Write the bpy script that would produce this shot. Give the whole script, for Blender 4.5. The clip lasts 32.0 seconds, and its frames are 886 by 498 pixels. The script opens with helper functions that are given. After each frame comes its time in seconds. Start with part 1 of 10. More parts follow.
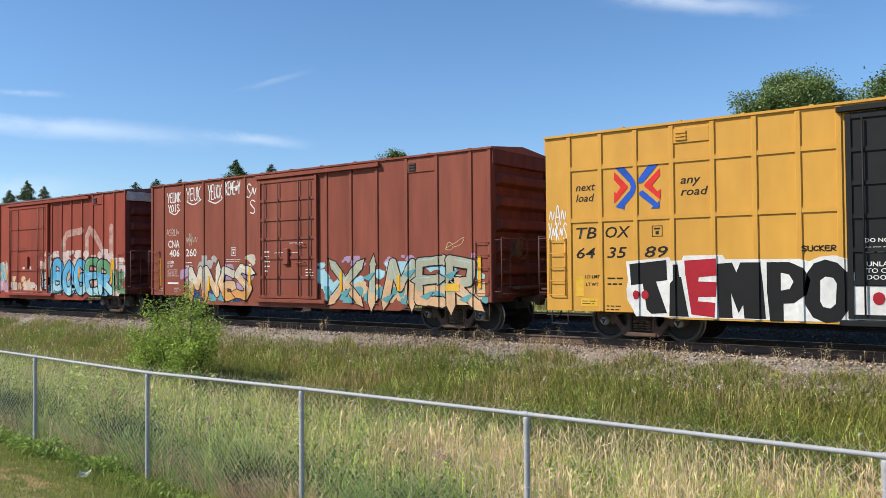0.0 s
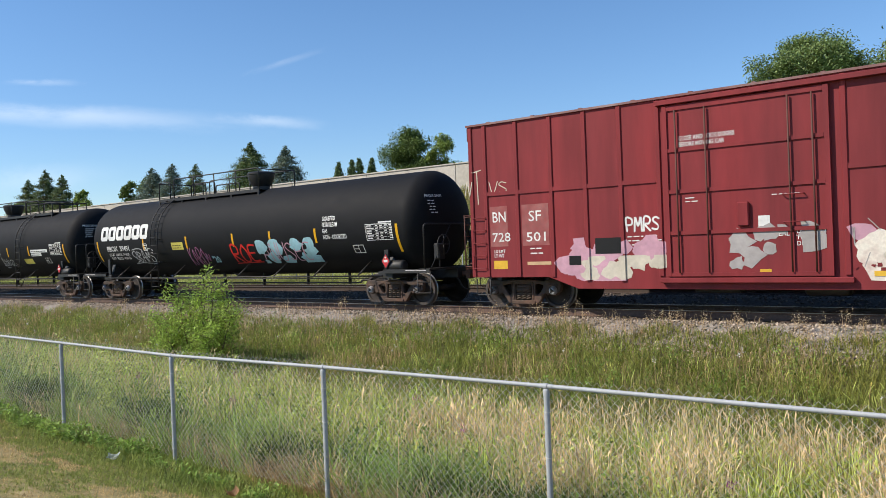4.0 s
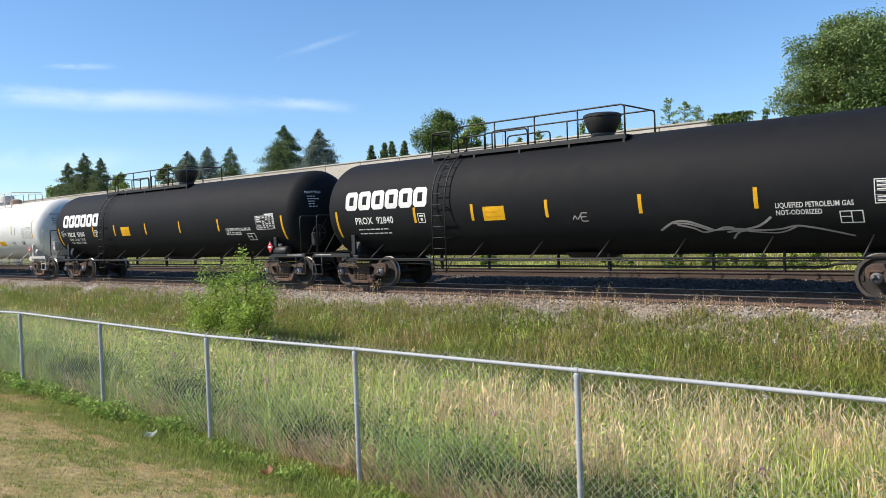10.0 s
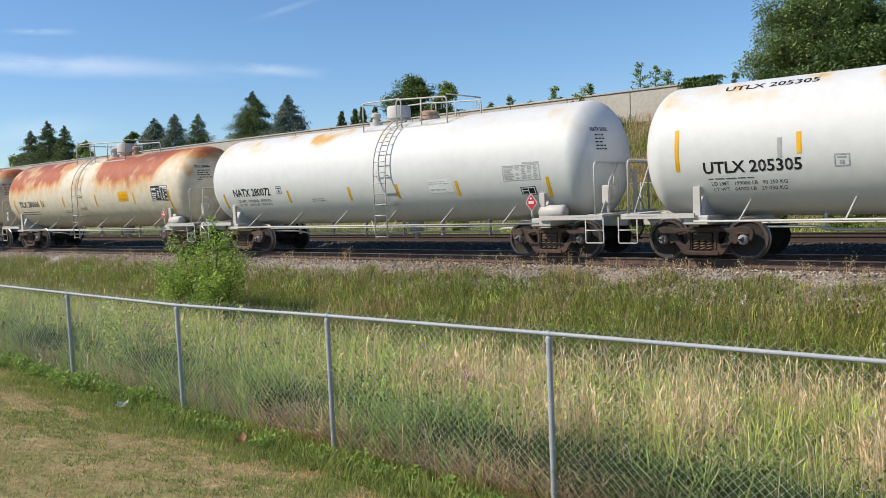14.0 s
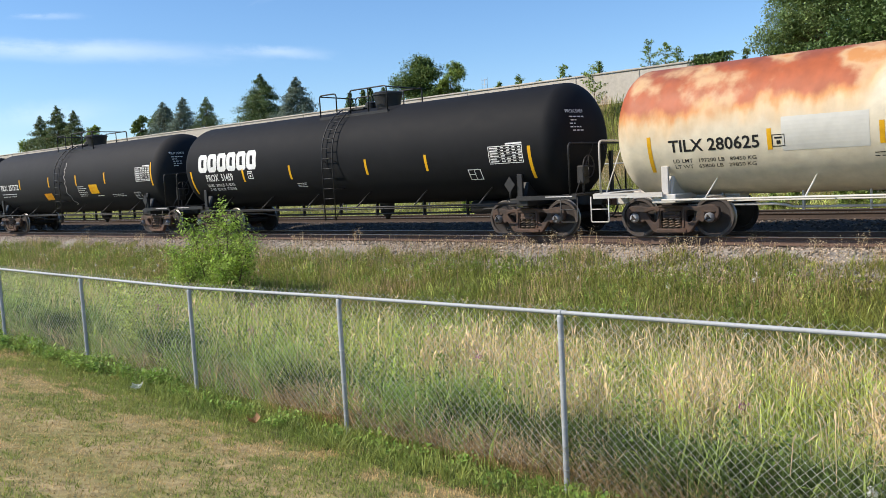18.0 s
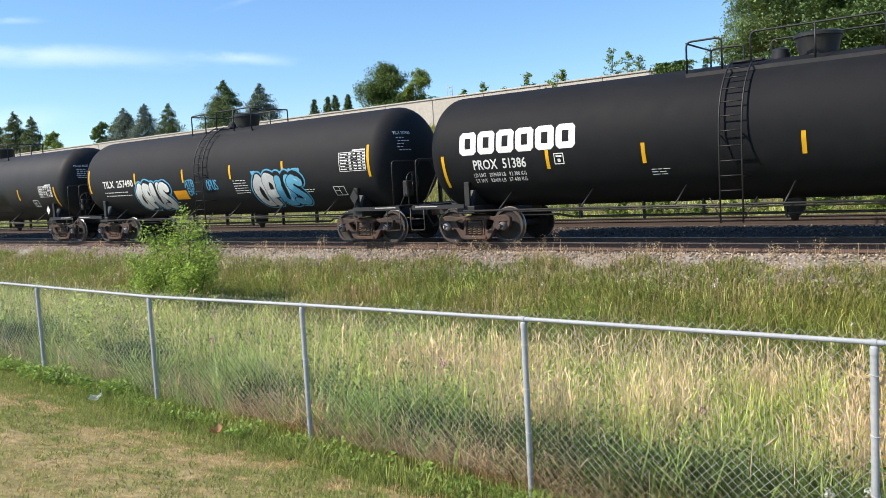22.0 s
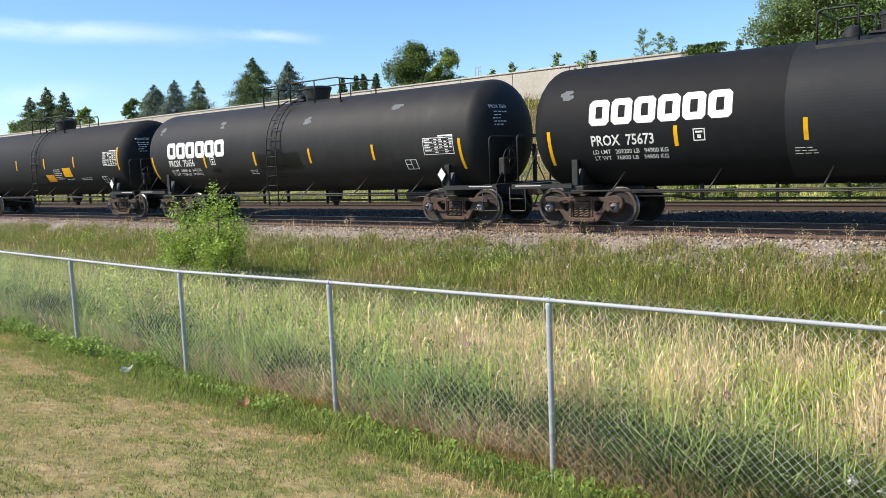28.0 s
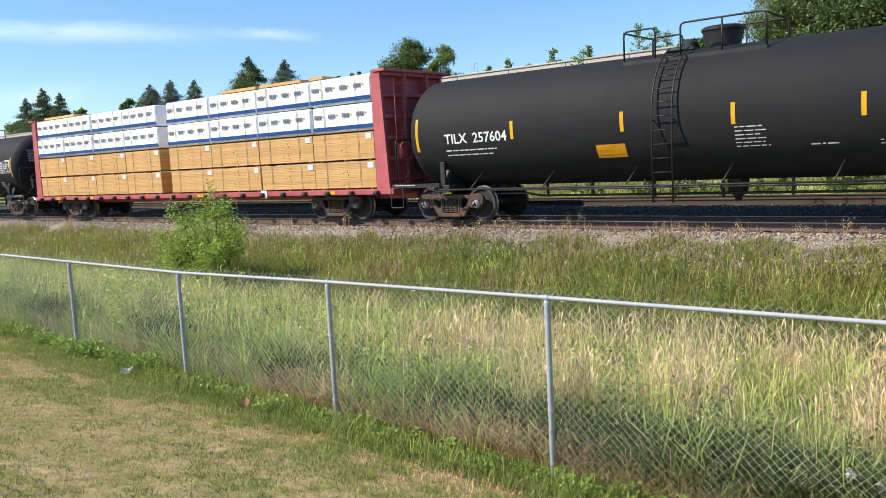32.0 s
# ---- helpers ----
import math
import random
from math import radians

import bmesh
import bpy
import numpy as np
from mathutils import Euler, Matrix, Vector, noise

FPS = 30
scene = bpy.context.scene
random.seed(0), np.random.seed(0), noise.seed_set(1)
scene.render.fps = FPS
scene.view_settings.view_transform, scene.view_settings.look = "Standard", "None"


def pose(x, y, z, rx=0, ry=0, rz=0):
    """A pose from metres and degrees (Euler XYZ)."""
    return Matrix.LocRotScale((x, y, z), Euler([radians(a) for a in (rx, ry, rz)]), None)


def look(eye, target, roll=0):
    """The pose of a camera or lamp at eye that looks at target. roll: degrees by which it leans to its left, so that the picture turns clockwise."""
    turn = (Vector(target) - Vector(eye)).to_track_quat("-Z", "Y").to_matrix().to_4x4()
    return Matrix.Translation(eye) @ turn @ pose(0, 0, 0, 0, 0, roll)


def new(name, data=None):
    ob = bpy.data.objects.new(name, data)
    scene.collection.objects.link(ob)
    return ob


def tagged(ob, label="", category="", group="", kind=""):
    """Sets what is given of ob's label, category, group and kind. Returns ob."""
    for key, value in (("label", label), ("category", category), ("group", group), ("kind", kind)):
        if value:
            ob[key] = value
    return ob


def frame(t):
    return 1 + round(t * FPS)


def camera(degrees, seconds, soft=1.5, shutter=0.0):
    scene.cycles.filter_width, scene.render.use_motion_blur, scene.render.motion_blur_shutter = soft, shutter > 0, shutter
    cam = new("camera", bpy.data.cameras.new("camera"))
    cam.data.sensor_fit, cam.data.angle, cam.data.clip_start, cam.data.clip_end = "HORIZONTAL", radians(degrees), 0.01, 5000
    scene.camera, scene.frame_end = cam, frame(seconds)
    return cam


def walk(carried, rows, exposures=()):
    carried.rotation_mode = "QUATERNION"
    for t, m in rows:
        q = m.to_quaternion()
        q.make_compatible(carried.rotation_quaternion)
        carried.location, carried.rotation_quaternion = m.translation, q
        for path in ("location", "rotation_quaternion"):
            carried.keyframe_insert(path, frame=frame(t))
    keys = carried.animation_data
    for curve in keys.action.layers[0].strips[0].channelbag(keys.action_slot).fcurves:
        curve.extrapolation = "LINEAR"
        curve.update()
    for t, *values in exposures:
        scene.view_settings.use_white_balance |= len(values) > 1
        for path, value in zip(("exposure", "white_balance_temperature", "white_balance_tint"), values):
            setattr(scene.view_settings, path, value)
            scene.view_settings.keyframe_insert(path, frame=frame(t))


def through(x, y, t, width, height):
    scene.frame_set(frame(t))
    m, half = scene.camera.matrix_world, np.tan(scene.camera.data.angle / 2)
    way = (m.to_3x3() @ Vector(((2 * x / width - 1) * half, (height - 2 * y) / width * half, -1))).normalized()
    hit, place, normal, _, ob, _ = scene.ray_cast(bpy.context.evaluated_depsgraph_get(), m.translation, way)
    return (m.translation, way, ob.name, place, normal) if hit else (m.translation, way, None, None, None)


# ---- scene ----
# World: x along the track (the train goes towards +x), z = 0 at the top of the rails.
cam = camera(57.65, 32.0, soft=0.6)
PATH = [
    (0.0, pose(-0.030, 0.005, 1.715, 91.33, 0.50, 37.17)),
    (0.5, pose(-0.021, -0.013, 1.709, 90.76, 0.08, 37.67)),
    (1.0, pose(-0.031, 0.003, 1.700, 89.90, 0.33, 39.17)),
    (1.5, pose(-0.035, 0.003, 1.699, 89.82, 0.60, 39.69)),
    (2.0, pose(-0.022, -0.008, 1.710, 90.04, 0.90, 39.50)),
    (2.5, pose(-0.032, 0.014, 1.700, 90.08, 1.23, 39.64)),
    (3.0, pose(-0.019, -0.006, 1.709, 89.91, 1.92, 39.10)),
    (3.5, pose(-0.008, -0.016, 1.709, 89.73, 2.32, 38.21)),
    (5.5, pose(-0.005, 0.010, 1.706, 89.44, 1.58, 39.28)),
    (6.0, pose(0.013, -0.002, 1.709, 89.61, 1.37, 38.72)),
    (6.5, pose(0.011, -0.004, 1.714, 90.06, 1.15, 39.03)),
    (7.0, pose(0.007, -0.019, 1.715, 90.36, 1.16, 39.95)),
    (7.5, pose(0.015, -0.035, 1.717, 89.99, 1.38, 40.40)),
    (8.0, pose(0.008, -0.021, 1.710, 89.68, 1.26, 40.50)),
    (8.5, pose(0.003, -0.026, 1.713, 89.51, 1.10, 40.78)),
    (9.0, pose(-0.001, -0.022, 1.712, 89.16, 1.08, 41.21)),
    (9.5, pose(0.006, -0.019, 1.708, 88.86, 1.52, 41.24)),
    (10.0, pose(0.010, -0.013, 1.711, 88.57, 2.00, 40.68)),
    (10.5, pose(-0.006, -0.000, 1.710, 88.84, 1.58, 39.67)),
    (11.0, pose(-0.009, 0.015, 1.714, 89.53, 1.41, 38.38)),
    (11.5, pose(-0.015, 0.023, 1.716, 89.95, 1.47, 37.42)),
    (12.0, pose(-0.009, 0.009, 1.719, 89.77, 1.53, 37.02)),
    (12.5, pose(-0.021, 0.015, 1.712, 89.07, 1.63, 36.29)),
    (13.0, pose(-0.021, 0.015, 1.704, 88.24, 1.55, 36.25)),
    (13.5, pose(0.000, 0.010, 1.695, 87.08, 2.01, 37.35)),
    (14.0, pose(0.000, 0.014, 1.697, 86.11, 2.49, 38.70)),
    (14.5, pose(0.005, 0.005, 1.697, 85.77, 2.84, 39.81)),
    (15.0, pose(-0.008, 0.025, 1.700, 85.60, 3.28, 40.20)),
    (15.5, pose(-0.001, 0.019, 1.699, 85.30, 2.82, 40.20)),
    (17.5, pose(-0.016, 0.009, 1.692, 84.67, 3.34, 40.23)),
    (18.0, pose(-0.008, 0.004, 1.689, 84.78, 3.11, 39.33)),
    (18.5, pose(-0.015, 0.018, 1.690, 84.85, 2.82, 38.77)),
    (19.0, pose(-0.017, 0.029, 1.688, 85.29, 2.92, 38.16)),
    (19.5, pose(-0.013, 0.024, 1.686, 85.20, 2.95, 37.97)),
    (20.0, pose(-0.008, 0.024, 1.687, 84.93, 3.05, 37.63)),
    (20.5, pose(-0.005, 0.029, 1.695, 84.90, 2.96, 37.42)),
    (21.0, pose(-0.011, 0.039, 1.685, 84.93, 2.78, 37.09)),
    (21.5, pose(0.005, 0.021, 1.687, 85.06, 2.96, 36.85)),
    (22.0, pose(0.005, 0.027, 1.688, 85.15, 3.13, 36.89)),
    (22.5, pose(-0.004, 0.034, 1.682, 84.92, 3.14, 36.99)),
    (23.0, pose(-0.026, 0.042, 1.680, 84.44, 2.67, 36.28)),
    (23.5, pose(-0.001, 0.040, 1.684, 84.09, 2.76, 35.49)),
    (24.0, pose(0.011, 0.036, 1.685, 83.78, 2.67, 35.71)),
    (24.5, pose(0.002, 0.017, 1.687, 83.64, 2.47, 38.07)),
    (25.0, pose(0.014, 0.022, 1.679, 83.54, 2.72, 39.85)),
    (25.5, pose(0.012, 0.010, 1.684, 83.63, 2.14, 40.50)),
    (27.5, pose(0.015, -0.019, 1.682, 83.91, 2.36, 38.85)),
    (28.0, pose(0.028, -0.022, 1.690, 83.85, 2.35, 38.79)),
    (28.5, pose(0.029, -0.048, 1.686, 84.10, 1.81, 38.48)),
    (29.0, pose(0.030, -0.039, 1.697, 84.11, 1.97, 38.00)),
    (29.5, pose(0.025, -0.051, 1.691, 83.99, 1.84, 38.07)),
    (30.0, pose(0.023, -0.071, 1.695, 83.98, 1.68, 38.32)),
    (30.5, pose(0.027, -0.040, 1.698, 83.96, 1.96, 38.72)),
    (31.0, pose(0.024, -0.043, 1.699, 83.67, 2.12, 38.91)),
    (31.5, pose(0.050, -0.036, 1.717, 83.36, 2.66, 38.70)),
    (32.0, pose(0.042, -0.032, 1.712, 83.60, 2.98, 38.60)),
]
walk(cam, PATH, exposures=[(0.0, 0.12), (0.6, 0.15), (1.2, 0.06), (4.0, 0.12), (6.0, 0.32), (10.0, 0.30), (12.0, 0.08), (13.0, -0.14), (14.0, -0.02), (15.0, 0.05), (18.0, 0.24), (20.0, 0.42), (25.0, 0.46), (29.0, 0.46), (32.0, 0.40)])

# How far the train has come at each second.
TRAVEL = [(0, 0.00), (2, 23.06), (4, 46.21), (6, 69.45), (8, 92.80), (10, 116.25), (12, 139.81), (14, 163.45), (16, 187.16), (18, 210.93), (20, 234.74), (22, 258.60), (24, 282.48), (26, 306.35), (28, 330.16), (30, 353.92), (32, 377.64)]

# ---- light ----
SUN = Vector((-0.52, -0.60, 0.72)).normalized()
world = bpy.data.worlds.new("world")
scene.world = world
world.use_nodes = True
wt = world.node_tree


def world_node(kind, operation=None, **inputs):
    n = wt.nodes.new("ShaderNode" + kind)
    if operation:
        n.operation = operation
    for k, v in inputs.items():
        n.inputs[k].default_value = v
    return n


sky = world_node("TexSky")
sky.sky_type = "NISHITA"
sky.sun_disc = False
sky.sun_elevation = math.asin(SUN.z)
sky.sun_rotation = math.atan2(SUN.x, SUN.y)
sky.altitude = 200
sky.air_density, sky.dust_density, sky.ozone_density = 1.0, 0.12, 3.5
deep = world_node("HueSaturation", Hue=0.503, Saturation=1.15, Value=1.06)
wt.links.new(sky.outputs[0], deep.inputs["Color"])


def streak(a, b, width, thin, seed):
    """How dense one wisp of high cloud is: long from direction a to b, feathered by noise."""
    a, b = Vector(a).normalized(), Vector(b).normalized()
    mid = (a + b).normalized()
    along = (b - a).normalized()
    across = mid.cross(along).normalized()
    half = (b - a).length / 2
    coord = world_node("TexCoord")
    way = coord.outputs["Generated"]
    dots = []
    for axis in (along, across, mid):
        d = world_node("VectorMath", "DOT_PRODUCT")
        wt.links.new(way, d.inputs[0])
        d.inputs[1].default_value = axis
        dots.append(d.outputs["Value"])
    place = world_node("CombineXYZ")
    for k in range(3):
        wt.links.new(dots[k], place.inputs[k])
    stretched = world_node("VectorMath", "MULTIPLY")
    stretched.inputs[1].default_value = (2.2 / half, 0.55 / width, 1.0)
    wt.links.new(place.outputs[0], stretched.inputs[0])
    shifted = world_node("VectorMath", "ADD")
    shifted.inputs[1].default_value = (seed, seed * 0.7, 0)
    wt.links.new(stretched.outputs[0], shifted.inputs[0])
    feather = world_node("TexNoise", Scale=1.0, Detail=6.0, Roughness=0.62)
    wt.links.new(shifted.outputs[0], feather.inputs["Vector"])
    parts = []
    for k, size in ((0, half), (1, width)):
        wave = world_node("Math", "MULTIPLY_ADD")
        wave.inputs[1].default_value, wave.inputs[2].default_value = size * 1.1, -size * 0.55
        wt.links.new(feather.outputs[0], wave.inputs[0])
        moved = world_node("Math", "ADD")
        wt.links.new(dots[k], moved.inputs[0])
        wt.links.new(wave.outputs[0], moved.inputs[1])
        away = world_node("Math", "ABSOLUTE")
        wt.links.new(moved.outputs[0], away.inputs[0])
        fade = world_node("MapRange")
        fade.interpolation_type = "SMOOTHSTEP"
        fade.inputs["From Min"].default_value, fade.inputs["From Max"].default_value = size, 0.0
        wt.links.new(away.outputs[0], fade.inputs["Value"])
        parts.append(fade.outputs[0])
    ahead = world_node("Math", "GREATER_THAN")
    ahead.inputs[1].default_value = 0.0
    wt.links.new(dots[2], ahead.inputs[0])
    out = ahead.outputs[0]
    for other in parts + [feather.outputs[0]]:
        m = world_node("Math", "MULTIPLY")
        wt.links.new(out, m.inputs[0])
        wt.links.new(other, m.inputs[1])
        out = m.outputs[0]
    m = world_node("Math", "MULTIPLY")
    m.inputs[1].default_value = thin
    wt.links.new(out, m.inputs[0])
    return m.outputs[0]


# the air near the horizon is bluer and a little darker
up = world_node("TexCoord")
height = world_node("SeparateXYZ")
wt.links.new(up.outputs["Generated"], height.inputs[0])
low = world_node("MapRange")
low.interpolation_type = "SMOOTHSTEP"
low.inputs["From Min"].default_value, low.inputs["From Max"].default_value = 0.02, 0.30
wt.links.new(height.outputs["Z"], low.inputs["Value"])
air = world_node("Mix")
air.data_type = "RGBA"
air.inputs["A"].default_value, air.inputs["B"].default_value = (0.80, 0.86, 0.95, 1), (1, 1, 1, 1)
wt.links.new(low.outputs[0], air.inputs["Factor"])
toned = world_node("Mix")
toned.data_type, toned.blend_type = "RGBA", "MULTIPLY"
toned.inputs["Factor"].default_value = 1.0
wt.links.new(deep.outputs["Color"], toned.inputs["A"])
wt.links.new(air.outputs["Result"], toned.inputs["B"])
colour = toned.outputs["Result"]
for a, b, width, thin, seed in (((-3.6, 1, 0.60), (-1.2, 1, 0.24), 0.017, 0.55, 3.1), ((-1.42, 1, 0.285), (-1.02, 1, 0.215), 0.010, 0.45, 8.4), ((-2.35, 1, 0.50), (-1.85, 1, 0.42), 0.005, 0.3, 1.7),
                                ((-1.28, 1, 0.345), (-1.02, 1, 0.355), 0.005, 0.16, 5.2), ((-0.50, 1, 0.37), (-0.20, 1, 0.29), 0.014, 0.6, 6.6), ((-2.9, 1, 0.26), (-1.7, 1, 0.19), 0.02, 0.3, 2.2),
                                ((-0.1, 1, 0.45), (0.7, 1, 0.55), 0.05, 0.6, 9.3), ((0.8, -1, 0.6), (-0.5, -1, 0.5), 0.06, 0.6, 4.4)):
    mix = world_node("Mix")
    mix.data_type = "RGBA"
    wt.links.new(streak(a, b, width, thin, seed), mix.inputs["Factor"])
    wt.links.new(colour, mix.inputs["A"])
    mix.inputs["B"].default_value = (8.2, 8.6, 9.0, 1)
    colour = mix.outputs["Result"]
wt.links.new(colour, wt.nodes["Background"].inputs[0])
wt.nodes["Background"].inputs[1].default_value = 0.135
sun = new("sun", bpy.data.lights.new("sun", "SUN"))
sun.data.energy, sun.data.angle, sun.data.color = 5.0, radians(0.53), (1.0, 0.905, 0.77)
sun.matrix_world = look(SUN * 50, (0, 0, 0))

# ---- materials ----
MATS = {}


def material(name, base, rough=0.6, metal=0.0, spread=0.25, grain=6.0, patch=0.7, bump=0.15, other=None, amount=0.5,
             stretch=(1, 1, 1), random=0.0, island=0.0, spec=0.5, sheen=0.0):
    """A worn surface: base colour varied by fine grain and by large patches, which may lead over to another colour."""
    if name in MATS:
        return MATS[name]
    m = bpy.data.materials.new(name)
    m.use_nodes = True
    nt, b = m.node_tree, m.node_tree.nodes["Principled BSDF"]

    def node(kind, **settings):
        n = nt.nodes.new("ShaderNode" + kind)
        for k, v in settings.items():
            if k in n.inputs:
                n.inputs[k].default_value = v
        return n

    coord = node("TexCoord")
    mapping = node("Mapping")
    mapping.inputs["Scale"].default_value = stretch
    nt.links.new(coord.outputs["Object"], mapping.inputs[0])
    fine = node("TexNoise", Scale=grain, Detail=6.0, Roughness=0.6)
    big = node("TexNoise", Scale=patch, Detail=4.0, Roughness=0.55)
    nt.links.new(mapping.outputs[0], fine.inputs[0])
    nt.links.new(mapping.outputs[0], big.inputs[0])
    mix = node("Mix")
    mix.data_type = "RGBA"
    second = other or tuple(c * 0.72 for c in base)
    mix.inputs["A"].default_value = (*base, 1)
    mix.inputs["B"].default_value = (*second, 1)
    ramp = node("ValToRGB")
    ramp.color_ramp.elements[0].position = 0.5 - 0.22 + (0.5 - amount) * 0.5
    ramp.color_ramp.elements[1].position = 0.5 + 0.22 + (0.5 - amount) * 0.5
    nt.links.new(big.outputs[0], ramp.inputs[0])
    nt.links.new(ramp.outputs[0], mix.inputs["Factor"])
    hsv = node("HueSaturation")
    nt.links.new(mix.outputs["Result"], hsv.inputs["Color"])
    val = node("MapRange")
    val.inputs["From Min"].default_value, val.inputs["From Max"].default_value = 0.25, 0.75
    val.inputs["To Min"].default_value, val.inputs["To Max"].default_value = 1 - spread, 1 + spread
    nt.links.new(fine.outputs[0], val.inputs["Value"])
    out = val.outputs[0]
    for kind, socket, width in (("ObjectInfo", "Random", random), ("NewGeometry", "Random Per Island", island)):
        if width:
            info, rng, mul = node(kind), node("MapRange"), node("Math")
            rng.inputs["To Min"].default_value, rng.inputs["To Max"].default_value = 1 - width, 1 + width
            mul.operation = "MULTIPLY"
            nt.links.new(info.outputs[socket], rng.inputs["Value"])
            nt.links.new(out, mul.inputs[0])
            nt.links.new(rng.outputs[0], mul.inputs[1])
            out = mul.outputs[0]
    nt.links.new(out, hsv.inputs["Value"])
    nt.links.new(hsv.outputs[0], b.inputs["Base Color"])
    rr = node("MapRange")
    rr.inputs["To Min"].default_value, rr.inputs["To Max"].default_value = max(0.03, rough - 0.12), min(1, rough + 0.12)
    nt.links.new(fine.outputs[0], rr.inputs["Value"])
    nt.links.new(rr.outputs[0], b.inputs["Roughness"])
    b.inputs["Metallic"].default_value = metal
    b.inputs["Specular IOR Level"].default_value = spec
    if bump:
        bp = node("Bump", Strength=bump, Distance=0.02)
        nt.links.new(fine.outputs[0], bp.inputs["Height"])
        nt.links.new(bp.outputs[0], b.inputs["Normal"])
    MATS[name] = m
    return m


def paint(name, colour, rough=0.6):
    """Lettering, decals and small painted things."""
    return material(name, colour, rough, spread=0.12, grain=9, patch=1.5, bump=0.0, spec=0.2)


def leaf_material(name, base, other, patch=0.5, island=0.45, through=0.35):
    """Blades and leaves: each one of its own tone, drifting between two colours, a little light let through."""
    m = material(name, base, 0.55, spread=0.15, grain=3.0, patch=patch, bump=0.0, other=other, island=island, spec=0.3)
    nt, b = m.node_tree, m.node_tree.nodes["Principled BSDF"]
    tr, mx = nt.nodes.new("ShaderNodeBsdfTranslucent"), nt.nodes.new("ShaderNodeMixShader")
    colour = b.inputs["Base Color"].links[0].from_socket
    nt.links.new(colour, tr.inputs[0])
    mx.inputs[0].default_value = through
    nt.links.new(b.outputs[0], mx.inputs[1])
    nt.links.new(tr.outputs[0], mx.inputs[2])
    nt.links.new(mx.outputs[0], nt.nodes["Material Output"].inputs[0])
    return m


GALV = material("galvanised_steel", (0.41, 0.425, 0.44), 0.65, 0.1, 0.14, 25, 2.0, 0.05, other=(0.35, 0.365, 0.38), spec=0.3)
WIRE = material("fence_wire", (0.68, 0.67, 0.62), 0.7, 0.0, 0.12, 30, 2.0, 0.0, spec=0.2)
LAWN = material("mown_lawn", (0.20, 0.21, 0.06), 0.9, 0, 0.45, 9, 1.7, 0.5, other=(0.44, 0.34, 0.18), amount=0.55, spec=0.1)
SOIL = material("grassy_soil", (0.095, 0.11, 0.035), 0.95, 0, 0.4, 5, 0.35, 0.5, other=(0.16, 0.13, 0.06), spec=0.1)
BALLAST = material("ballast_bed", (0.24, 0.22, 0.195), 0.9, 0, 0.4, 14, 0.6, 0.9, other=(0.33, 0.29, 0.25), spec=0.2)
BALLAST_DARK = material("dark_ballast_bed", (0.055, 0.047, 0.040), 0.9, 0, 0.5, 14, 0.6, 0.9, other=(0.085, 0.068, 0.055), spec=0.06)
STONE = material("ballast_stone", (0.40, 0.335, 0.27), 0.85, 0, 0.2, 12, 0.6, 0.2, other=(0.29, 0.23, 0.18), island=0.65, spec=0.2)
STONE_DARK = material("dark_ballast_stone", (0.155, 0.128, 0.105), 0.95, 0, 0.25, 12, 0.6, 0.2, island=0.5, spec=0.08)
RAIL = material("rusty_rail", (0.150, 0.090, 0.064), 0.8, 0.1, 0.3, 12, 1.0, 0.2, other=(0.092, 0.062, 0.048))
# darker steel for the rails and tie plates of the second track
RAIL_DARK = material("dark_rail", (0.050, 0.037, 0.031), 0.75, 0.1, 0.3, 12, 1.0, 0.2, other=(0.072, 0.046, 0.035))
RAIL_TOP = material("polished_rail_head", (0.42, 0.42, 0.43), 0.3, 0.9, 0.15, 20, 1.0, 0.0)
TIE = material("creosoted_tie", (0.10, 0.075, 0.055), 0.9, 0, 0.35, 10, 1.0, 0.5, stretch=(6, 1, 6), random=0.3)
CONCRETE = material("weathered_concrete", (0.50, 0.46, 0.40), 0.9, 0, 0.15, 5, 0.4, 0.2, other=(0.40, 0.36, 0.30), random=0.1)
TANK_BLACK = material("black_tank_paint", (0.0090, 0.0096, 0.0113), 0.7, 0, 0.25, 3.0, 0.35, 0.03, other=(0.0130, 0.0132, 0.0145), amount=0.4, spec=0.15)
TANK_MATT = material("matt_black_tank_paint", (0.0140, 0.0144, 0.0162), 0.75, 0, 0.25, 3.0, 0.35, 0.03, other=(0.0190, 0.0190, 0.0205), amount=0.4, spec=0.24)
STEEL_BLACK = material("black_steelwork", (0.014, 0.014, 0.015), 0.55, 0.1, 0.3, 8, 1.0, 0.08, other=(0.032, 0.028, 0.025), amount=0.35)
STEEL_WHITE = material("white_steelwork", (0.52, 0.51, 0.48), 0.55, 0, 0.1, 8, 1.0, 0.06, other=(0.50, 0.44, 0.38), amount=0.35)
TRUCK = material("grimy_cast_steel", (0.042, 0.034, 0.029), 0.8, 0.1, 0.3, 14, 2.6, 0.25, other=(0.112, 0.060, 0.039), amount=0.5, random=0.4)
TREAD = material("worn_wheel_tread", (0.30, 0.29, 0.28), 0.35, 0.9, 0.2, 12, 1.5, 0.05)
WHEEL = material("rusty_wheel_face", (0.040, 0.030, 0.025), 0.8, 0.15, 0.3, 8, 1.2, 0.15, other=(0.028, 0.024, 0.022))
COUPLER_RUST = material("rusty_coupler_steel", (0.13, 0.062, 0.040), 0.85, 0.05, 0.3, 12, 2.0, 0.2, other=(0.07, 0.042, 0.032), random=0.3)
SPRING_RUST = material("rusty_spring_steel", (0.20, 0.14, 0.10), 0.8, 0.1, 0.3, 10, 1.5, 0.1, random=0.3)
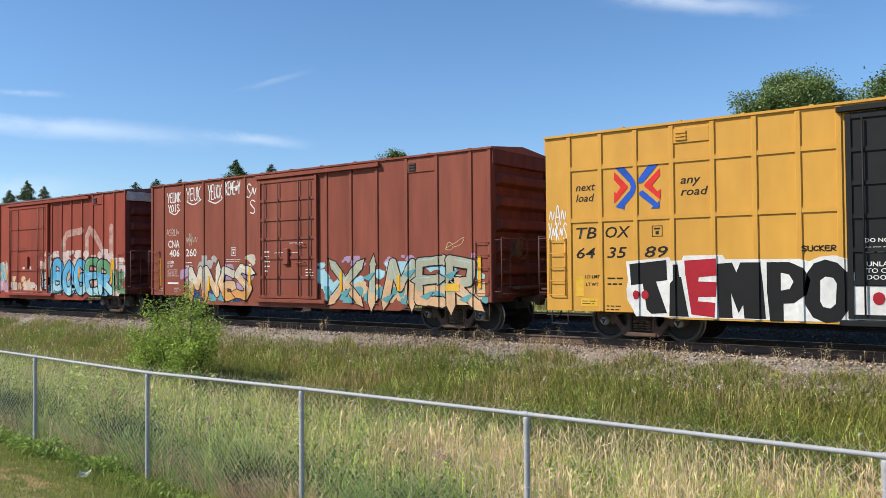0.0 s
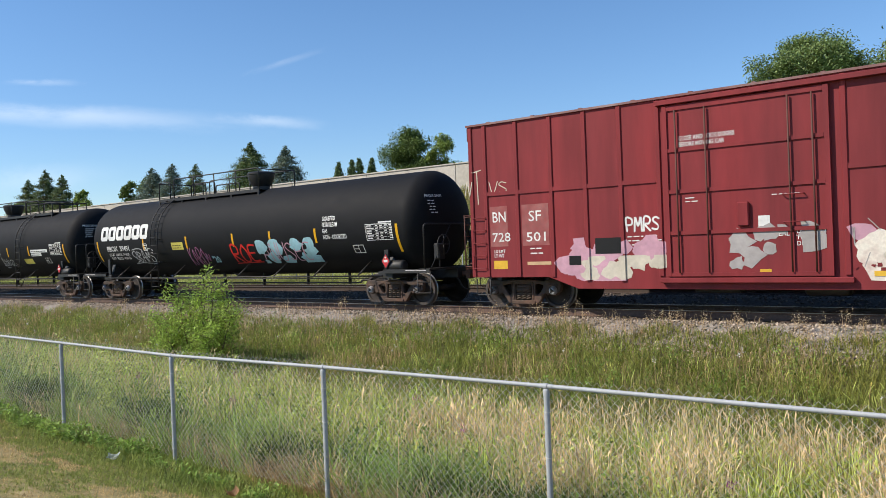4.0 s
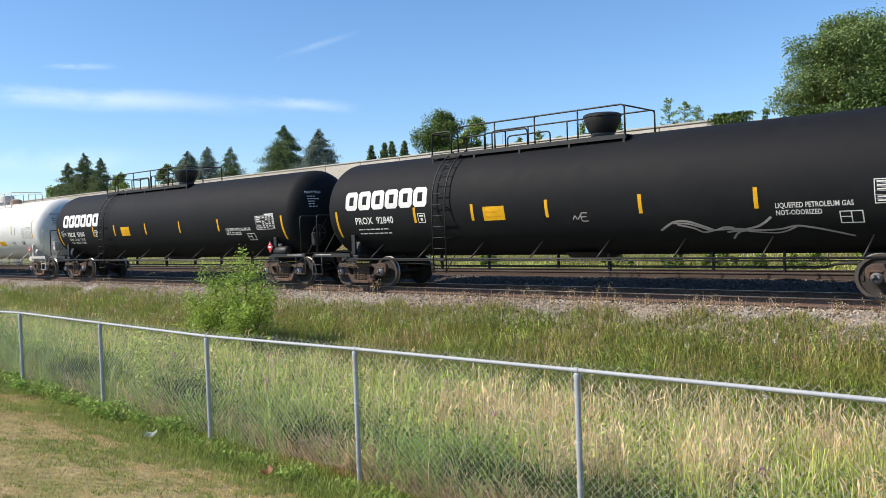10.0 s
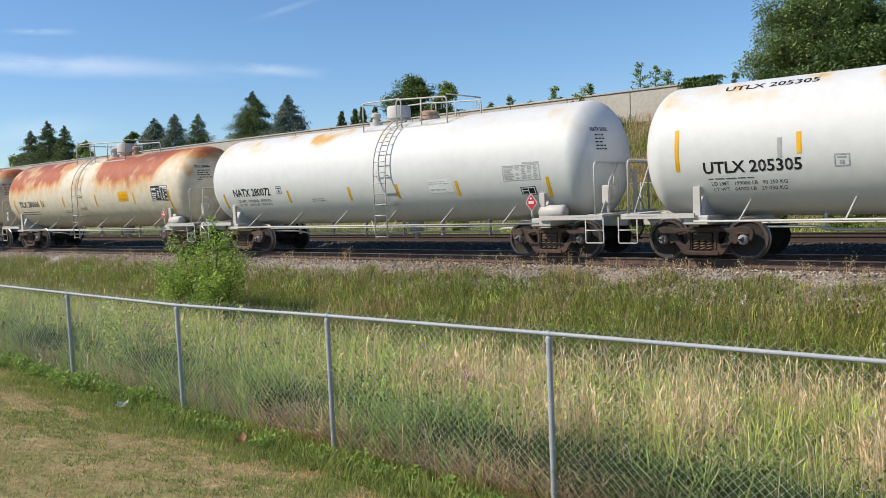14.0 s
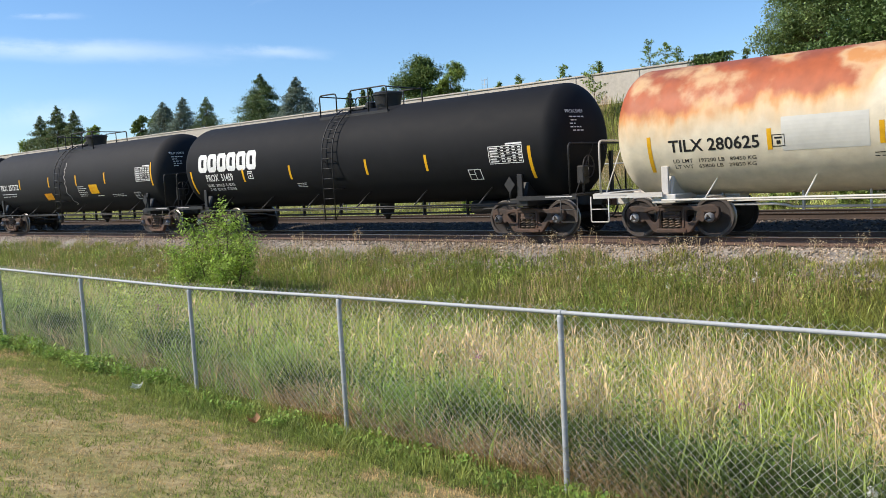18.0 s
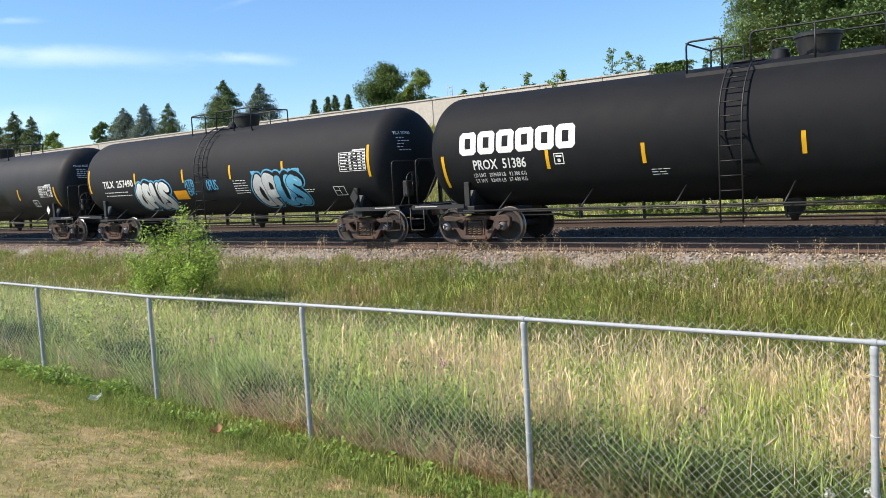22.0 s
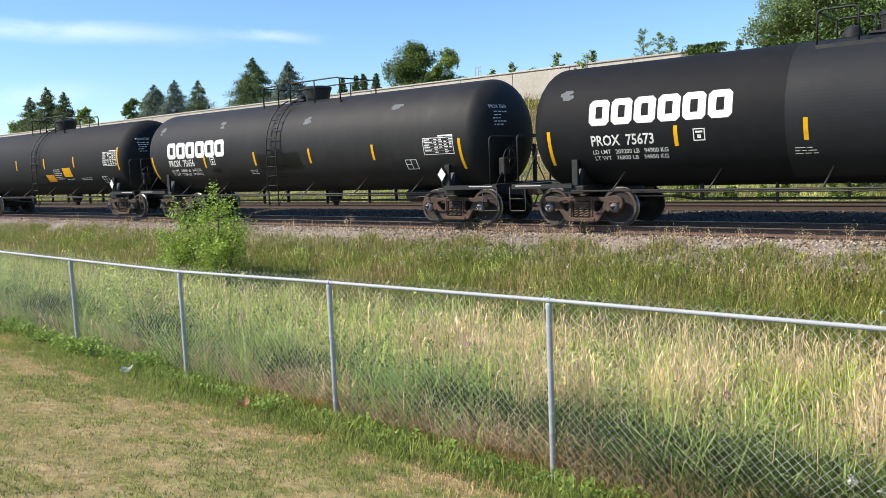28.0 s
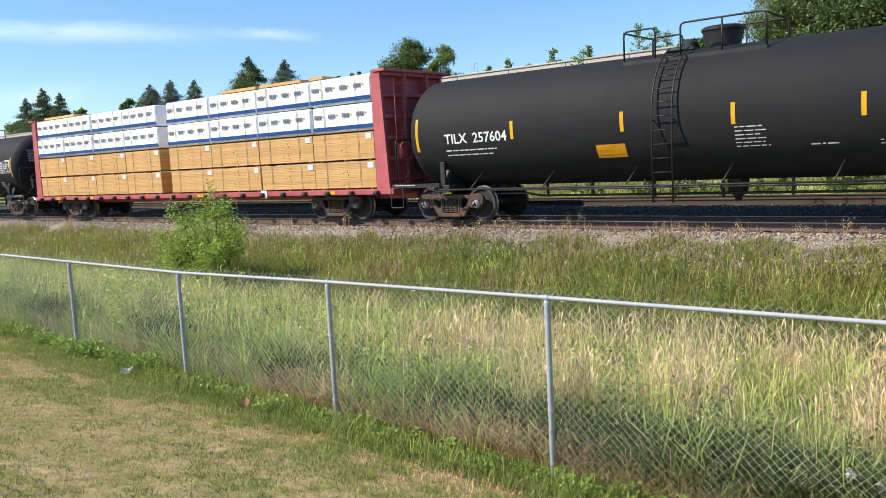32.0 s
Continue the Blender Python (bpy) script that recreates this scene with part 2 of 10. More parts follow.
CAP = material("bearing_cap_steel", (0.36, 0.39, 0.42), 0.55, 0.2, 0.2, 12, 2.0, 0.05, other=(0.15, 0.10, 0.08), random=0.5)
RIM = material("wheel_rim_steel", (0.080, 0.066, 0.058), 0.55, 0.35, 0.25, 12, 1.5, 0.06, other=(0.075, 0.058, 0.050))
YELLOW = paint("yellow_reflector", (0.80, 0.43, 0.02), 0.4)
WHITE = paint("white_lettering", (0.80, 0.80, 0.78))
DULL_WHITE = paint("worn_white_paint", (0.58, 0.55, 0.53))
BLACK = paint("black_lettering", (0.02, 0.02, 0.02))

# ---- mesh tools ----
def mesh_of(bm, name, mats, smooth=None):
    me = bpy.data.meshes.new(name)
    bm.to_mesh(me)
    bm.free()
    for m in mats if isinstance(mats, (list, tuple)) else [mats]:
        me.materials.append(m)
    if smooth is not None:
        me.shade_smooth() if smooth >= 180 else shade_by_angle(me, smooth)
    return me


def shade_by_angle(me, degrees):
    me.shade_smooth()
    bm = bmesh.new()
    bm.from_mesh(me)
    limit = radians(degrees)
    for e in bm.edges:
        if len(e.link_faces) == 2 and e.calc_face_angle(0) > limit:
            e.smooth = False
    bm.to_mesh(me)
    bm.free()


def part(name, bm, material_, parent=None, label="", m=None, smooth=None):
    """Links a bmesh, or a finished mesh, as one object under a thing or a part."""
    me = bm if isinstance(bm, bpy.types.Mesh) else mesh_of(bm, name, material_, smooth)
    ob = new(name, me)
    if parent is not None:
        ob.parent = parent
    if m is not None:
        ob.matrix_basis = m
    return tagged(ob, label, kind="stuff" if name in ("graffiti", "paint_patch", "small_print", "wordmark", "lettering", "tag") else "")


def thing(name, label, category, m=None, group="", kind=""):
    ob = new(name)
    ob.empty_display_size = 0.3
    if m is not None:
        ob.matrix_basis = m
    return tagged(ob, label, category, group, kind)


def box(bm, x0, x1, y0, y1, z0, z1, bevel=0.0, index=0):
    vs = [bm.verts.new(p) for p in ((x0, y0, z0), (x1, y0, z0), (x1, y1, z0), (x0, y1, z0), (x0, y0, z1), (x1, y0, z1), (x1, y1, z1), (x0, y1, z1))]
    fs = [bm.faces.new([vs[i] for i in q]) for q in ((3, 2, 1, 0), (4, 5, 6, 7), (0, 1, 5, 4), (1, 2, 6, 5), (2, 3, 7, 6), (3, 0, 4, 7))]
    for f in fs:
        f.material_index = index
    if bevel:
        es = list({e for f in fs for e in f.edges})
        for f in bmesh.ops.bevel(bm, geom=es, offset=bevel, segments=1, affect="EDGES", profile=0.5)["faces"]:
            f.material_index = index
    return bm


def tube(bm, points, r, sides=8, index=0, caps=True):
    """A round bar along points."""
    pts = [Vector(p) for p in points]
    rings = []
    side = None
    for i, p in enumerate(pts):
        d = (pts[min(i + 1, len(pts) - 1)] - pts[max(i - 1, 0)]).normalized()
        if side is None:
            side = d.orthogonal().normalized()
        side = (side - d * side.dot(d)).normalized()
        up = d.cross(side)
        rings.append([bm.verts.new(p + r * (math.cos(a) * side + math.sin(a) * up)) for a in (2 * math.pi * k / sides for k in range(sides))])
    for a, b in zip(rings, rings[1:]):
        for k in range(sides):
            f = bm.faces.new((a[k], a[(k + 1) % sides], b[(k + 1) % sides], b[k]))
            f.material_index = index
            f.smooth = True
    if caps:
        bm.faces.new(rings[0][::-1]).material_index = index
        bm.faces.new(rings[-1]).material_index = index
    return bm


def arc(points, r=0.12, steps=5):
    """Rounds the corners of a line of points."""
    pts = [Vector(p) for p in points]
    out = [pts[0]]
    for a, b, c in zip(pts, pts[1:], pts[2:]):
        p, q = b + (a - b).normalized() * r, b + (c - b).normalized() * r
        for k in range(steps + 1):
            s = k / steps
            out.append((1 - s) ** 2 * p + 2 * s * (1 - s) * b + s * s * q)
    return out + [pts[-1]]


def revolve(bm, profile, axis="y", sides=32, index=0, centre=(0, 0, 0), close=True):
    """Turns (radius, along) points round an axis."""
    c = Vector(centre)

    def at(r, h, a):
        u, v = r * math.cos(a), r * math.sin(a)
        return c + Vector({"x": (h, u, v), "y": (v, h, u), "z": (u, v, h)}[axis])

    rings = [[bm.verts.new(at(r, h, 2 * math.pi * k / sides)) for k in range(sides)] if r > 1e-6 else [bm.verts.new(at(0, h, 0))] for r, h in profile]
    for a, b in zip(rings, rings[1:]):
        for k in range(sides):
            n = (k + 1) % sides
            if len(a) == 1 and len(b) == 1:
                continue
            vs = (a[0], b[n], b[k]) if len(a) == 1 else (a[k], a[n], b[0]) if len(b) == 1 else (a[k], a[n], b[n], b[k])
            f = bm.faces.new(vs)
            f.material_index = index
            f.smooth = True
    return bm


def plate(bm, outline, y0, y1, index=0):
    """An outline of (x, z) points, extruded from y0 to y1."""
    a = [bm.verts.new((x, y0, z)) for x, z in outline]
    b = [bm.verts.new((x, y1, z)) for x, z in outline]
    n = len(a)
    fs = [bm.faces.new(a), bm.faces.new(b[::-1])]
    fs += [bm.faces.new((a[k], b[k], b[(k + 1) % n], a[(k + 1) % n])) for k in range(n)]
    for f in fs:
        f.material_index = index
    return bm


def raw_mesh(name, verts, faces, mats, smooth=False):
    """A mesh straight from arrays, all faces with the same number of corners."""
    me = bpy.data.meshes.new(name)
    verts, faces = np.asarray(verts, np.float32), np.asarray(faces, np.int32)
    k = faces.shape[1]
    me.vertices.add(len(verts))
    me.vertices.foreach_set("co", verts.ravel())
    me.loops.add(faces.size)
    me.loops.foreach_set("vertex_index", faces.ravel())
    me.polygons.add(len(faces))
    me.polygons.foreach_set("loop_start", np.arange(0, faces.size, k, dtype=np.int32))
    me.polygons.foreach_set("loop_total", np.full(len(faces), k, np.int32))
    if smooth:
        me.polygons.foreach_set("use_smooth", np.ones(len(faces), bool))
    me.update(calc_edges=True)
    for m in mats if isinstance(mats, (list, tuple)) else [mats]:
        me.materials.append(m)
    return me


def blades(name, xyz, height, width, lean, material_, rng, head=False, short=False):
    """Bent, tapering grass blades on the given feet that nod over at the tip, with a seed head if wanted."""
    n = len(xyz)
    a = rng.uniform(0, 2 * np.pi, n)
    side = np.stack([np.cos(a), np.sin(a), 0 * a], 1)
    b = rng.uniform(0, 2 * np.pi, n)
    out = np.stack([np.cos(b), np.sin(b), 0 * b], 1) * (lean * rng.uniform(0.3, 1.0, n) * height)[:, None]
    up = np.stack([0 * a, 0 * a, height * np.clip(1 - lean * 0.22, 0.5, 1)], 1)
    w = (width * rng.uniform(0.7, 1.3, n))[:, None] * side
    nod = rng.uniform(0.0, 0.22, n)[:, None] * np.clip(lean * 1.6, 0.3, 1.4)[:, None]
    p0, p1, p2 = xyz, xyz + up * 0.5 + out * 0.22, xyz + up * 0.88 + out * 0.62
    p3 = xyz + up * (1 - nod) + out
    if head:
        q = p2 + (p3 - p2) * 0.45
        v = np.stack([p0 - w * 0.5, p0 + w * 0.5, p1 - w * 0.4, p1 + w * 0.4, p2 - w * 0.6, p2 + w * 0.6, q - w * 1.9, q + w * 1.9, p3], 1)
        f = np.array([[0, 1, 3], [0, 3, 2], [2, 3, 5], [2, 5, 4], [4, 5, 7], [4, 7, 6], [6, 7, 8]])
    elif short:
        v = np.stack([p0 - w, p0 + w, p1 - w * 0.85, p1 + w * 0.85, p3], 1)
        f = np.array([[0, 1, 3], [0, 3, 2], [2, 3, 4]])
    else:
        v = np.stack([p0 - w, p0 + w, p1 - w * 0.85, p1 + w * 0.85, p2 - w * 0.6, p2 + w * 0.6, p3], 1)
        f = np.array([[0, 1, 3], [0, 3, 2], [2, 3, 5], [2, 5, 4], [4, 5, 6]])
    k = v.shape[1]
    faces = (f[None] + (np.arange(n) * k)[:, None, None]).reshape(-1, 3)
    return raw_mesh(name, v.reshape(-1, 3), faces, material_)

# ---- land ----
TRACK_Y, TRACK2_Y, TRACK2_Z = 18.40, 23.30, 0.19


def ground_z(x, y):
    """The height of the land: a lawn that falls to the fence, a ditch, the railway bed, a meadow, the highway's bank."""
    ys = (-400, -40, -8, 0, 4.6, 6.6, 8.6, 11.0, 13.6, 15.4, 16.95, 17.1, 20.3, 21.3, 25.2, 26.6, 28.5, 31.0, 34.5, 41.9, 43.0, 60, 400, 3000)
    zs = (1.5, 1.2, 0.75, 0.08, -0.88, -1.36, -1.62, -1.55, -1.12, -0.80, -0.21, -0.20, -0.20, -0.01, -0.01, -0.25, -0.18, -0.05, 0.25, 5.15, 5.9, 6.0, 4.0, 0.0)
    z = np.interp(y, ys, zs)
    near = np.interp(y, (-4, 3, 7, 12, 16), (0, 1, 1, 0.6, 0))
    tilt = -0.034 * np.clip(np.asarray(x) + 8.6, -14, 8)
    return z + near * tilt


def land_sheet():
    xs = np.unique(np.concatenate([np.linspace(-2500, -480, 9), np.linspace(-480, -60, 29), np.linspace(-60, 14, 149), np.linspace(14, 120, 28), np.linspace(120, 2500, 9)]))
    ys = np.unique(np.concatenate([np.linspace(-2000, -40, 9), np.linspace(-40, 0, 21), np.linspace(0, 46, 139), np.linspace(46, 120, 12), np.linspace(120, 3000, 12)]))
    gx, gy = np.meshgrid(xs, ys, indexing="ij")
    gz = ground_z(gx, gy)
    bumpy = np.array([noise.noise((x * 0.9, y * 0.9, 0)) * 0.05 + noise.noise((x * 0.25, y * 0.25, 3)) * 0.08 for x, y in zip(gx.ravel(), gy.ravel())]).reshape(gx.shape)
    calm = np.interp(gy, (6.4, 7.5, 16.2, 17.2, 25.5, 27), (0, 1, 1, 0, 0, 1))
    calm = calm * np.interp(gy, (40, 41), (1, 0.2))
    gz = gz + bumpy * calm
    v = np.stack([gx, gy, gz], -1).reshape(-1, 3)
    i = np.arange(len(xs) * len(ys)).reshape(len(xs), len(ys))
    f = np.stack([i[:-1, :-1], i[1:, :-1], i[1:, 1:], i[:-1, 1:]], -1).reshape(-1, 4)
    me = raw_mesh("ground", v, f, [SOIL, LAWN, BALLAST_DARK, BALLAST], True)
    cy = (gy[:-1, :-1] + gy[1:, 1:]).ravel() / 2
    cx = (gx[:-1, :-1] + gx[1:, 1:]).ravel() / 2
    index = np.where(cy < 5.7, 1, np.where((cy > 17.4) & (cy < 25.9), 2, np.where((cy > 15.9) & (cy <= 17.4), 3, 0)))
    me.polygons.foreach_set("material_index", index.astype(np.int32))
    return tagged(new("ground", me), "mown lawn, grassy ditch and railway bed", "ground", kind="structure")


land_sheet()


def stones(name, x0, x1, y0, y1, count, size, material_, seed, label):
    """Loose angular stones, each a squashed and twisted octahedron."""
    rng = np.random.default_rng(seed)
    p = np.stack([rng.uniform(x0, x1, count), rng.uniform(y0, y1, count), np.zeros(count)], 1)
    p[:, 2] = ground_z(p[:, 0], p[:, 1]) + rng.uniform(-0.005, 0.02, count)
    s = size * rng.uniform(0.5, 1.25, count)
    octa = np.array([(1, 0, 0), (0, 1, 0), (-1, 0, 0), (0, -1, 0), (0, 0, 0.8), (0, 0, -0.8)])
    v = octa[None] * rng.uniform(0.6, 1.1, (count, 6, 1)) * s[:, None, None]
    a, b = rng.uniform(0, 2 * np.pi, count), rng.uniform(-0.8, 0.8, count)
    ca, sa, cb, sb = np.cos(a), np.sin(a), np.cos(b), np.sin(b)
    v = np.stack([v[..., 0], v[..., 1] * cb[:, None] - v[..., 2] * sb[:, None], v[..., 1] * sb[:, None] + v[..., 2] * cb[:, None]], -1)
    v = np.stack([v[..., 0] * ca[:, None] - v[..., 1] * sa[:, None], v[..., 0] * sa[:, None] + v[..., 1] * ca[:, None], v[..., 2]], -1) + p[:, None]
    f = np.array([(0, 1, 4), (1, 2, 4), (2, 3, 4), (3, 0, 4), (1, 0, 5), (2, 1, 5), (3, 2, 5), (0, 3, 5)])
    faces = (f[None] + (np.arange(count) * 6)[:, None, None]).reshape(-1, 3)
    return tagged(new(name, raw_mesh(name, v.reshape(-1, 3), faces, material_)), label, "ballast", kind="stuff")


stones("ballast_shoulder", -62, 4, 15.6, 17.3, 28000, 0.043, STONE, 5, "grey crushed-stone ballast along the track")
stones("ballast_bed", -60, 4, 17.1, 25.9, 30000, 0.050, STONE_DARK, 6, "dark ballast stones between the rails")


def rail_mesh(x0, x1, steel):
    bm = bmesh.new()
    web = [(-0.075, -0.18), (0.075, -0.18), (0.075, -0.168), (0.012, -0.145), (0.009, -0.045), (0.036, -0.032), (0.036, -0.004), (-0.036, -0.004), (-0.036, -0.032), (-0.009, -0.045), (-0.012, -0.145), (-0.075, -0.168)]
    a = [bm.verts.new((x0, y, z)) for y, z in web]
    b = [bm.verts.new((x1, y, z)) for y, z in web]
    n = len(web)
    bm.faces.new(a), bm.faces.new(b[::-1])
    for k in range(n):
        bm.faces.new((a[k], b[k], b[(k + 1) % n], a[(k + 1) % n]))
    box(bm, x0, x1, -0.033, 0.033, -0.0035, 0.0, index=1)
    bmesh.ops.recalc_face_normals(bm, faces=bm.faces)
    return mesh_of(bm, "rail", [steel, RAIL_TOP])


def railway(y, z, x0, x1, label, ties_from, ties_to, steel):
    t = thing("railway_track", label, "railway track", pose(0, y, z), kind="structure")
    me = rail_mesh(x0, x1, steel)
    for s in (-0.7175, 0.7175):
        part("rail", me, None, t, m=pose(0, s, 0))
    bm = bmesh.new()
    box(bm, -0.115, 0.115, -1.30, 1.30, -0.36, -0.183, 0.012)
    tie = mesh_of(bm, "tie", TIE)
    bm = bmesh.new()
    for s in (-0.7175, 0.7175):
        box(bm, -0.09, 0.09, s - 0.17, s + 0.17, -0.1825, -0.166)
        for d in (-0.1, 0.1):
            box(bm, -0.05, -0.02, s + d - 0.015, s + d + 0.015, -0.166, -0.145)
    fixing = mesh_of(bm, "tie_plate", steel)
    rng = random.Random(int(y * 10))
    k = 0
    x = ties_from
    while x < ties_to:
        m = pose(x + rng.uniform(-0.03, 0.03), rng.uniform(-0.04, 0.04), rng.uniform(-0.012, 0.0), 0, 0, rng.uniform(-1.5, 1.5))
        o = part("tie", tie, None, t, m=m)
        part("tie_plate", fixing, None, o)
        x += 0.56
        k += 1
    return t


railway(TRACK_Y, 0, -480, 90, "railway track with rusty-sided rails on dark ballast", -62, 6, RAIL)
railway(TRACK2_Y, TRACK2_Z, -480, 90, "second railway track behind the train, dark rails", -60, 2, RAIL_DARK)

# ---- the concrete highway wall on its bank ----
WALL_Y, WALL_TOP = 42.0, 7.02


def highway_wall():
    t = thing("retaining_wall", "weathered concrete highway wall on a grassy bank", "wall", pose(0, WALL_Y, 0), kind="structure")
    bm = bmesh.new()
    box(bm, -1.99, 1.99, 0, 0.30, -2.6, 0, 0.03)
    panel = mesh_of(bm, "wall_panel", CONCRETE)
    bm = bmesh.new()
    box(bm, -2.0, 2.0, -0.06, 0.36, 0.0, 0.10, 0.02)
    cap = mesh_of(bm, "coping", CONCRETE)
    for k in range(-32, 8):
        x = k * 4.0 + 2
        drop = 0 if x < -14 else 0.3
        p = part("wall_panel", panel, None, t, m=pose(x, 0, WALL_TOP - 0.1 - drop))
        part("coping", cap, None, p)
    return t


highway_wall()

# ---- chain-link fence ----
FENCE_DIR = radians(1.45)
POST_D = Vector((-4.10, 6.68, 0))
STEP = 3.05
RAIL_Z = (0.30, 0.31, 0.33, 0.34, 0.38, 0.33, 0.28, 0.30, 0.30, 0.29, 0.28, 0.27, 0.27, 0.26, 0.26, 0.25)


def chain_link():
    """Bays between posts, numbered from the far one; each has its post, its length of top rail and its mesh of wire."""
    t = thing("chain_link_fence", "galvanised chain-link fence along the foot of the lawn", "fence", kind="structure")
    way = Vector((math.cos(FENCE_DIR), math.sin(FENCE_DIR), 0))
    n = 16
    feet = [POST_D + way * STEP * (k - 8) for k in range(n)]
    for k, p in enumerate(feet):
        g = float(ground_z(p.x, p.y)) - 0.3
        top = RAIL_Z[k]
        bm = bmesh.new()
        tube(bm, [(p.x, p.y, g), (p.x, p.y, top - 0.05)], 0.030, 14)
        revolve(bm, [(0.0335, -0.05), (0.0335, 0.0), (0.027, 0.018), (0, 0.024)], "z", 14, centre=(p.x, p.y, top - 0.045))
        tube(bm, [p + Vector((0, 0, top)) - way * 0.018, p + Vector((0, 0, top)) + way * 0.018], 0.030, 14)
        post = part("post", bm, GALV, t, smooth=60)
        for z in np.linspace(g + 0.55, top - 0.25, 4):
            bm = bmesh.new()
            tube(bm, [(p.x + 0.034 * math.cos(a), p.y + 0.034 * math.sin(a), z + 0.006 * math.sin(a * 2)) for a in np.linspace(0, 2 * math.pi, 13)], 0.0035, 5)
            part("tie_wire", bm, WIRE, post)
    for k, (p, q) in enumerate(zip(feet, feet[1:])):
        a, b = p + Vector((0, 0, RAIL_Z[k])), q + Vector((0, 0, RAIL_Z[k + 1]))
        bm = bmesh.new()
        tube(bm, [a, b], 0.0212, 12, caps=False)
        tube(bm, [a - way * 0.07, a + way * 0.07], 0.0235, 12)
        part("top_rail", bm, GALV, t, smooth=60)
        # wire: upright zigzags that hook into their neighbours
        pitch = 0.0870
        count = 2 * round(STEP / pitch)
        verts, faces = [], []
        low = float(ground_z(p.x, p.y)) + 0.02
        rows = int((RAIL_Z[k] + 0.05 - low) / (pitch / 2))
        off = Vector((-way.y, way.x, 0))
        for c in range(count):
            s0 = STEP * c / count
            half = STEP / count / 2
            flip = 1 if c % 2 else -1
            base = len(verts)
            for r in range(rows + 1):
                z = RAIL_Z[k] + (RAIL_Z[k + 1] - RAIL_Z[k]) * s0 / STEP + 0.066 - r * pitch / 2
                s = s0 + half * (1 + flip * 1.03)
                depth = 0.030 + 0.003 * flip
                c0 = p + way * s + off * depth
                for dx, dy in ((-0.0016, 0.0016), (-0.0016, -0.0016), (0.0016, -0.0016), (0.0016, 0.0016)):
                    verts.append((c0.x + dx, c0.y + dy, z))
                flip = -flip
            for r in range(rows):
                i = base + 4 * r
                for e in range(4):
                    faces.append((i + e, i + (e + 1) % 4, i + 4 + (e + 1) % 4, i + 4 + e))
        part("wire_mesh", raw_mesh("wire_mesh", verts, faces, WIRE), None, t, "diamond mesh of galvanised wire")
    return t


chain_link()

# ---- grass and weeds ----
GRASS_GREEN = leaf_material("fresh_grass", (0.42, 0.535, 0.105), (0.62, 0.63, 0.20), 0.45, island=0.6)
GRASS_BLUE = leaf_material("blue_green_grass", (0.27, 0.42, 0.10), (0.53, 0.60, 0.165), 0.5)
GRASS_STRAW = leaf_material("dry_straw", (0.88, 0.69, 0.42), (0.74, 0.54, 0.29), 0.6)
GRASS_SLOPE = leaf_material("bank_grass", (0.195, 0.252, 0.044), (0.315, 0.308, 0.078), 0.35, island=0.55)
GRASS_RUSSET = leaf_material("russet_seed_grass", (0.58, 0.41, 0.24), (0.44, 0.33, 0.16), 0.6)
LAWN_GREEN = leaf_material("lawn_grass", (0.22, 0.29, 0.065), (0.33, 0.36, 0.09), 0.8)
LAWN_DRY = leaf_material("dry_lawn_grass", (0.66, 0.47, 0.235), (0.53, 0.40, 0.17), 0.8)
WEED_GREEN = leaf_material("broad_weed_leaf", (0.20, 0.33, 0.055), (0.27, 0.38, 0.08), 0.8)
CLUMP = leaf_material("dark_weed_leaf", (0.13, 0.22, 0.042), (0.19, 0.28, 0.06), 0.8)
BUSH_LEAF = leaf_material("bright_shrub_leaf", (0.42, 0.53, 0.11), (0.25, 0.38, 0.07), 0.9, island=0.5)
DRY_HEAD = leaf_material("dry_flower_head", (0.66, 0.52, 0.33), (0.52, 0.38, 0.22), 1.0)
PETAL_PINK = leaf_material("pink_flower", (0.40, 0.12, 0.28), (0.35, 0.10, 0.25), 1.0)
PETAL_WHITE = leaf_material("white_flower", (0.75, 0.75, 0.68), (0.7, 0.7, 0.6), 1.0)
PETAL_YELLOW = leaf_material("yellow_flower", (0.65, 0.58, 0.10), (0.6, 0.55, 0.2), 1.0)
STEM = material("woody_stem", (0.16, 0.12, 0.07), 0.8, spread=0.2, bump=0.1)


def lumps(x, y, scale, seed):
    return np.array([noise.noise((a * scale, b * scale, seed)) for a, b in zip(x, y)])


def scatter(rng, n, x0, x1, y0, y1, crowd=0.0):
    """Feet on the land; crowd > 0 draws them together towards the end at x1."""
    u = rng.uniform(0, 1, n)
    x = x0 + (x1 - x0) * (u ** (1 / (1 + crowd)))
    y = rng.uniform(y0, y1, n)
    return np.stack([x, y, ground_z(x, y) - 0.03], 1)


def meadow(name, label, feet, height, width, lean, material_, seed, head=False, short=False):
    rng = np.random.default_rng(seed)
    lean = lean * np.ones(len(feet))
    return tagged(new(name, blades(name, feet, height, width, lean, material_, rng, head, short)), label, "grass", kind="stuff")


rng = np.random.default_rng(11)
# tall grass behind the fence
f = scatter(rng, 84000, -40, 5, 7.3, 10.6, 0.5)
h = (0.82 + 0.25 * lumps(f[:, 0], f[:, 1], 0.9, 1.0) + 0.012 * (f[:, 0] + 12)) * rng.uniform(0.45, 1.15, len(f))
h *= np.interp(f[:, 1], (7.3, 8.2), (0.75, 1))
tuft = lumps(f[:, 0], f[:, 1], 2.4, 51.0)
h *= 1.0 + 0.55 * tuft
keep = (tuft > -0.16) & ((f[:, 0] < -5.5) | (f[:, 1] > 7.9) | (rng.uniform(0, 1, len(f)) < 0.2))
f, h = f[keep], h[keep]
meadow("tall_grass", "tall fresh green grass behind the fence", f, h, 0.0078, rng.uniform(0.12, 0.85, len(f)), GRASS_GREEN, 21)
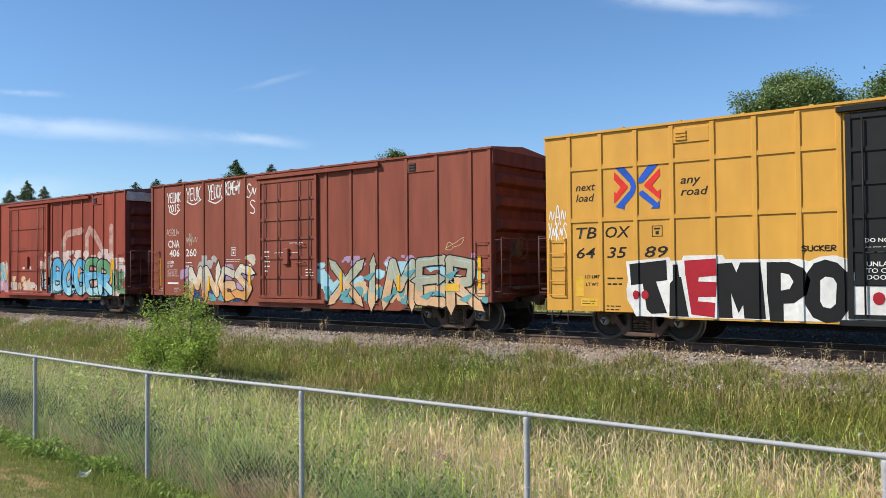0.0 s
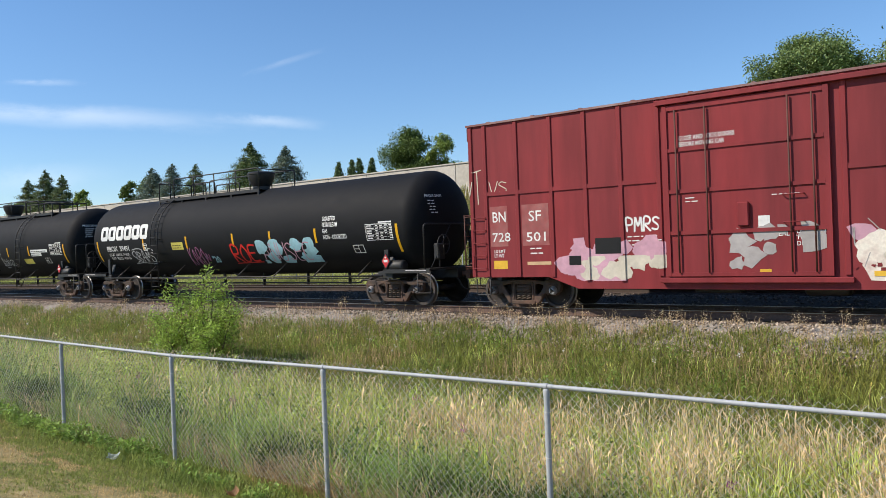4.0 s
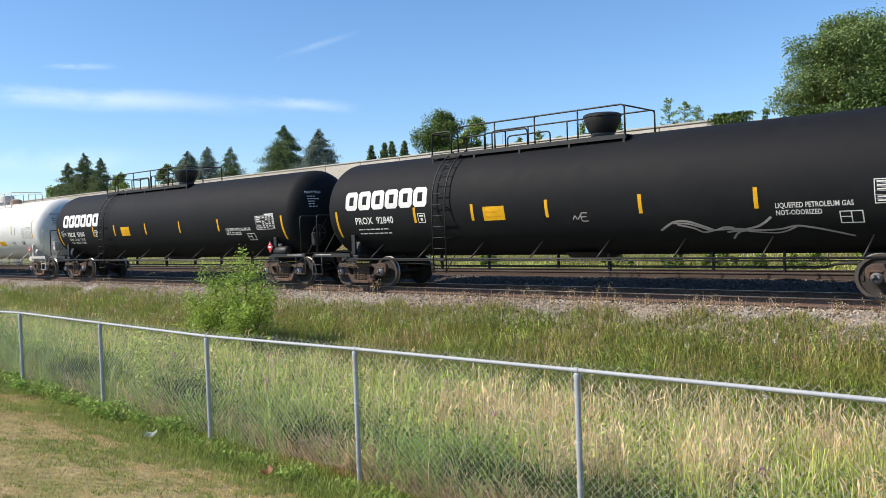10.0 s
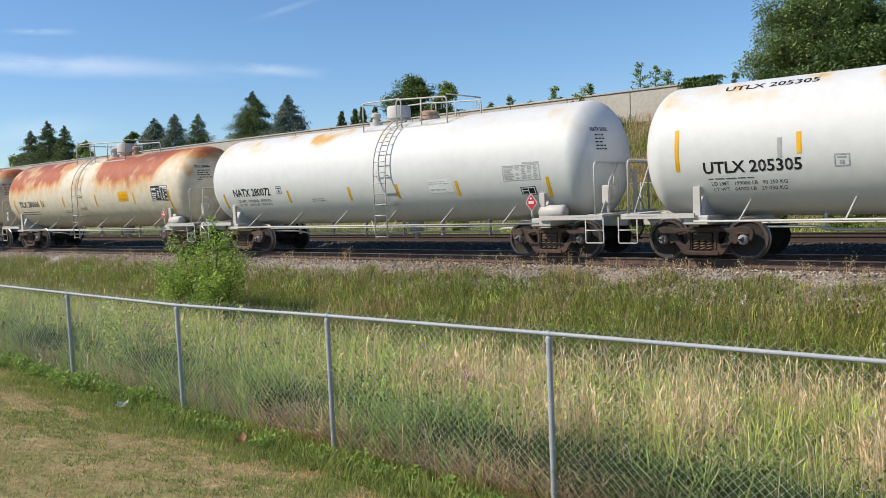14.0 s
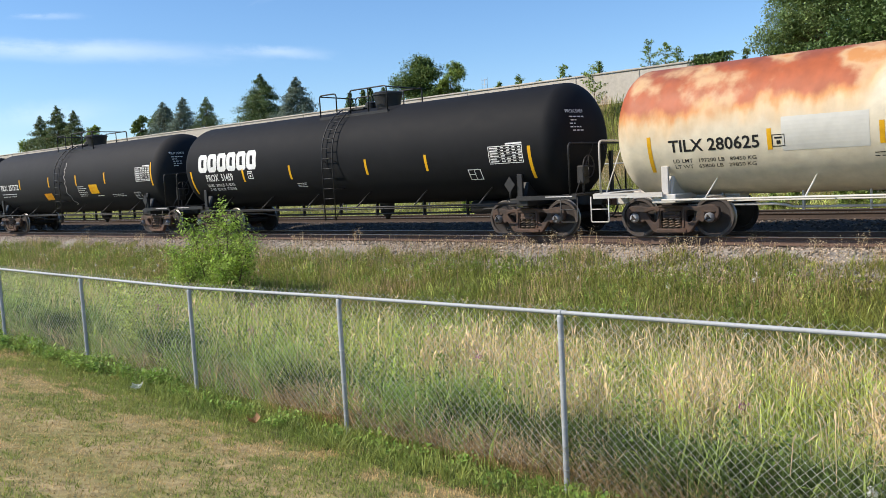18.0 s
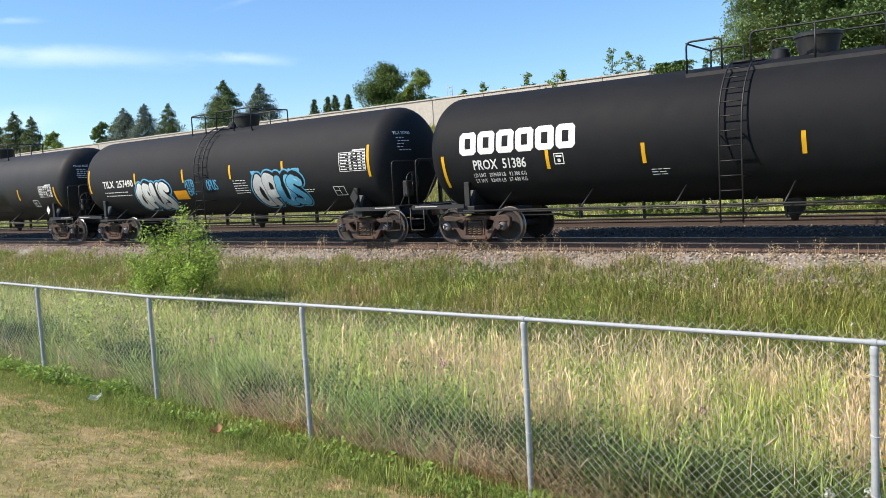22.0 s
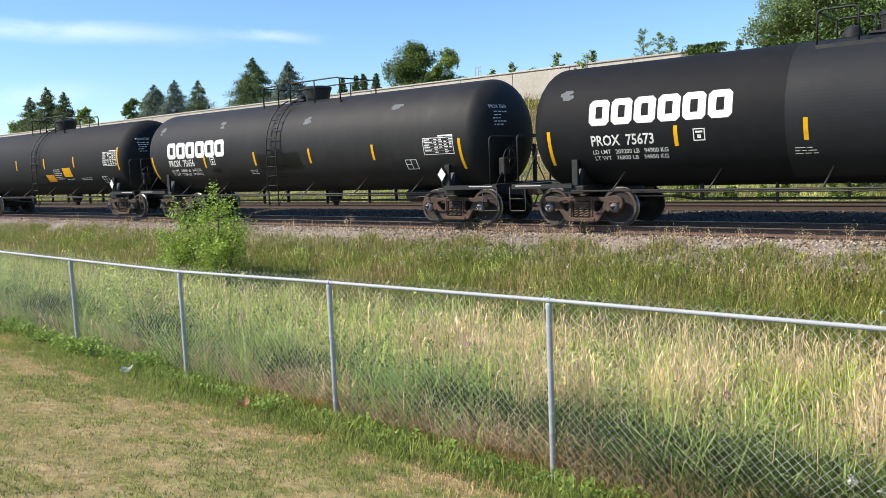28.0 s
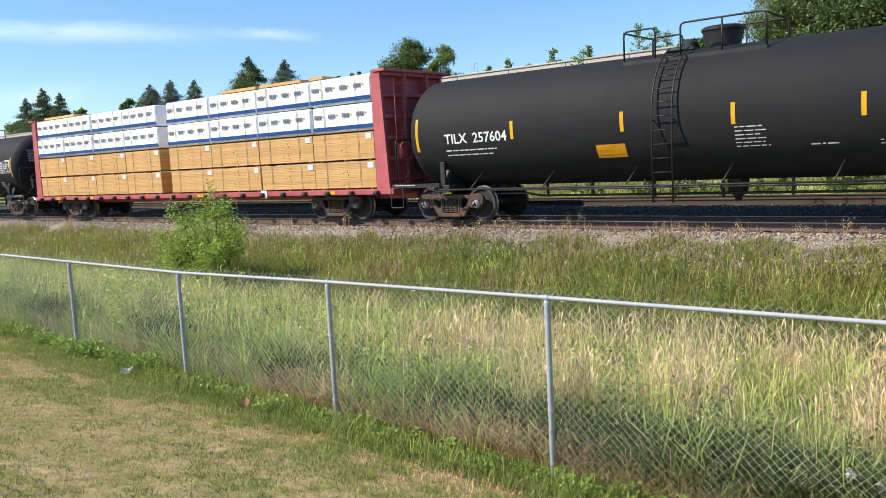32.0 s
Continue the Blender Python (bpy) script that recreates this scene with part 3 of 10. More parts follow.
f = scatter(rng, 50000, -38, 5, 6.76, 8.6, 0.5)
clump = lumps(f[:, 0], f[:, 1], 0.9, 4.0)
f, clump = f[clump > -0.22], clump[clump > -0.22]
tuft = lumps(f[:, 0], f[:, 1], 2.8, 53.0)
h = (0.62 + 0.5 * clump) * rng.uniform(0.45, 1.2, len(f)) * (1.0 + 0.6 * tuft)
keep = (tuft > -0.12) & ((f[:, 0] < -5.5) | (f[:, 1] > 7.9) | (rng.uniform(0, 1, len(f)) < 0.3))
f, h = f[keep], h[keep]
meadow("reed_grass", "blue-green grass low behind the fence", f, h, 0.009, rng.uniform(0.3, 1.3, len(f)), GRASS_BLUE, 22)
f = scatter(rng, 72000, -36, 5, 7.3, 10.6, 0.6)
dry = 1.3 * lumps(f[:, 0], f[:, 1], 0.6, 9.0) + (f[:, 0] + 5.0) * 0.12
f = f[dry + 0.8 * lumps(f[:, 0], f[:, 1], 1.3, 31.0) + rng.uniform(-0.4, 0.4, len(f)) > 0.22]
f = f[(f[:, 1] > 7.75) | (f[:, 0] < -4.5)]
h = (1.0 + 0.018 * (f[:, 0] + 10)) * rng.uniform(0.6, 1.2, len(f))
meadow("straw_grass", "dry straw-coloured grass with nodding seed heads", f, h, 0.0044, rng.uniform(0.05, 0.45, len(f)), GRASS_STRAW, 23, True)
f = scatter(rng, 16000, -30, 4, 6.76, 7.5, 1.2)
f = f[lumps(f[:, 0], f[:, 1], 1.1, 14.0) + (f[:, 0] + 8) * 0.08 > 0.0]
meadow("old_grass", "bent dead grass stalks at the fence foot", f, rng.uniform(0.2, 0.75, len(f)), 0.005, rng.uniform(0.5, 1.5, len(f)), GRASS_RUSSET, 24)
f = scatter(rng, 3500, -30, 4, 6.76, 7.4, 1.0)
meadow("dead_stalks", "pale dead stalks leaning at the fence foot", f, rng.uniform(0.3, 0.8, len(f)), 0.005, rng.uniform(0.5, 1.4, len(f)), GRASS_STRAW, 29)
# lush strip before the fence
f = scatter(rng, 20000, -28, 2, 5.6, 6.8)
f = f[f[:, 1] > 6.2 - 0.55 * lumps(f[:, 0], f[:, 1], 0.6, 2.0) - 0.35]
meadow("fence_foot_grass", "lush untrimmed grass before the fence", f, rng.uniform(0.08, 0.30, len(f)), 0.006, rng.uniform(0.4, 1.2, len(f)), LAWN_GREEN, 25)
# bank up to the ballast
f = scatter(rng, 180000, -58, 5, 10.0, 17.0, 0.7)
f = f[f[:, 1] < np.interp(f[:, 0], (-25, -8), (16.42, 16.5)) + 0.5 * lumps(f[:, 0], f[:, 1], 0.9, 8.0)]
h = (0.31 + 0.18 * lumps(f[:, 0], f[:, 1], 1.1, 3.0)) * rng.uniform(0.4, 1.3, len(f))
meadow("bank_grass", "rough olive-green grass on the railway bank", f, h, 0.0075, rng.uniform(0.3, 1.3, len(f)), GRASS_SLOPE, 26, short=True)
f = scatter(rng, 44000, -55, 5, 10.0, 16.5, 0.7)
f = f[lumps(f[:, 0], f[:, 1], 0.5, 7.0) + rng.uniform(-0.45, 0.45, len(f)) > 0.12]
meadow("seed_grass", "russet seeding grass on the railway bank", f, rng.uniform(0.22, 0.56, len(f)), 0.0048, rng.uniform(0.1, 0.6, len(f)), GRASS_RUSSET, 27, True)
f = scatter(rng, 30000, -52, 5, 10.0, 15.8, 0.7)
f = f[lumps(f[:, 0], f[:, 1], 0.9, 17.0) + rng.uniform(-0.3, 0.3, len(f)) > 0.18]
meadow("green_tussocks", "fresh green tussocks on the railway bank", f, rng.uniform(0.2, 0.45, len(f)), 0.006, rng.uniform(0.3, 1.0, len(f)), GRASS_GREEN, 28)
# lawn
f = scatter(rng, 205000, -20, 1.5, 1.6, 6.4)
patch = 0.9 * lumps(f[:, 0], f[:, 1], 0.8, 5.0) + 0.9 * lumps(f[:, 0], f[:, 1], 2.3, 6.0) + 0.8 * lumps(f[:, 0], f[:, 1], 5.5, 16.0) + np.interp(f[:, 1], (4.6, 5.9), (0, 0.6)) + rng.uniform(-0.3, 0.3, len(f))
green = patch > 0.13
for pick, material_, name, label, seed in ((green, LAWN_GREEN, "lawn_grass", "mown green lawn grass", 31), (~green, LAWN_DRY, "dry_lawn_grass", "sun-dried patches of mown lawn", 32)):
    g = f[pick]
    r2 = np.random.default_rng(seed)
    tall = np.interp(g[:, 1], (4.5, 6), (1, 1.7)) * (1.5 if seed == 31 else 1.0)
    meadow(name, label, g + (0, 0, 0.015), r2.uniform(0.03, 0.06, len(g)) * tall, 0.0038, r2.uniform(0.4, 1.4, len(g)), material_, seed, short=True)
# thinner growth on past the view
f = scatter(rng, 40000, -26, 10, -6, 6.3)
f = f[(f[:, 0] > 1.5) | (f[:, 1] < 1.6) | (f[:, 0] < -20)]
f = f[rng.uniform(0, 1, len(f)) < np.interp(f[:, 1], (-6, 1), (0.15, 1))]
meadow("sparse_lawn_grass", "thin dry lawn grass", f, rng.uniform(0.03, 0.06, len(f)), 0.004, rng.uniform(0.4, 1.4, len(f)), LAWN_DRY, 37, short=True)
f = scatter(rng, 5000, 5, 18, 6.8, 10.6)
meadow("outer_straw_grass", "dry straw grass along the fence", f, rng.uniform(0.6, 1.2, len(f)), 0.005, rng.uniform(0.2, 0.9, len(f)), GRASS_STRAW, 38, True)
f = scatter(rng, 6000, 5, 18, 10.0, 16.2)
meadow("outer_bank_grass", "olive grass on the railway bank", f, rng.uniform(0.25, 0.6, len(f)), 0.008, rng.uniform(0.2, 1.0, len(f)), GRASS_SLOPE, 39)
# meadow and bank beyond the tracks
f = scatter(rng, 42000, -120, 6, 26.1, 34.5, 1.2)
tint = lumps(f[:, 0], f[:, 1], 0.35, 21.0) > 0.05
for pick, material_, name, label, seed in ((tint, GRASS_GREEN, "far_meadow_grass", "sunlit grass between the tracks and the bank", 33), (~tint, GRASS_SLOPE, "rough_meadow_grass", "olive rough grass beyond the tracks", 36)):
    meadow(name, label, f[pick], rng.uniform(0.10, 0.34, pick.sum()), 0.011, rng.uniform(0.4, 1.3, pick.sum()), material_, seed)
f = scatter(rng, 42000, -120, 8, 34.0, 42.0, 1.2)
dryer = lumps(f[:, 0], f[:, 1], 0.3, 12.0) > 0.0
meadow("bank_side_grass", "olive grass on the highway bank", f[dryer], rng.uniform(0.3, 0.8, dryer.sum()), 0.016, rng.uniform(0.2, 0.6, dryer.sum()), GRASS_SLOPE, 34)
meadow("bank_dry_grass", "dry seeding grass on the highway bank", f[~dryer], rng.uniform(0.4, 0.9, (~dryer).sum()), 0.013, rng.uniform(0.2, 0.6, (~dryer).sum()), GRASS_RUSSET, 35, True)


# ---- leafy plants ----
def leaf_cloud(rng, centres, size, flat=0.6, fold=0.25, long=1.7):
    """A pointed leaf of four corners, folded along its middle, at each place."""
    n = len(centres)
    a = rng.uniform(0, 2 * np.pi, n)
    tilt = rng.normal(0, flat, n)
    d = np.stack([np.cos(a) * np.cos(tilt), np.sin(a) * np.cos(tilt), np.sin(tilt) - 0.15], 1)
    s = np.stack([-np.sin(a), np.cos(a), rng.normal(0, 0.4, n)], 1)
    up = np.cross(d, s)
    L = (size * rng.uniform(0.6, 1.3, n))[:, None]
    p0, p1 = centres - d * L * 0.5, centres + d * L * 0.5
    mid = centres - up * L * fold * 0.4
    v = np.stack([p0, mid + s * L / long * 0.5 + up * L * fold * 0.5, p1, mid - s * L / long * 0.5 + up * L * fold * 0.5], 1)
    i = np.arange(n)[:, None] * 4
    f = np.concatenate([i + [0, 1, 2], i + [0, 2, 3]])
    return v.reshape(-1, 3), f


def limb(bm, a, b, r0, r1, bend, rng, steps=4, sides=6):
    """A tapering, slightly crooked limb; returns its points."""
    a, b = Vector(a), Vector(b)
    pts = [a.lerp(b, k / steps) + Vector((rng.normal(0, bend), rng.normal(0, bend), rng.normal(0, bend * 0.5))) * (0 < k < steps) for k in range(steps + 1)]
    rings = []
    for k, p in enumerate(pts):
        r = r0 + (r1 - r0) * k / steps
        d = (pts[min(k + 1, steps)] - pts[max(k - 1, 0)]).normalized()
        u = d.orthogonal().normalized()
        w = d.cross(u)
        rings.append([bm.verts.new(p + r * (math.cos(t) * u + math.sin(t) * w)) for t in (2 * math.pi * j / sides for j in range(sides))])
    for p, q in zip(rings, rings[1:]):
        for j in range(sides):
            bm.faces.new((p[j], p[(j + 1) % sides], q[(j + 1) % sides], q[j])).smooth = True
    return pts


def broad_tree(name, label, x, y, height, crown, leaf, leaves, size, seed, trunk_r=0.2, lobes=14, base=None):
    """crown: (radius x, radius y, lowest height share). Lobes of leaves at the ends of the limbs make an uneven outline."""
    rng = np.random.default_rng(seed)
    z0 = float(ground_z(x, y)) if base is None else base
    t = thing(name, label, "tree", pose(x, y, z0 - 0.1))
    bm = bmesh.new()
    rx, ry, low = crown
    top = (rng.normal(0, 0.05 * height), rng.normal(0, 0.05 * height), height * 0.72)
    stem = limb(bm, (0, 0, 0), top, trunk_r, trunk_r * 0.3, height * 0.02, rng, 6, 8)
    centres, radii = [], []
    for k in range(lobes):
        a = 2 * math.pi * k / lobes * 2.4 + rng.uniform(0, 0.6)
        hz = low + (1 - low) * (k + 0.5) / lobes
        wide = math.sin(math.pi * min(1, max(0.0, 0.12 + 0.86 * (hz - low) / (1 - low)))) ** 0.6
        rr = rng.uniform(0.18, 0.85) * wide
        c = Vector((rx * rr * math.cos(a), ry * rr * math.sin(a), height * hz * 0.93))
        start = stem[min(5, max(1, int(hz * 5)))]
        limb(bm, start, c, trunk_r * 0.35, trunk_r * 0.06, 0.1, rng, 4, 5)
        centres.append(c)
        radii.append(rng.uniform(0.30, 0.48) * min(rx, ry, height * (1 - low) * 0.6))
    part("trunk", bm, STEM, t, "trunk with forking limbs")
    pts = []
    per = leaves // lobes
    for c, r in zip(centres, radii):
        n_sub = 22
        sub = rng.normal(0, 1, (n_sub, 3))
        sub = sub / np.linalg.norm(sub, axis=1)[:, None] * rng.uniform(0.45, 1.0, (n_sub, 1)) * r * (1.1, 1.1, 0.85)
        which = rng.integers(0, n_sub, per)
        p = np.array(c) + sub[which] + np.clip(rng.normal(0, 1, (per, 3)), -1.7, 1.7) * r * 0.22
        pts.append(p)
    v, f = leaf_cloud(rng, np.concatenate(pts), size)
    part("crown", raw_mesh("crown", v, f, leaf), None, t, "crown of many small leaves")
    return t


def conifer(name, label, x, y, height, width, leaf, seed, base=None, droop=0.25, density=1.0):
    rng = np.random.default_rng(seed)
    z0 = float(ground_z(x, y)) if base is None else base
    t = thing(name, label, "tree", pose(x, y, z0 - 0.1))
    bm = bmesh.new()
    limb(bm, (0, 0, 0), (0, 0, height), 0.16, 0.015, 0.02, rng, 6, 7)
    pts = []
    levels = int(height / 0.19)
    for k in range(levels):
        hz = 0.6 + (height - 0.65) * k / (levels - 1)
        reach = 1.42 * width * (1 - (hz / height)) ** 0.88 * rng.uniform(0.85, 1.08) + 0.06
        for j in range(6):
            a = rng.uniform(0, 2 * np.pi)
            rr = reach * rng.uniform(0.65, 1.05)
            end = Vector((rr * math.cos(a), rr * math.sin(a), hz - droop * rr + 0.3 * rr * rng.uniform(-1, 1)))
            if rr > 0.75:
                limb(bm, (0, 0, hz), end, 0.03, 0.006, 0.0, rng, 1, 3)
            m = max(9, int(150 * density * rr))
            s = rng.uniform(0.15, 1.0, (m, 1)) ** 0.7
            p = np.array((0, 0, hz)) + s * (np.array(end) - (0, 0, hz)) + rng.normal(0, 0.06 + 0.075 * rr, (m, 3)) * (1, 1, 0.7)
            pts.append(p)
    p = np.concatenate(pts + [np.stack([rng.normal(0, 0.03, 20), rng.normal(0, 0.03, 20), rng.uniform(height - 0.7, height + 0.1, 20)], 1)])
    part("trunk", bm, STEM, t)
    v, f = leaf_cloud(rng, p, 0.145, flat=0.8, long=2.8)
    part("crown", raw_mesh("crown", v, f, leaf), None, t, "whorls of needled branches")
    return t


SPRUCE = leaf_material("spruce_needles", (0.12, 0.178, 0.068), (0.165, 0.215, 0.082), 0.8, through=0.12)
SPRUCE_BLUE = leaf_material("blue_spruce_needles", (0.165, 0.22, 0.17), (0.22, 0.27, 0.205), 0.8, through=0.12)
PINE = leaf_material("pine_needles", (0.125, 0.178, 0.072), (0.18, 0.215, 0.085), 0.8, through=0.12)
MAPLE = leaf_material("maple_leaves", (0.125, 0.19, 0.055), (0.17, 0.23, 0.068), 0.6, through=0.25)
MAPLE_DARK = leaf_material("dark_tree_leaves", (0.092, 0.150, 0.046), (0.125, 0.185, 0.055), 0.6, through=0.2)
MAPLE_MID = leaf_material("grey_green_tree_leaves", (0.19, 0.27, 0.10), (0.25, 0.32, 0.115), 0.6, through=0.25)
LIGHT_LEAF = leaf_material("light_green_leaves", (0.23, 0.32, 0.075), (0.29, 0.36, 0.09), 0.6, through=0.3)
IVY = leaf_material("ivy_leaves", (0.10, 0.165, 0.045), (0.14, 0.19, 0.055), 0.8, through=0.2)

conifer("pine_tree", "tall dark pine among others beyond the highway wall", -114.0, 52, 7.0, 2.7, PINE, 41, droop=0.1)
conifer("pine_tree", "tallest dark pine beyond the highway wall", -109.0, 52, 7.9, 3.0, PINE, 42, droop=0.1)
conifer("pine_tree", "slim dark pine beyond the highway wall", -104.5, 52, 6.9, 2.4, PINE, 43, droop=0.1)
broad_tree("birch_tree", "light green young birch beyond the wall", -99.6, 52, 4.7, (1.5, 1.5, 0.25), LIGHT_LEAF, 5000, 0.22, 44, 0.08, 8)
broad_tree("young_tree", "yellow-green young tree at the line of pines", -118.5, 52, 4.2, (1.7, 1.7, 0.2), LIGHT_LEAF, 5000, 0.22, 45, 0.08, 8)
broad_tree("ash_tree", "green ash tree in a mixed row", -90.5, 53, 5.2, (1.6, 1.5, 0.1), MAPLE, 8000, 0.22, 46, 0.09, 8)
broad_tree("ash_tree", "green ash tree beside blue spruces", -86.8, 54, 5.6, (2.1, 1.8, 0.1), MAPLE, 10000, 0.22, 47, 0.09, 9)
conifer("blue_spruce", "blue spruce in a mixed row of trees", -83.4, 52, 5.9, 2.9, SPRUCE_BLUE, 48)
conifer("blue_spruce", "pointed blue spruce at the end of a row", -79.4, 52, 6.0, 2.7, SPRUCE_BLUE, 49)
conifer("spruce_tree", "small open spruce standing by itself", -75.0, 52, 5.6, 2.2, SPRUCE, 50, density=0.8)
conifer("spruce_tree", "broad dark green spruce above the wall", -65.6, 52, 6.9, 3.6, SPRUCE, 51, density=1.3)
conifer("blue_spruce", "grey-blue spruce beside a dark one", -60.2, 52, 6.0, 3.0, SPRUCE_BLUE, 52, density=1.2)
for k, (x, hh) in enumerate(((-46.9, 2.3), (-45.4, 2.35), (-44.6, 2.4), (-43.2, 2.3))):
    conifer("cedar", "small pointed dark cedar above the wall", x, 46, hh + 0.5, 0.46, SPRUCE, 60 + k, droop=-0.5, density=2.4)
broad_tree("maple_tree", "full round maple above the highway wall", -44.5, 52, 5.6, (2.8, 2.5, 0.0), MAPLE, 44000, 0.17, 64, 0.2, 34)
broad_tree("poplar_tree", "light green poplar beside the maple", -41.0, 52, 4.9, (1.45, 1.4, 0.0), LIGHT_LEAF, 15000, 0.16, 65, 0.1, 16)


def sapling(name, label, x, y, height, width, seed, leaf=None, base=None, leaves=16):
    """A slender stem with side shoots, each hung with narrow leaflets."""
    rng = np.random.default_rng(seed)
    z0 = float(ground_z(x, y)) if base is None else base
    t = thing(name, label, "tree", pose(x, y, z0 - 0.1))
    bm = bmesh.new()
    stem = limb(bm, (0, 0, 0), (rng.normal(0, 0.1), 0, height), 0.03, 0.008, 0.04, rng, 6, 6)
    pts = []
    for b in range(22):
        s = 0.25 + 0.73 * b / 21
        start = stem[0].lerp(stem[-1], s)
        a = rng.uniform(0, 2 * np.pi)
        reach = width * rng.uniform(0.6, 1.2) * (1.15 - 0.75 * s)
        end = start + Vector((reach * math.cos(a), reach * math.sin(a), reach * rng.uniform(0.0, 0.6)))
        limb(bm, start, end, 0.01, 0.004, 0.0, rng, 1, 3)
        u = rng.uniform(0.2, 1.05, (leaves, 1))
        pts.append(np.array(start) + u * (np.array(end) - np.array(start)) + rng.normal(0, 0.06, (leaves, 3)))
    part("trunk", bm, STEM, t)
    v, f = leaf_cloud(rng, np.concatenate(pts), 0.15, flat=0.5, long=2.4)
    part("crown", raw_mesh("crown", v, f, leaf or LIGHT_LEAF), None, t, "narrow light green leaflets")
    return t


for k, (x, y, hh, w) in enumerate(((-31.0, 44, 1.7, 0.45), (-29.3, 44, 2.0, 0.6), (-28.2, 44.3, 1.5, 0.4), (-26.0, 44, 2.2, 0.7), (-24.6, 44.4, 1.5, 0.4), (-23.6, 44, 2.1, 0.5))):
    sapling("sapling", "slender light green sapling behind the wall", x, y, hh, w * 0.85, 66 + k, leaves=44)
sapling("sumac_tree", "young sumac before the highway wall", -21.9, 40.2, 3.3, 1.1, 77, leaves=40)
for k, (x, hh) in enumerate(((-20.3, 2.9), (-19.4, 2.6), (-18.6, 2.2))):
    sapling("shrub", "thin leafy shrub behind the wall", x, 44, hh, 0.7, 70 + k, leaves=34)
broad_tree("maple_tree", "large spreading maple above the wall end", -11.6, 47.0, 6.4, (4.2, 3.8, 0.26), MAPLE_MID, 72000, 0.142, 75, 0.30, 44)
broad_tree("maple_tree", "second large maple beside the first", -5.2, 49.0, 6.6, (4.6, 3.6, 0.22), MAPLE_MID, 48000, 0.15, 78, 0.30, 34)
broad_tree("locust_tree", "dark tree leafed to the ground by the wall end", -7.5, 37.6, 6.8, (2.9, 2.2, 0.0), MAPLE_DARK, 40000, 0.16, 79, 0.18, 34)
broad_tree("locust_tree", "low dark tree at the foot of the bank", -7.0, 35.4, 4.6, (2.3, 1.5, 0.0), MAPLE_DARK, 26000, 0.14, 74, 0.12, 24)
broad_tree("locust_tree", "tall dark tree in front of the wall end", -4.2, 36.8, 7.4, (4.6, 3.4, 0.06), MAPLE_DARK, 78000, 0.155, 76, 0.3, 40)
for k, (x, y, hh, w) in enumerate(((-6.9, 33.4, 1.9, 1.3), (-4.7, 33.6, 1.5, 1.2))):
    broad_tree("hazel_bush", "light green leafy bush below the wall end", x, y, hh, (w, 1.0, 0.05), LIGHT_LEAF, 7000, 0.12, 80 + k, 0.05, 12)
for k, (x, y, hh, w) in enumerate(((-13.6, 29.6, 0.75, 0.8), (-11.9, 29.9, 0.95, 0.9), (-10.3, 29.4, 0.65, 0.7), (-23.0, 30.0, 0.8, 0.8), (-8.7, 29.8, 0.8, 0.9), (-6.4, 29.5, 0.9, 1.0), (-4.6, 29.9, 0.7, 0.8), (-16.4, 30.1, 0.6, 0.9))):
    broad_tree("meadow_bush", "low leafy bush in the meadow beyond the tracks", x, y, hh, (w, 0.6, 0.05), LIGHT_LEAF, 2600, 0.10, 87 + k, 0.02, 8)


def creeper(name, label, x, w, z0, z1, seed, n):
    """Ivy that hangs over the wall and down its face."""
    rng = np.random.default_rng(seed)
    px = x + rng.normal(0, w * 0.4, n)
    pz = z1 - np.abs(rng.normal(0, (z1 - z0) * 0.45, n)) * (0.4 + 0.6 * np.cos((px - x) / w * 1.4))
    p = np.stack([px, WALL_Y - 0.08 - np.abs(rng.normal(0, 0.10, n)), pz], 1)
    over = rng.uniform(0, 1, n) < 0.35
    p[over, 1] = WALL_Y + rng.uniform(-0.1, 0.5, over.sum())
    p[over, 2] = z1 + rng.uniform(0.0, 0.22, over.sum())
    v, f = leaf_cloud(rng, p, 0.15, flat=0.9)
    t = thing(name, label, "creeper")
    part("foliage", raw_mesh("foliage", v, f, IVY), None, t)
    bm = bmesh.new()
    limb(bm, (x, WALL_Y - 0.03, z0 - 0.3), (x + 0.1, WALL_Y - 0.03, z1), 0.03, 0.01, 0.03, rng, 5, 5)
    part("stem", bm, STEM, t)
    return t


creeper("ivy", "dark ivy hanging down the concrete wall", -16.6, 0.5, 5.6, 7.05, 80, 900)
creeper("ivy", "dark ivy hanging down the concrete wall", -15.6, 0.9, 5.9, 7.05, 81, 1500)
creeper("ivy", "thick ivy mound over the wall top", -12.2, 1.3, 5.4, 6.9, 82, 3200)
creeper("ivy", "ivy over the wall beneath the maple", -8.2, 1.6, 6.2, 6.9, 83, 2600)
creeper("ivy", "thin ivy runner on the wall", -14.2, 0.15, 5.4, 7.0, 84, 260)


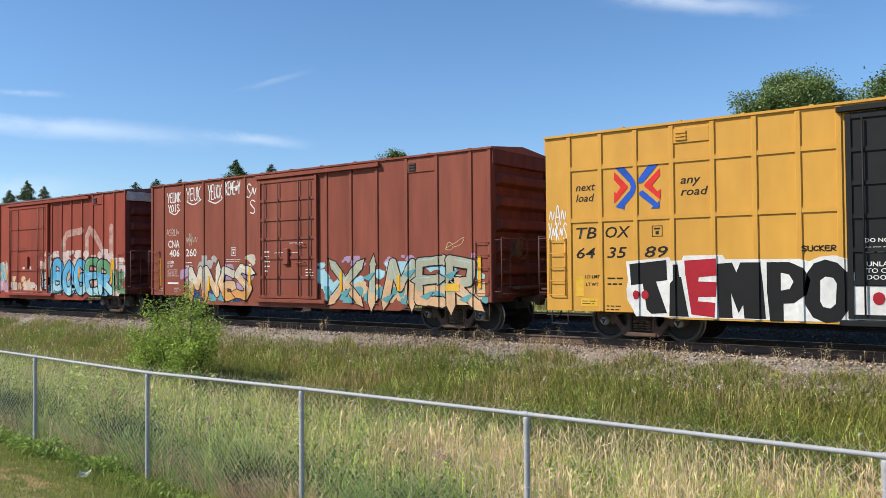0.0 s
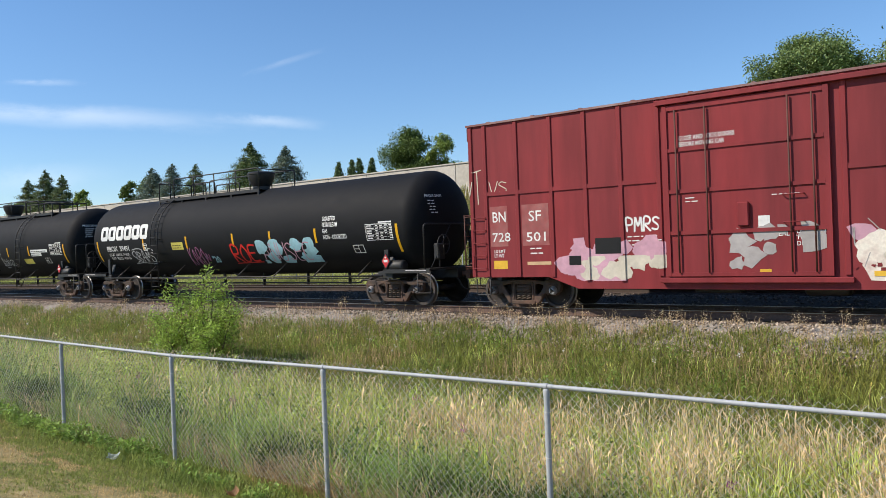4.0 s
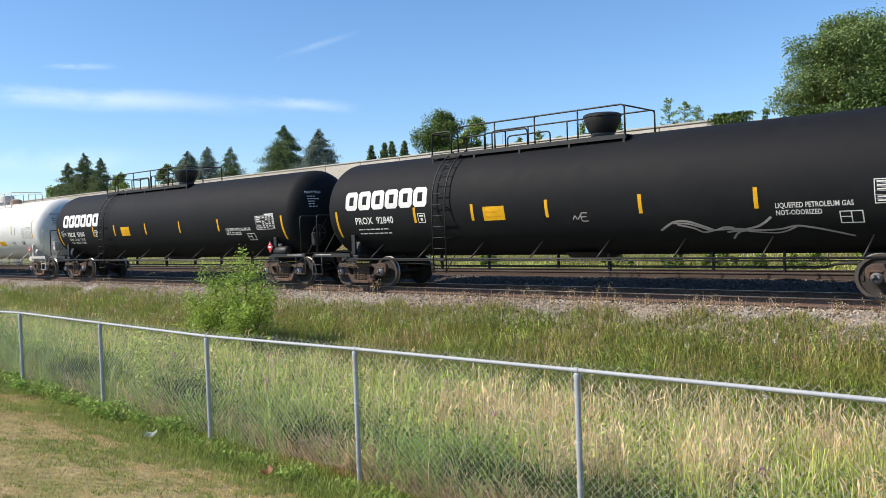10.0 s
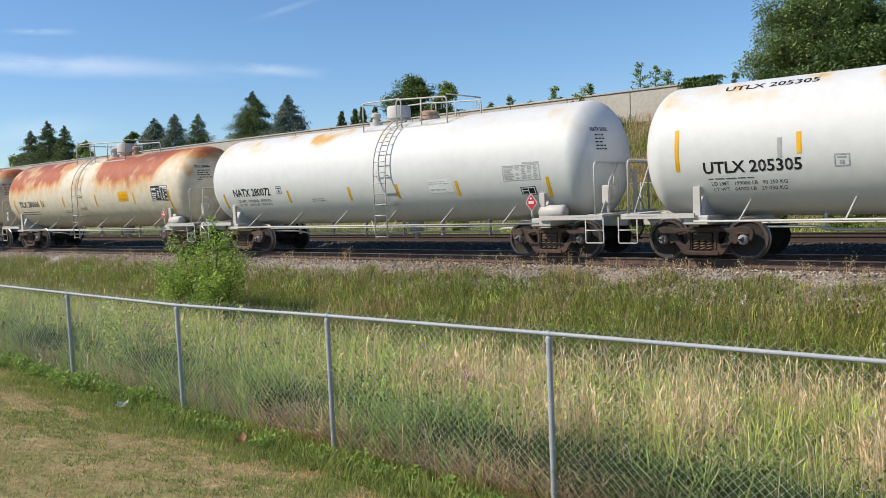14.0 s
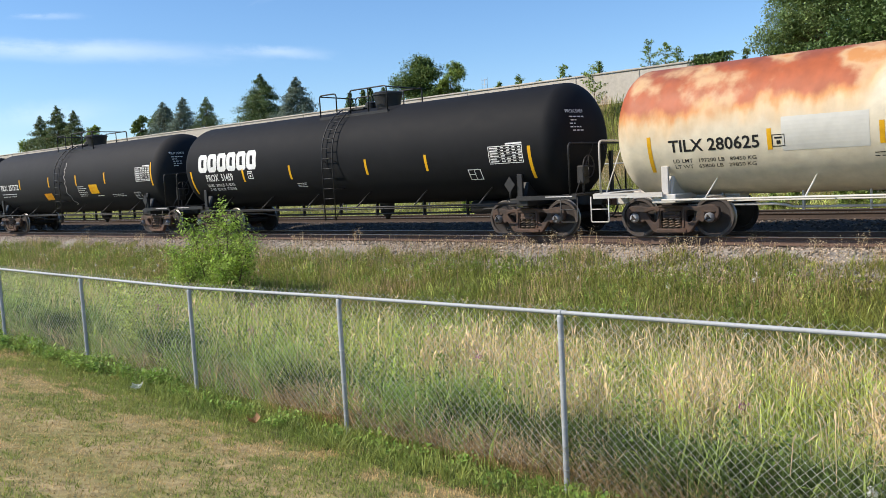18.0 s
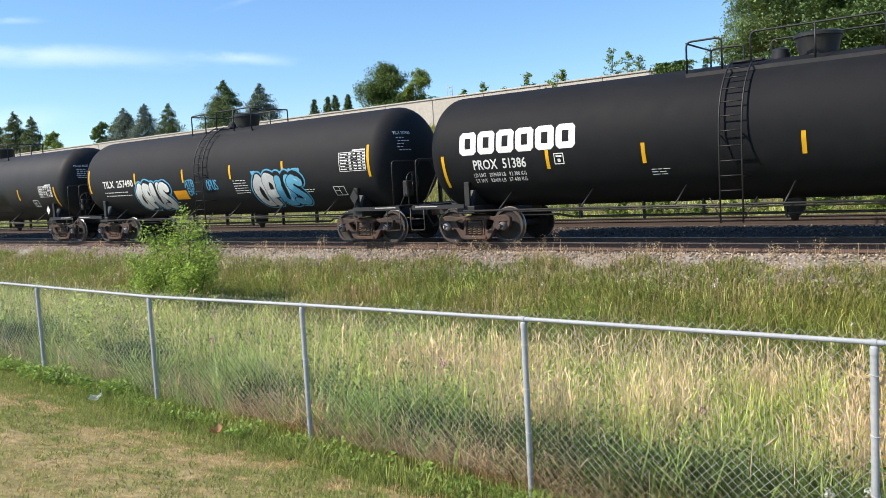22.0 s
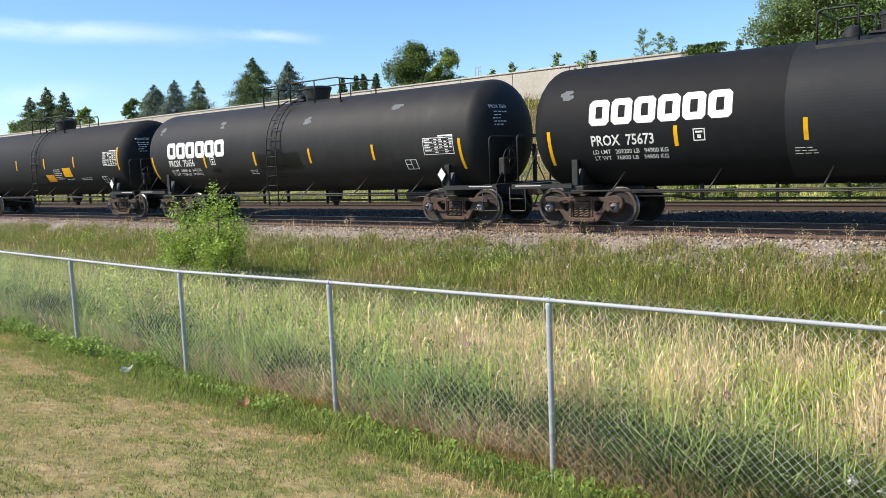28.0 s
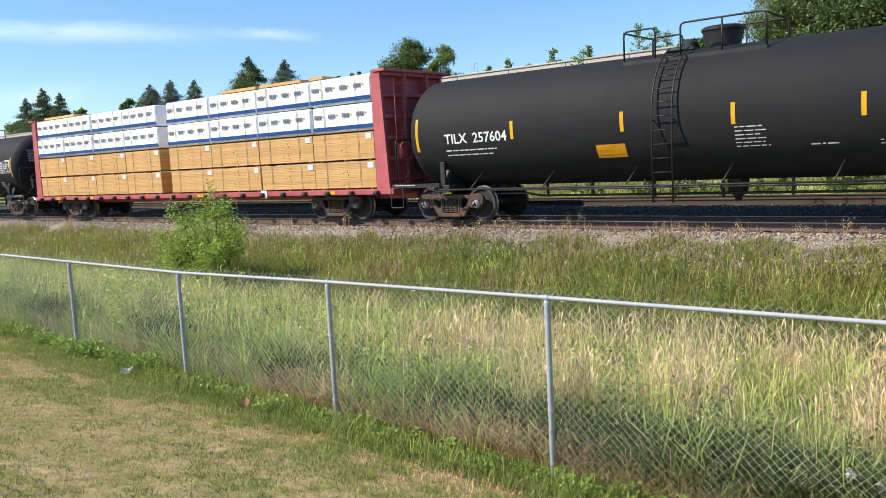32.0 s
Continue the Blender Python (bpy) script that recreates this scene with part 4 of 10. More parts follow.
def young_bush():
    """A bright young shrub of several upright stems on the railway bank."""
    rng = np.random.default_rng(90)
    x, y = -17.4, 12.0
    z0 = float(ground_z(x, y))
    t = thing("shrub", "bright green young shrub on the railway bank", "shrub", pose(x, y, z0 - 0.05))
    pts = []
    for k, (dx, dy, hh, sp) in enumerate(((0.55, 0.0, 2.70, 0.34), (0.95, 0.1, 2.35, 0.38), (0.30, -0.05, 2.30, 0.30), (-0.85, 0.0, 2.25, 0.34), (-1.20, 0.1, 2.0, 0.36), (-0.62, 0.2, 1.95, 0.30), (1.30, -0.1, 1.7, 0.40),
                                          (-1.60, 0.0, 1.45, 0.36), (0.7, 0.3, 1.9, 0.40), (-1.0, -0.3, 1.3, 0.45), (0.8, -0.3, 1.2, 0.45), (-0.1, 0.3, 1.1, 0.40))):
        bm = bmesh.new()
        dx, hh = dx * 1.12, hh * 0.87
        stem = limb(bm, (dx * 0.45, dy, 0), (dx, dy, hh), 0.022, 0.006, 0.03, rng, 6, 6)
        for b in range(15):
            s = 0.22 + 0.76 * b / 14
            base = stem[0].lerp(stem[-1], s)
            a = rng.uniform(0, 2 * np.pi)
            reach = sp * rng.uniform(0.6, 1.9) * (1.25 - 0.75 * s)
            end = base + Vector((reach * math.cos(a), reach * math.sin(a), 0.16 + rng.uniform(-0.05, 0.14)))
            limb(bm, base, end, 0.008, 0.003, 0.0, rng, 1, 3)
            m = 78
            u = rng.uniform(0.25, 1.05, (m, 1))
            pts.append(np.array(base) + u * (np.array(end) - np.array(base)) + rng.normal(0, 0.10, (m, 3)))
        part("stem", bm, STEM, t)
    v, f = leaf_cloud(rng, np.concatenate(pts), 0.084, flat=0.5, long=2.3)
    part("foliage", raw_mesh("foliage", v, f, BUSH_LEAF), None, t, "small bright leaves")


young_bush()


def weed_patch(name, label, spots, leaf, size, per, seed):
    """Low leafy weeds: rosettes of broad leaves on short stems."""
    rng = np.random.default_rng(seed)
    pts = []
    for x, y, hh, r in spots:
        z = float(ground_z(x, y))
        s = rng.uniform(0.1, 1.0, (per, 1))
        p = np.array((x, y, z)) + np.concatenate([rng.normal(0, r, (per, 2)) * (0.4 + 0.6 * s), s * hh], 1)
        pts.append(p)
    v, f = leaf_cloud(rng, np.concatenate(pts), size, flat=0.5, long=1.9)
    return tagged(new(name, raw_mesh(name, v, f, leaf)), label, "weeds", kind="stuff")


r3 = random.Random(5)
weed_patch("broadleaf_weeds", "broad-leaved weeds at the fence foot", [(r3.uniform(-22, -10.5), r3.uniform(5.9, 6.5), r3.uniform(0.1, 0.32), 0.09) for _ in range(170)], WEED_GREEN, 0.06, 60, 91)
weed_patch("broadleaf_weeds", "scattered broad-leaved weeds at the fence foot", [(r3.uniform(-10.5, -2), r3.uniform(6.0, 6.6), r3.uniform(0.08, 0.22), 0.08) for _ in range(60)], WEED_GREEN, 0.055, 50, 92)
weed_patch("thistle_weeds", "leafy green weeds among bank grass", [(r3.uniform(-40, 3), r3.uniform(10.5, 15.6), r3.uniform(0.4, 0.75), 0.07) for _ in range(150)], WEED_GREEN, 0.055, 60, 93)
CLUMP_SPOTS = [(x + r3.uniform(-0.7, 0.7), y + r3.uniform(-0.2, 0.3)) for x, y, n in ((-0.5, 7.05, 20), (-1.4, 7.05, 24), (-1.9, 7.35, 26), (-3.1, 7.3, 22), (-0.6, 7.5, 20), (-2.5, 7.1, 14), (-4.2, 7.3, 10), (-5.3, 7.2, 6), (-8.6, 7.2, 8), (-12.0, 7.3, 9), (-15.5, 7.3, 10), (-20, 7.5, 10), (0.6, 7.3, 8)) for _ in range(n)]
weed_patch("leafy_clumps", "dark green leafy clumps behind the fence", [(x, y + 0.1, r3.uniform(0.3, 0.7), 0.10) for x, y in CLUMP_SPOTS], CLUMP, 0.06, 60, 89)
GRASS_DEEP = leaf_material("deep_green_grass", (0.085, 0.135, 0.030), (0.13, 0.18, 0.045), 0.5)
f = np.concatenate([np.stack([rng.normal(x, 0.15, 150), rng.normal(y, 0.12, 150)], 1) for x, y in CLUMP_SPOTS])
f[:, 1] = np.maximum(f[:, 1], 6.80)
f = np.concatenate([f, ground_z(f[:, 0], f[:, 1])[:, None] - 0.03], 1)
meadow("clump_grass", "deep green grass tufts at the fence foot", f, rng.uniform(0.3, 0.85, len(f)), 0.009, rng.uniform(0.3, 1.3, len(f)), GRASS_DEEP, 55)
weed_patch("meadow_herbs", "bright leafy herbs standing in the tall grass", [(r3.uniform(-30, -3), r3.uniform(7.4, 10.3), r3.uniform(0.7, 1.15), 0.07) for _ in range(380)], GRASS_GREEN, 0.055, 80, 86)
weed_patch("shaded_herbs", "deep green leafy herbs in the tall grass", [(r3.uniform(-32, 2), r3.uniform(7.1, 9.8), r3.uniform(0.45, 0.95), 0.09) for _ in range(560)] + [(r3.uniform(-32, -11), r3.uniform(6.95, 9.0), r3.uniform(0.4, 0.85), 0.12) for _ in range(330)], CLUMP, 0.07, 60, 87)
weed_patch("bank_herbs", "low leafy herbs on the railway bank", [(r3.uniform(-45, 3), r3.uniform(10.4, 16.0), r3.uniform(0.25, 0.55), 0.08) for _ in range(1000)], CLUMP, 0.044, 40, 88)
f = scatter(rng, 2600, -32, 5, 7.2, 10.4, 0.8)
meadow("tall_straw", "tall single stalks of dry grass with plumes", f, rng.uniform(0.85, 1.35, len(f)), 0.0055, rng.uniform(0.1, 0.6, len(f)), GRASS_STRAW, 46, True)
weed_patch("goldenrod", "tall leafy weeds among straw behind the fence", [(x, y, hh, 0.07) for x, y, hh in ((-13.4, 7.2, 1.35), (-13.2, 7.25, 1.2), (-13.6, 7.3, 1.0), (-12.9, 7.0, 1.5), (-12.7, 7.02, 1.35), (-13.0, 7.05, 1.2), (-4.6, 8.0, 1.1), (-9.0, 8.2, 1.1), (-18, 7.4, 1.2))], GRASS_GREEN, 0.07, 150, 94)


def flower_stems(name, label, spots, head, size, per, spread, seed):
    """Stiff stems with a loose head of small flowers or dry seeds."""
    rng = np.random.default_rng(seed)
    t = thing(name, label, "weeds", kind="stuff")
    bm = bmesh.new()
    pts = []
    for x, y, hh in spots:
        z = float(ground_z(x, y))
        lean = Vector((rng.normal(0, 0.05), rng.normal(0, 0.05), 0))
        tube(bm, [(x, y, z - 0.05), Vector((x, y, z + hh * 0.6)) + lean * 0.4, Vector((x, y, z + hh)) + lean], 0.004, 4, caps=False)
        pts.append(np.array(Vector((x, y, z + hh)) + lean) + rng.normal(0, spread, (per, 3)) * (1, 1, 1.3))
    part("stems", bm, GRASS_RUSSET, t)
    v, f = leaf_cloud(rng, np.concatenate(pts), size, flat=1.0, long=1.3)
    part("heads", raw_mesh("heads", v, f, head), None, t)
    return t


flower_stems("dry_weeds", "dry beige weeds along the ballast edge", [(x0 + r3.uniform(-0.25, 0.25), y0 + r3.uniform(-0.15, 0.15), r3.uniform(0.15, 0.42)) for x0, y0 in [(r3.uniform(-15, 3) if k > 12 else r3.uniform(-40, -12), r3.uniform(15.9, 16.9)) for k in range(52)] for _ in range(5)], DRY_HEAD, 0.024, 34, 0.045, 95)
f = scatter(rng, 1500, -40, 4, 16.2, 17.25, 1.0)
f = f[lumps(f[:, 0], f[:, 1], 0.6, 41.0) > -0.05]
meadow("track_side_stalks", "thin russet stalks along the track edge", f, rng.uniform(0.12, 0.40, len(f)), 0.006, rng.uniform(0.1, 0.6, len(f)), GRASS_RUSSET, 47, True)
flower_stems("wild_carrot", "white umbels of wild carrot at the fence", [(-1.36, 6.92, 0.62), (-1.25, 6.98, 0.55), (-1.05, 6.9, 0.52), (-0.85, 6.93, 0.6), (-0.78, 7.0, 0.48), (-1.15, 7.05, 0.68)], PETAL_WHITE, 0.030, 34, 0.020, 100)
flower_stems("pink_loosestrife", "purple-pink loosestrife spikes in the grass", [(r3.uniform(-18, -2), r3.uniform(7.0, 9.5), r3.uniform(0.9, 1.25)) for _ in range(7)], PETAL_PINK, 0.022, 40, 0.03, 96)
flower_stems("white_clover", "white wild flowers on the bank", [(r3.uniform(-40, 2), r3.uniform(10.5, 15.5), r3.uniform(0.4, 0.6)) for _ in range(60)], PETAL_WHITE, 0.028, 14, 0.02, 97)
flower_stems("yellow_flowers", "small yellow wild flowers on the bank", [(r3.uniform(-36, 2), r3.uniform(10.5, 15.5), r3.uniform(0.4, 0.6)) for _ in range(130)], PETAL_YELLOW, 0.026, 12, 0.02, 98)
flower_stems("feather_reeds", "tall plumed straw grass above the fence", [(x, y, hh) for x, y, hh in ((-0.55, 8.2, 1.75), (-0.9, 8.0, 1.5), (-1.2, 8.1, 1.45), (-0.2, 8.4, 1.6), (0.5, 8.2, 1.7), (0.9, 8.0, 1.5))], GRASS_STRAW, 0.07, 30, 0.05, 99)


# ---- fence beyond the tracks ----
def back_fence():
    t = thing("chain_link_fence", "pale chain-link fence beyond the railway tracks", "fence", kind="structure")
    y = 31.0
    for k in range(-20, 4):
        x = k * 3.0 + 0.6
        z = float(ground_z(x, y))
        bm = bmesh.new()
        tube(bm, [(x, y, z - 0.2), (x, y, 1.83)], 0.03, 8)
        part("post", bm, GALV, t)
        bm = bmesh.new()
        tube(bm, [(x, y, 1.80), (x + 3.0, y, 1.80)], 0.021, 8)
        part("top_rail", bm, GALV, t)
        verts, faces = [], []
        for s in (1, -1):
            for c in range(-16, 27):
                u0 = c * 0.115
                u1 = u0 + s * 1.75
                lo, hi = (u0, 0.0), (u1, 1.75)
                if s > 0:
                    a0, a1 = max(0, -u0), min(1.75, 3.0 - u0)
                else:
                    a0, a1 = max(0, u0 - 3.0), min(1.75, u0)
                if a1 <= a0:
                    continue
                i = len(verts)
                for a in (a0, a1):
                    for d in (-0.0011, 0.0011):
                        verts.append((x + u0 + s * a + d, y + 0.03, z + 0.03 + a))
                faces.append((i, i + 1, i + 3, i + 2))
        part("wire_mesh", raw_mesh("wire_mesh", verts, faces, WIRE), None, t)


back_fence()


def antenna():
    """A slim mast with a small lattice of rods, far beyond the wall."""
    x, y, z = -43.7, 60.0, float(ground_z(-43.7, 60.0))
    t = thing("antenna", "slim grey antenna mast beyond the wall", "antenna", pose(x, y, z))
    bm = bmesh.new()
    tube(bm, [(0, 0, -0.2), (0, 0, 10.2 - z)], 0.03, 6)
    mast = part("mast", bm, GALV, t)
    for k in range(3):
        bm = bmesh.new()
        tube(bm, [(-0.32, 0, 9.3 - z + 0.4 * k), (0.32, 0, 9.3 - z + 0.4 * k)], 0.018, 5)
        part("rod", bm, GALV, mast)
    for s in (-0.3, 0.3):
        bm = bmesh.new()
        tube(bm, [(s, 0, 9.1 - z), (s, 0, 10.3 - z)], 0.018, 5)
        part("rod", bm, GALV, mast)


antenna()

# a bunch of dead stalks, a scrap of paper and a dry leaf at the fence foot
f = np.stack([rng.normal(-7.65, 0.25, 150), np.maximum(6.80, rng.normal(6.92, 0.08, 150))], 1)
f = np.concatenate([f, ground_z(f[:, 0], f[:, 1])[:, None] - 0.02], 1)
meadow("dead_bunch", "bunch of pale dead stalks leaning on the fence", f, rng.uniform(0.3, 0.75, len(f)), 0.012, rng.uniform(0.3, 1.2, len(f)), GRASS_STRAW, 61)
f = scatter(rng, 8500, -9, 2, 6.78, 7.1)
meadow("brown_stalks", "brown dead stalks low on the fence", f, rng.uniform(0.12, 0.42, len(f)), 0.006, rng.uniform(0.6, 1.6, len(f)), GRASS_RUSSET, 62)


def crumpled(name, label, category, x, y, size, material_, seed, curl):
    """A thin sheet, creased and curled, lying on the grass."""
    rng = random.Random(seed)
    bm = bmesh.new()
    n = 6
    grid = [[bm.verts.new((size * (i / (n - 1) - 0.5), size * 0.8 * (j / (n - 1) - 0.5), curl * size * ((i / (n - 1) - 0.5) ** 2 + 0.6 * (j / (n - 1) - 0.5) ** 2) + rng.uniform(0, 0.14) * size)) for j in range(n)] for i in range(n)]
    for i in range(n - 1):
        for j in range(n - 1):
            bm.faces.new((grid[i][j], grid[i + 1][j], grid[i + 1][j + 1], grid[i][j + 1]))
    bmesh.ops.solidify(bm, geom=bm.faces[:], thickness=0.003)
    ob = new(name, mesh_of(bm, name, material_))
    ob.matrix_basis = pose(x, y, float(ground_z(x, y)) + 0.03, 12, -8, 40 * seed)
    return tagged(ob, label, category)


crumpled("paper_scrap", "crumpled white paper scrap lying on the grass", "litter", -10.5, 5.78, 0.16, material("scrap_paper", (0.66, 0.70, 0.64), 0.8, spread=0.1), 1, 1.2)
crumpled("dry_leaf", "curled orange-brown dry leaf lying on the grass", "leaf", -7.9, 5.8, 0.14, material("dry_orange_leaf", (0.55, 0.32, 0.17), 0.8, spread=0.25), 2, 1.8)

# ---- the train ----
HALF = 1.53      # half width over a boxcar's side posts
R, AXIS = 1.49, 2.40   # tank radius, height of its middle line
WHEEL_R = 0.457
wheelsets = []   # (wheel set, its car's travel offset), turned in motions()


def cut_plate(name, outlines, thick, bevel, material_):
    """A flat casting in the x-z plane: the first outline less the others, with rounded edges; its middle lies at y = 0."""
    cu = bpy.data.curves.new(name, "CURVE")
    cu.dimensions, cu.fill_mode, cu.extrude, cu.bevel_depth, cu.bevel_resolution = "2D", "BOTH", thick / 2 - bevel, bevel, 1
    cu.offset = -bevel
    for line in outlines:
        sp = cu.splines.new("POLY")
        sp.points.add(len(line) - 1)
        sp.use_cyclic_u = True
        for p, (x, z) in zip(sp.points, line):
            p.co = (x, z, 0, 1)
    ob = bpy.data.objects.new(name, cu)
    scene.collection.objects.link(ob)
    me = bpy.data.meshes.new_from_object(ob.evaluated_get(bpy.context.evaluated_depsgraph_get()))
    bpy.data.objects.remove(ob)
    bpy.data.curves.remove(cu)
    me.transform(Matrix.Rotation(radians(90), 4, "X"))
    me.materials.clear()
    me.materials.append(material_)
    return me


def softened(points, r=0.03):
    """Rounds the corners of a closed (x, z) outline."""
    pts = [Vector((x, 0, z)) for x, z in points]
    out = []
    n = len(pts)
    for k in range(n):
        a, b, c = pts[k - 1], pts[k], pts[(k + 1) % n]
        p = b + (a - b).normalized() * min(r, (a - b).length * 0.45)
        q = b + (c - b).normalized() * min(r, (c - b).length * 0.45)
        for s in (0, 0.5, 1):
            v = (1 - s) ** 2 * p + 2 * s * (1 - s) * b + s * s * q
            out.append((v.x, v.z))
    return out


def frame_side(s):
    """One cast side frame of a bogie: arched top chord, pedestals over the bearings, triangular windows, spring window."""
    half = [(0.34, 0.725), (0.58, 0.695), (0.80, 0.745), (0.98, 0.735), (1.09, 0.67), (1.11, 0.56), (1.06, 0.42), (1.01, 0.42), (1.00, 0.575), (0.78, 0.575), (0.77, 0.37), (0.70, 0.34), (0.64, 0.40), (0.45, 0.13), (0.34, 0.10)]
    outer = half + [(-x, z) for x, z in half[::-1]]
    tri = [(0.62, 0.585), (0.40, 0.635), (0.345, 0.60), (0.345, 0.39), (0.40, 0.34), (0.46, 0.37)]
    window = [(-0.24, 0.21), (0.24, 0.21), (0.24, 0.61), (-0.24, 0.61)]
    me = cut_plate("side_frame", [softened(outer, 0.04), softened(tri, 0.04), softened([(-x, z) for x, z in tri], 0.04), softened(window, 0.03)], 0.13, 0.022, TRUCK)
    me.transform(Matrix.Translation((0, s * 0.99, 0)))
    bm = bmesh.new()
    bm.from_mesh(me)
    # flange along the chord, spring seat lip, wear plates at the bearings
    for k in (-1, 1):
        revolve(bm, [(0.112, s * 1.055), (0.130, s * 1.04), (0.130, s * 0.92)], "y", 14, centre=(k * 0.889, 0, WHEEL_R))
        box(bm, k * 0.889 - 0.13, k * 0.889 + 0.13, min(s * 0.94, s * 1.075), max(s * 0.94, s * 1.075), 0.565, 0.61, 0.01)
        box(bm, k * 0.292 - 0.025, k * 0.292 + 0.025, min(s * 0.94, s * 1.075), max(s * 0.94, s * 1.075), 0.24, 0.66, 0.01)
    box(bm, -0.36, 0.36, min(s * 0.93, s * 1.085), max(s * 0.93, s * 1.085), 0.105, 0.205, 0.02)
    box(bm, -0.30, 0.30, min(s * 0.93, s * 1.075), max(s * 0.93, s * 1.075), 0.685, 0.735, 0.015)
    bmesh.ops.recalc_face_normals(bm, faces=bm.faces)
    return mesh_of(bm, "side_frame", TRUCK, 40)


def coil_spring():
    bm = bmesh.new()
    pts = [(0.062 * math.cos(a), 0.062 * math.sin(a), 0.215 + 0.235 * a / (2 * math.pi * 4)) for a in np.linspace(0, 2 * math.pi * 4, 33)]
    tube(bm, pts, 0.019, 4)
    return mesh_of(bm, "coil_spring", SPRING_RUST)


def bolster_mesh():
    bm = bmesh.new()
    box(bm, -0.215, 0.215, -1.05, 1.05, 0.455, 0.60, 0.02)
    for s in (-1, 1):
        box(bm, -0.19, 0.19, min(s * 1.03, s * 1.09), max(s * 1.03, s * 1.09), 0.455, 0.505, 0.012)
        box(bm, -0.12, 0.12, min(s * 1.03, s * 1.07), max(s * 1.03, s * 1.07), 0.53, 0.57, 0.01)
    box(bm, -0.20, 0.20, -0.55, 0.55, 0.60, 0.74, 0.03)
    for k in (-1, 1):
        box(bm, k * 0.40 - 0.04, k * 0.40 + 0.04, -0.78, 0.78, 0.30, 0.42, 0.01)
    return mesh_of(bm, "bogie", TRUCK)


def wheel_set_mesh():
    bm = bmesh.new()
    for s in (-1, 1):
        prof = [(0.0, 0.875), (0.105, 0.875), (0.12, 0.83), (0.16, 0.795), (0.27, 0.770), (0.36, 0.790), (0.385, 0.828)]
        back = [(0.485, 0.712), (0.470, 0.688), (0.385, 0.688), (0.36, 0.715), (0.16, 0.70), (0.11, 0.66), (0.085, 0.64)]
        revolve(bm, [(r, s * h) for r, h in prof], "y", 28, 0)
        revolve(bm, [(0.385, s * 0.828), (0.450, s * 0.828)], "y", 28, 3)
        revolve(bm, [(0.450, s * 0.828), (0.4545, s * 0.815), (0.459, s * 0.735), (0.485, s * 0.712)], "y", 28, 1)
        revolve(bm, [(r, s * h) for r, h in back], "y", 28, 0)
    tube(bm, [(0, -1.08, 0), (0, 1.08, 0)], 0.085, 12)
    for s in (-1, 1):
        revolve(bm, [(0.0, s * 1.15), (0.075, s * 1.15), (0.095, s * 1.12), (0.110, s * 1.08), (0.110, s * 0.90)], "y", 16, 2)
        for a in range(3):
            c = (0.055 * math.cos(a * 2.09 + 0.5), 0, 0.055 * math.sin(a * 2.09 + 0.5))
            revolve(bm, [(0.0, s * 1.172), (0.017, s * 1.172), (0.017, s * 1.14)], "y", 6, 0, c)
    for s in (-1, 1):
        tri = [(0.075 * math.cos(a * 2.09 + 0.5), 0.075 * math.sin(a * 2.09 + 0.5)) for a in range(3)]
        plate(bm, tri, min(s * 1.158, s * 1.149), max(s * 1.158, s * 1.149), 0)
    # chalked and oily marks on the wheel faces, which show the turning
    box(bm, 0.29, 0.35, -0.795, -0.765, -0.06, 0.05)
    box(bm, 0.29, 0.35, 0.765, 0.795, -0.06, 0.05)
    bmesh.ops.remove_doubles(bm, verts=bm.verts, dist=0.0005)
    bmesh.ops.recalc_face_normals(bm, faces=bm.faces)
    return mesh_of(bm, "wheel_set", [WHEEL, TREAD, CAP, RIM], 35)


FRAMES = {s: frame_side(s) for s in (-1, 1)}
SPRING = coil_spring()
BOLSTER, WHEELSET = bolster_mesh(), wheel_set_mesh()


def bogie(car, x, number):
    b = part("bogie", BOLSTER, None, car, "rusty cast-steel two-axle bogie", pose(x, 0, 0))
    for s in (-1, 1):
        part("side_frame", FRAMES[s], None, b)
        for c in (-0.15, 0.0, 0.15):
            part("spring", SPRING, None, b, m=pose(c, s * 1.0, 0))
    for k in (-0.889, 0.889):
        w = part("wheel_set", WHEELSET, None, b, m=pose(k, 0, WHEEL_R))
        wheelsets.append((w, number, k))
    return b


def coupler(car, x, s, steel):
    """The draft gear at one end: shank, knuckle head, hose."""
    bm = bmesh.new()
    box(bm, min(x, x + s * 0.62), max(x, x + s * 0.62), -0.075, 0.075, 0.80, 0.93, 0.015)
    h = x + s * 0.50
    plate(bm, [(h, 0.74), (h + s * 0.12, 0.72), (h + s * 0.17, 0.86), (h + s * 0.12, 1.0), (h, 0.98)], -0.17, 0.10)
    box(bm, h - 0.05, h + 0.05, 0.02, 0.19, 0.76, 0.97, 0.02)
    bmesh.ops.recalc_face_normals(bm, faces=bm.faces)
    part("coupler", bm, COUPLER_RUST, car, "rusty steel coupler")
    bm = bmesh.new()
    tube(bm, arc([(x, -0.25, 0.86), (x + s * 0.25, -0.25, 0.80), (x + s * 0.42, -0.22, 0.45), (x + s * 0.62, -0.15, 0.42)], 0.12), 0.022, 6)
    part("brake_hose", bm, STEEL_BLACK, car)


def on_tank(x, a, lift=0.0, r=None):
    """A point of the shell: x along, a = height along the curve from the middle line, on the near side."""
    rr = (r or R)
    t = a / rr
    return Vector((x, -(rr + lift) * math.cos(t), AXIS + (rr + lift) * math.sin(t)))


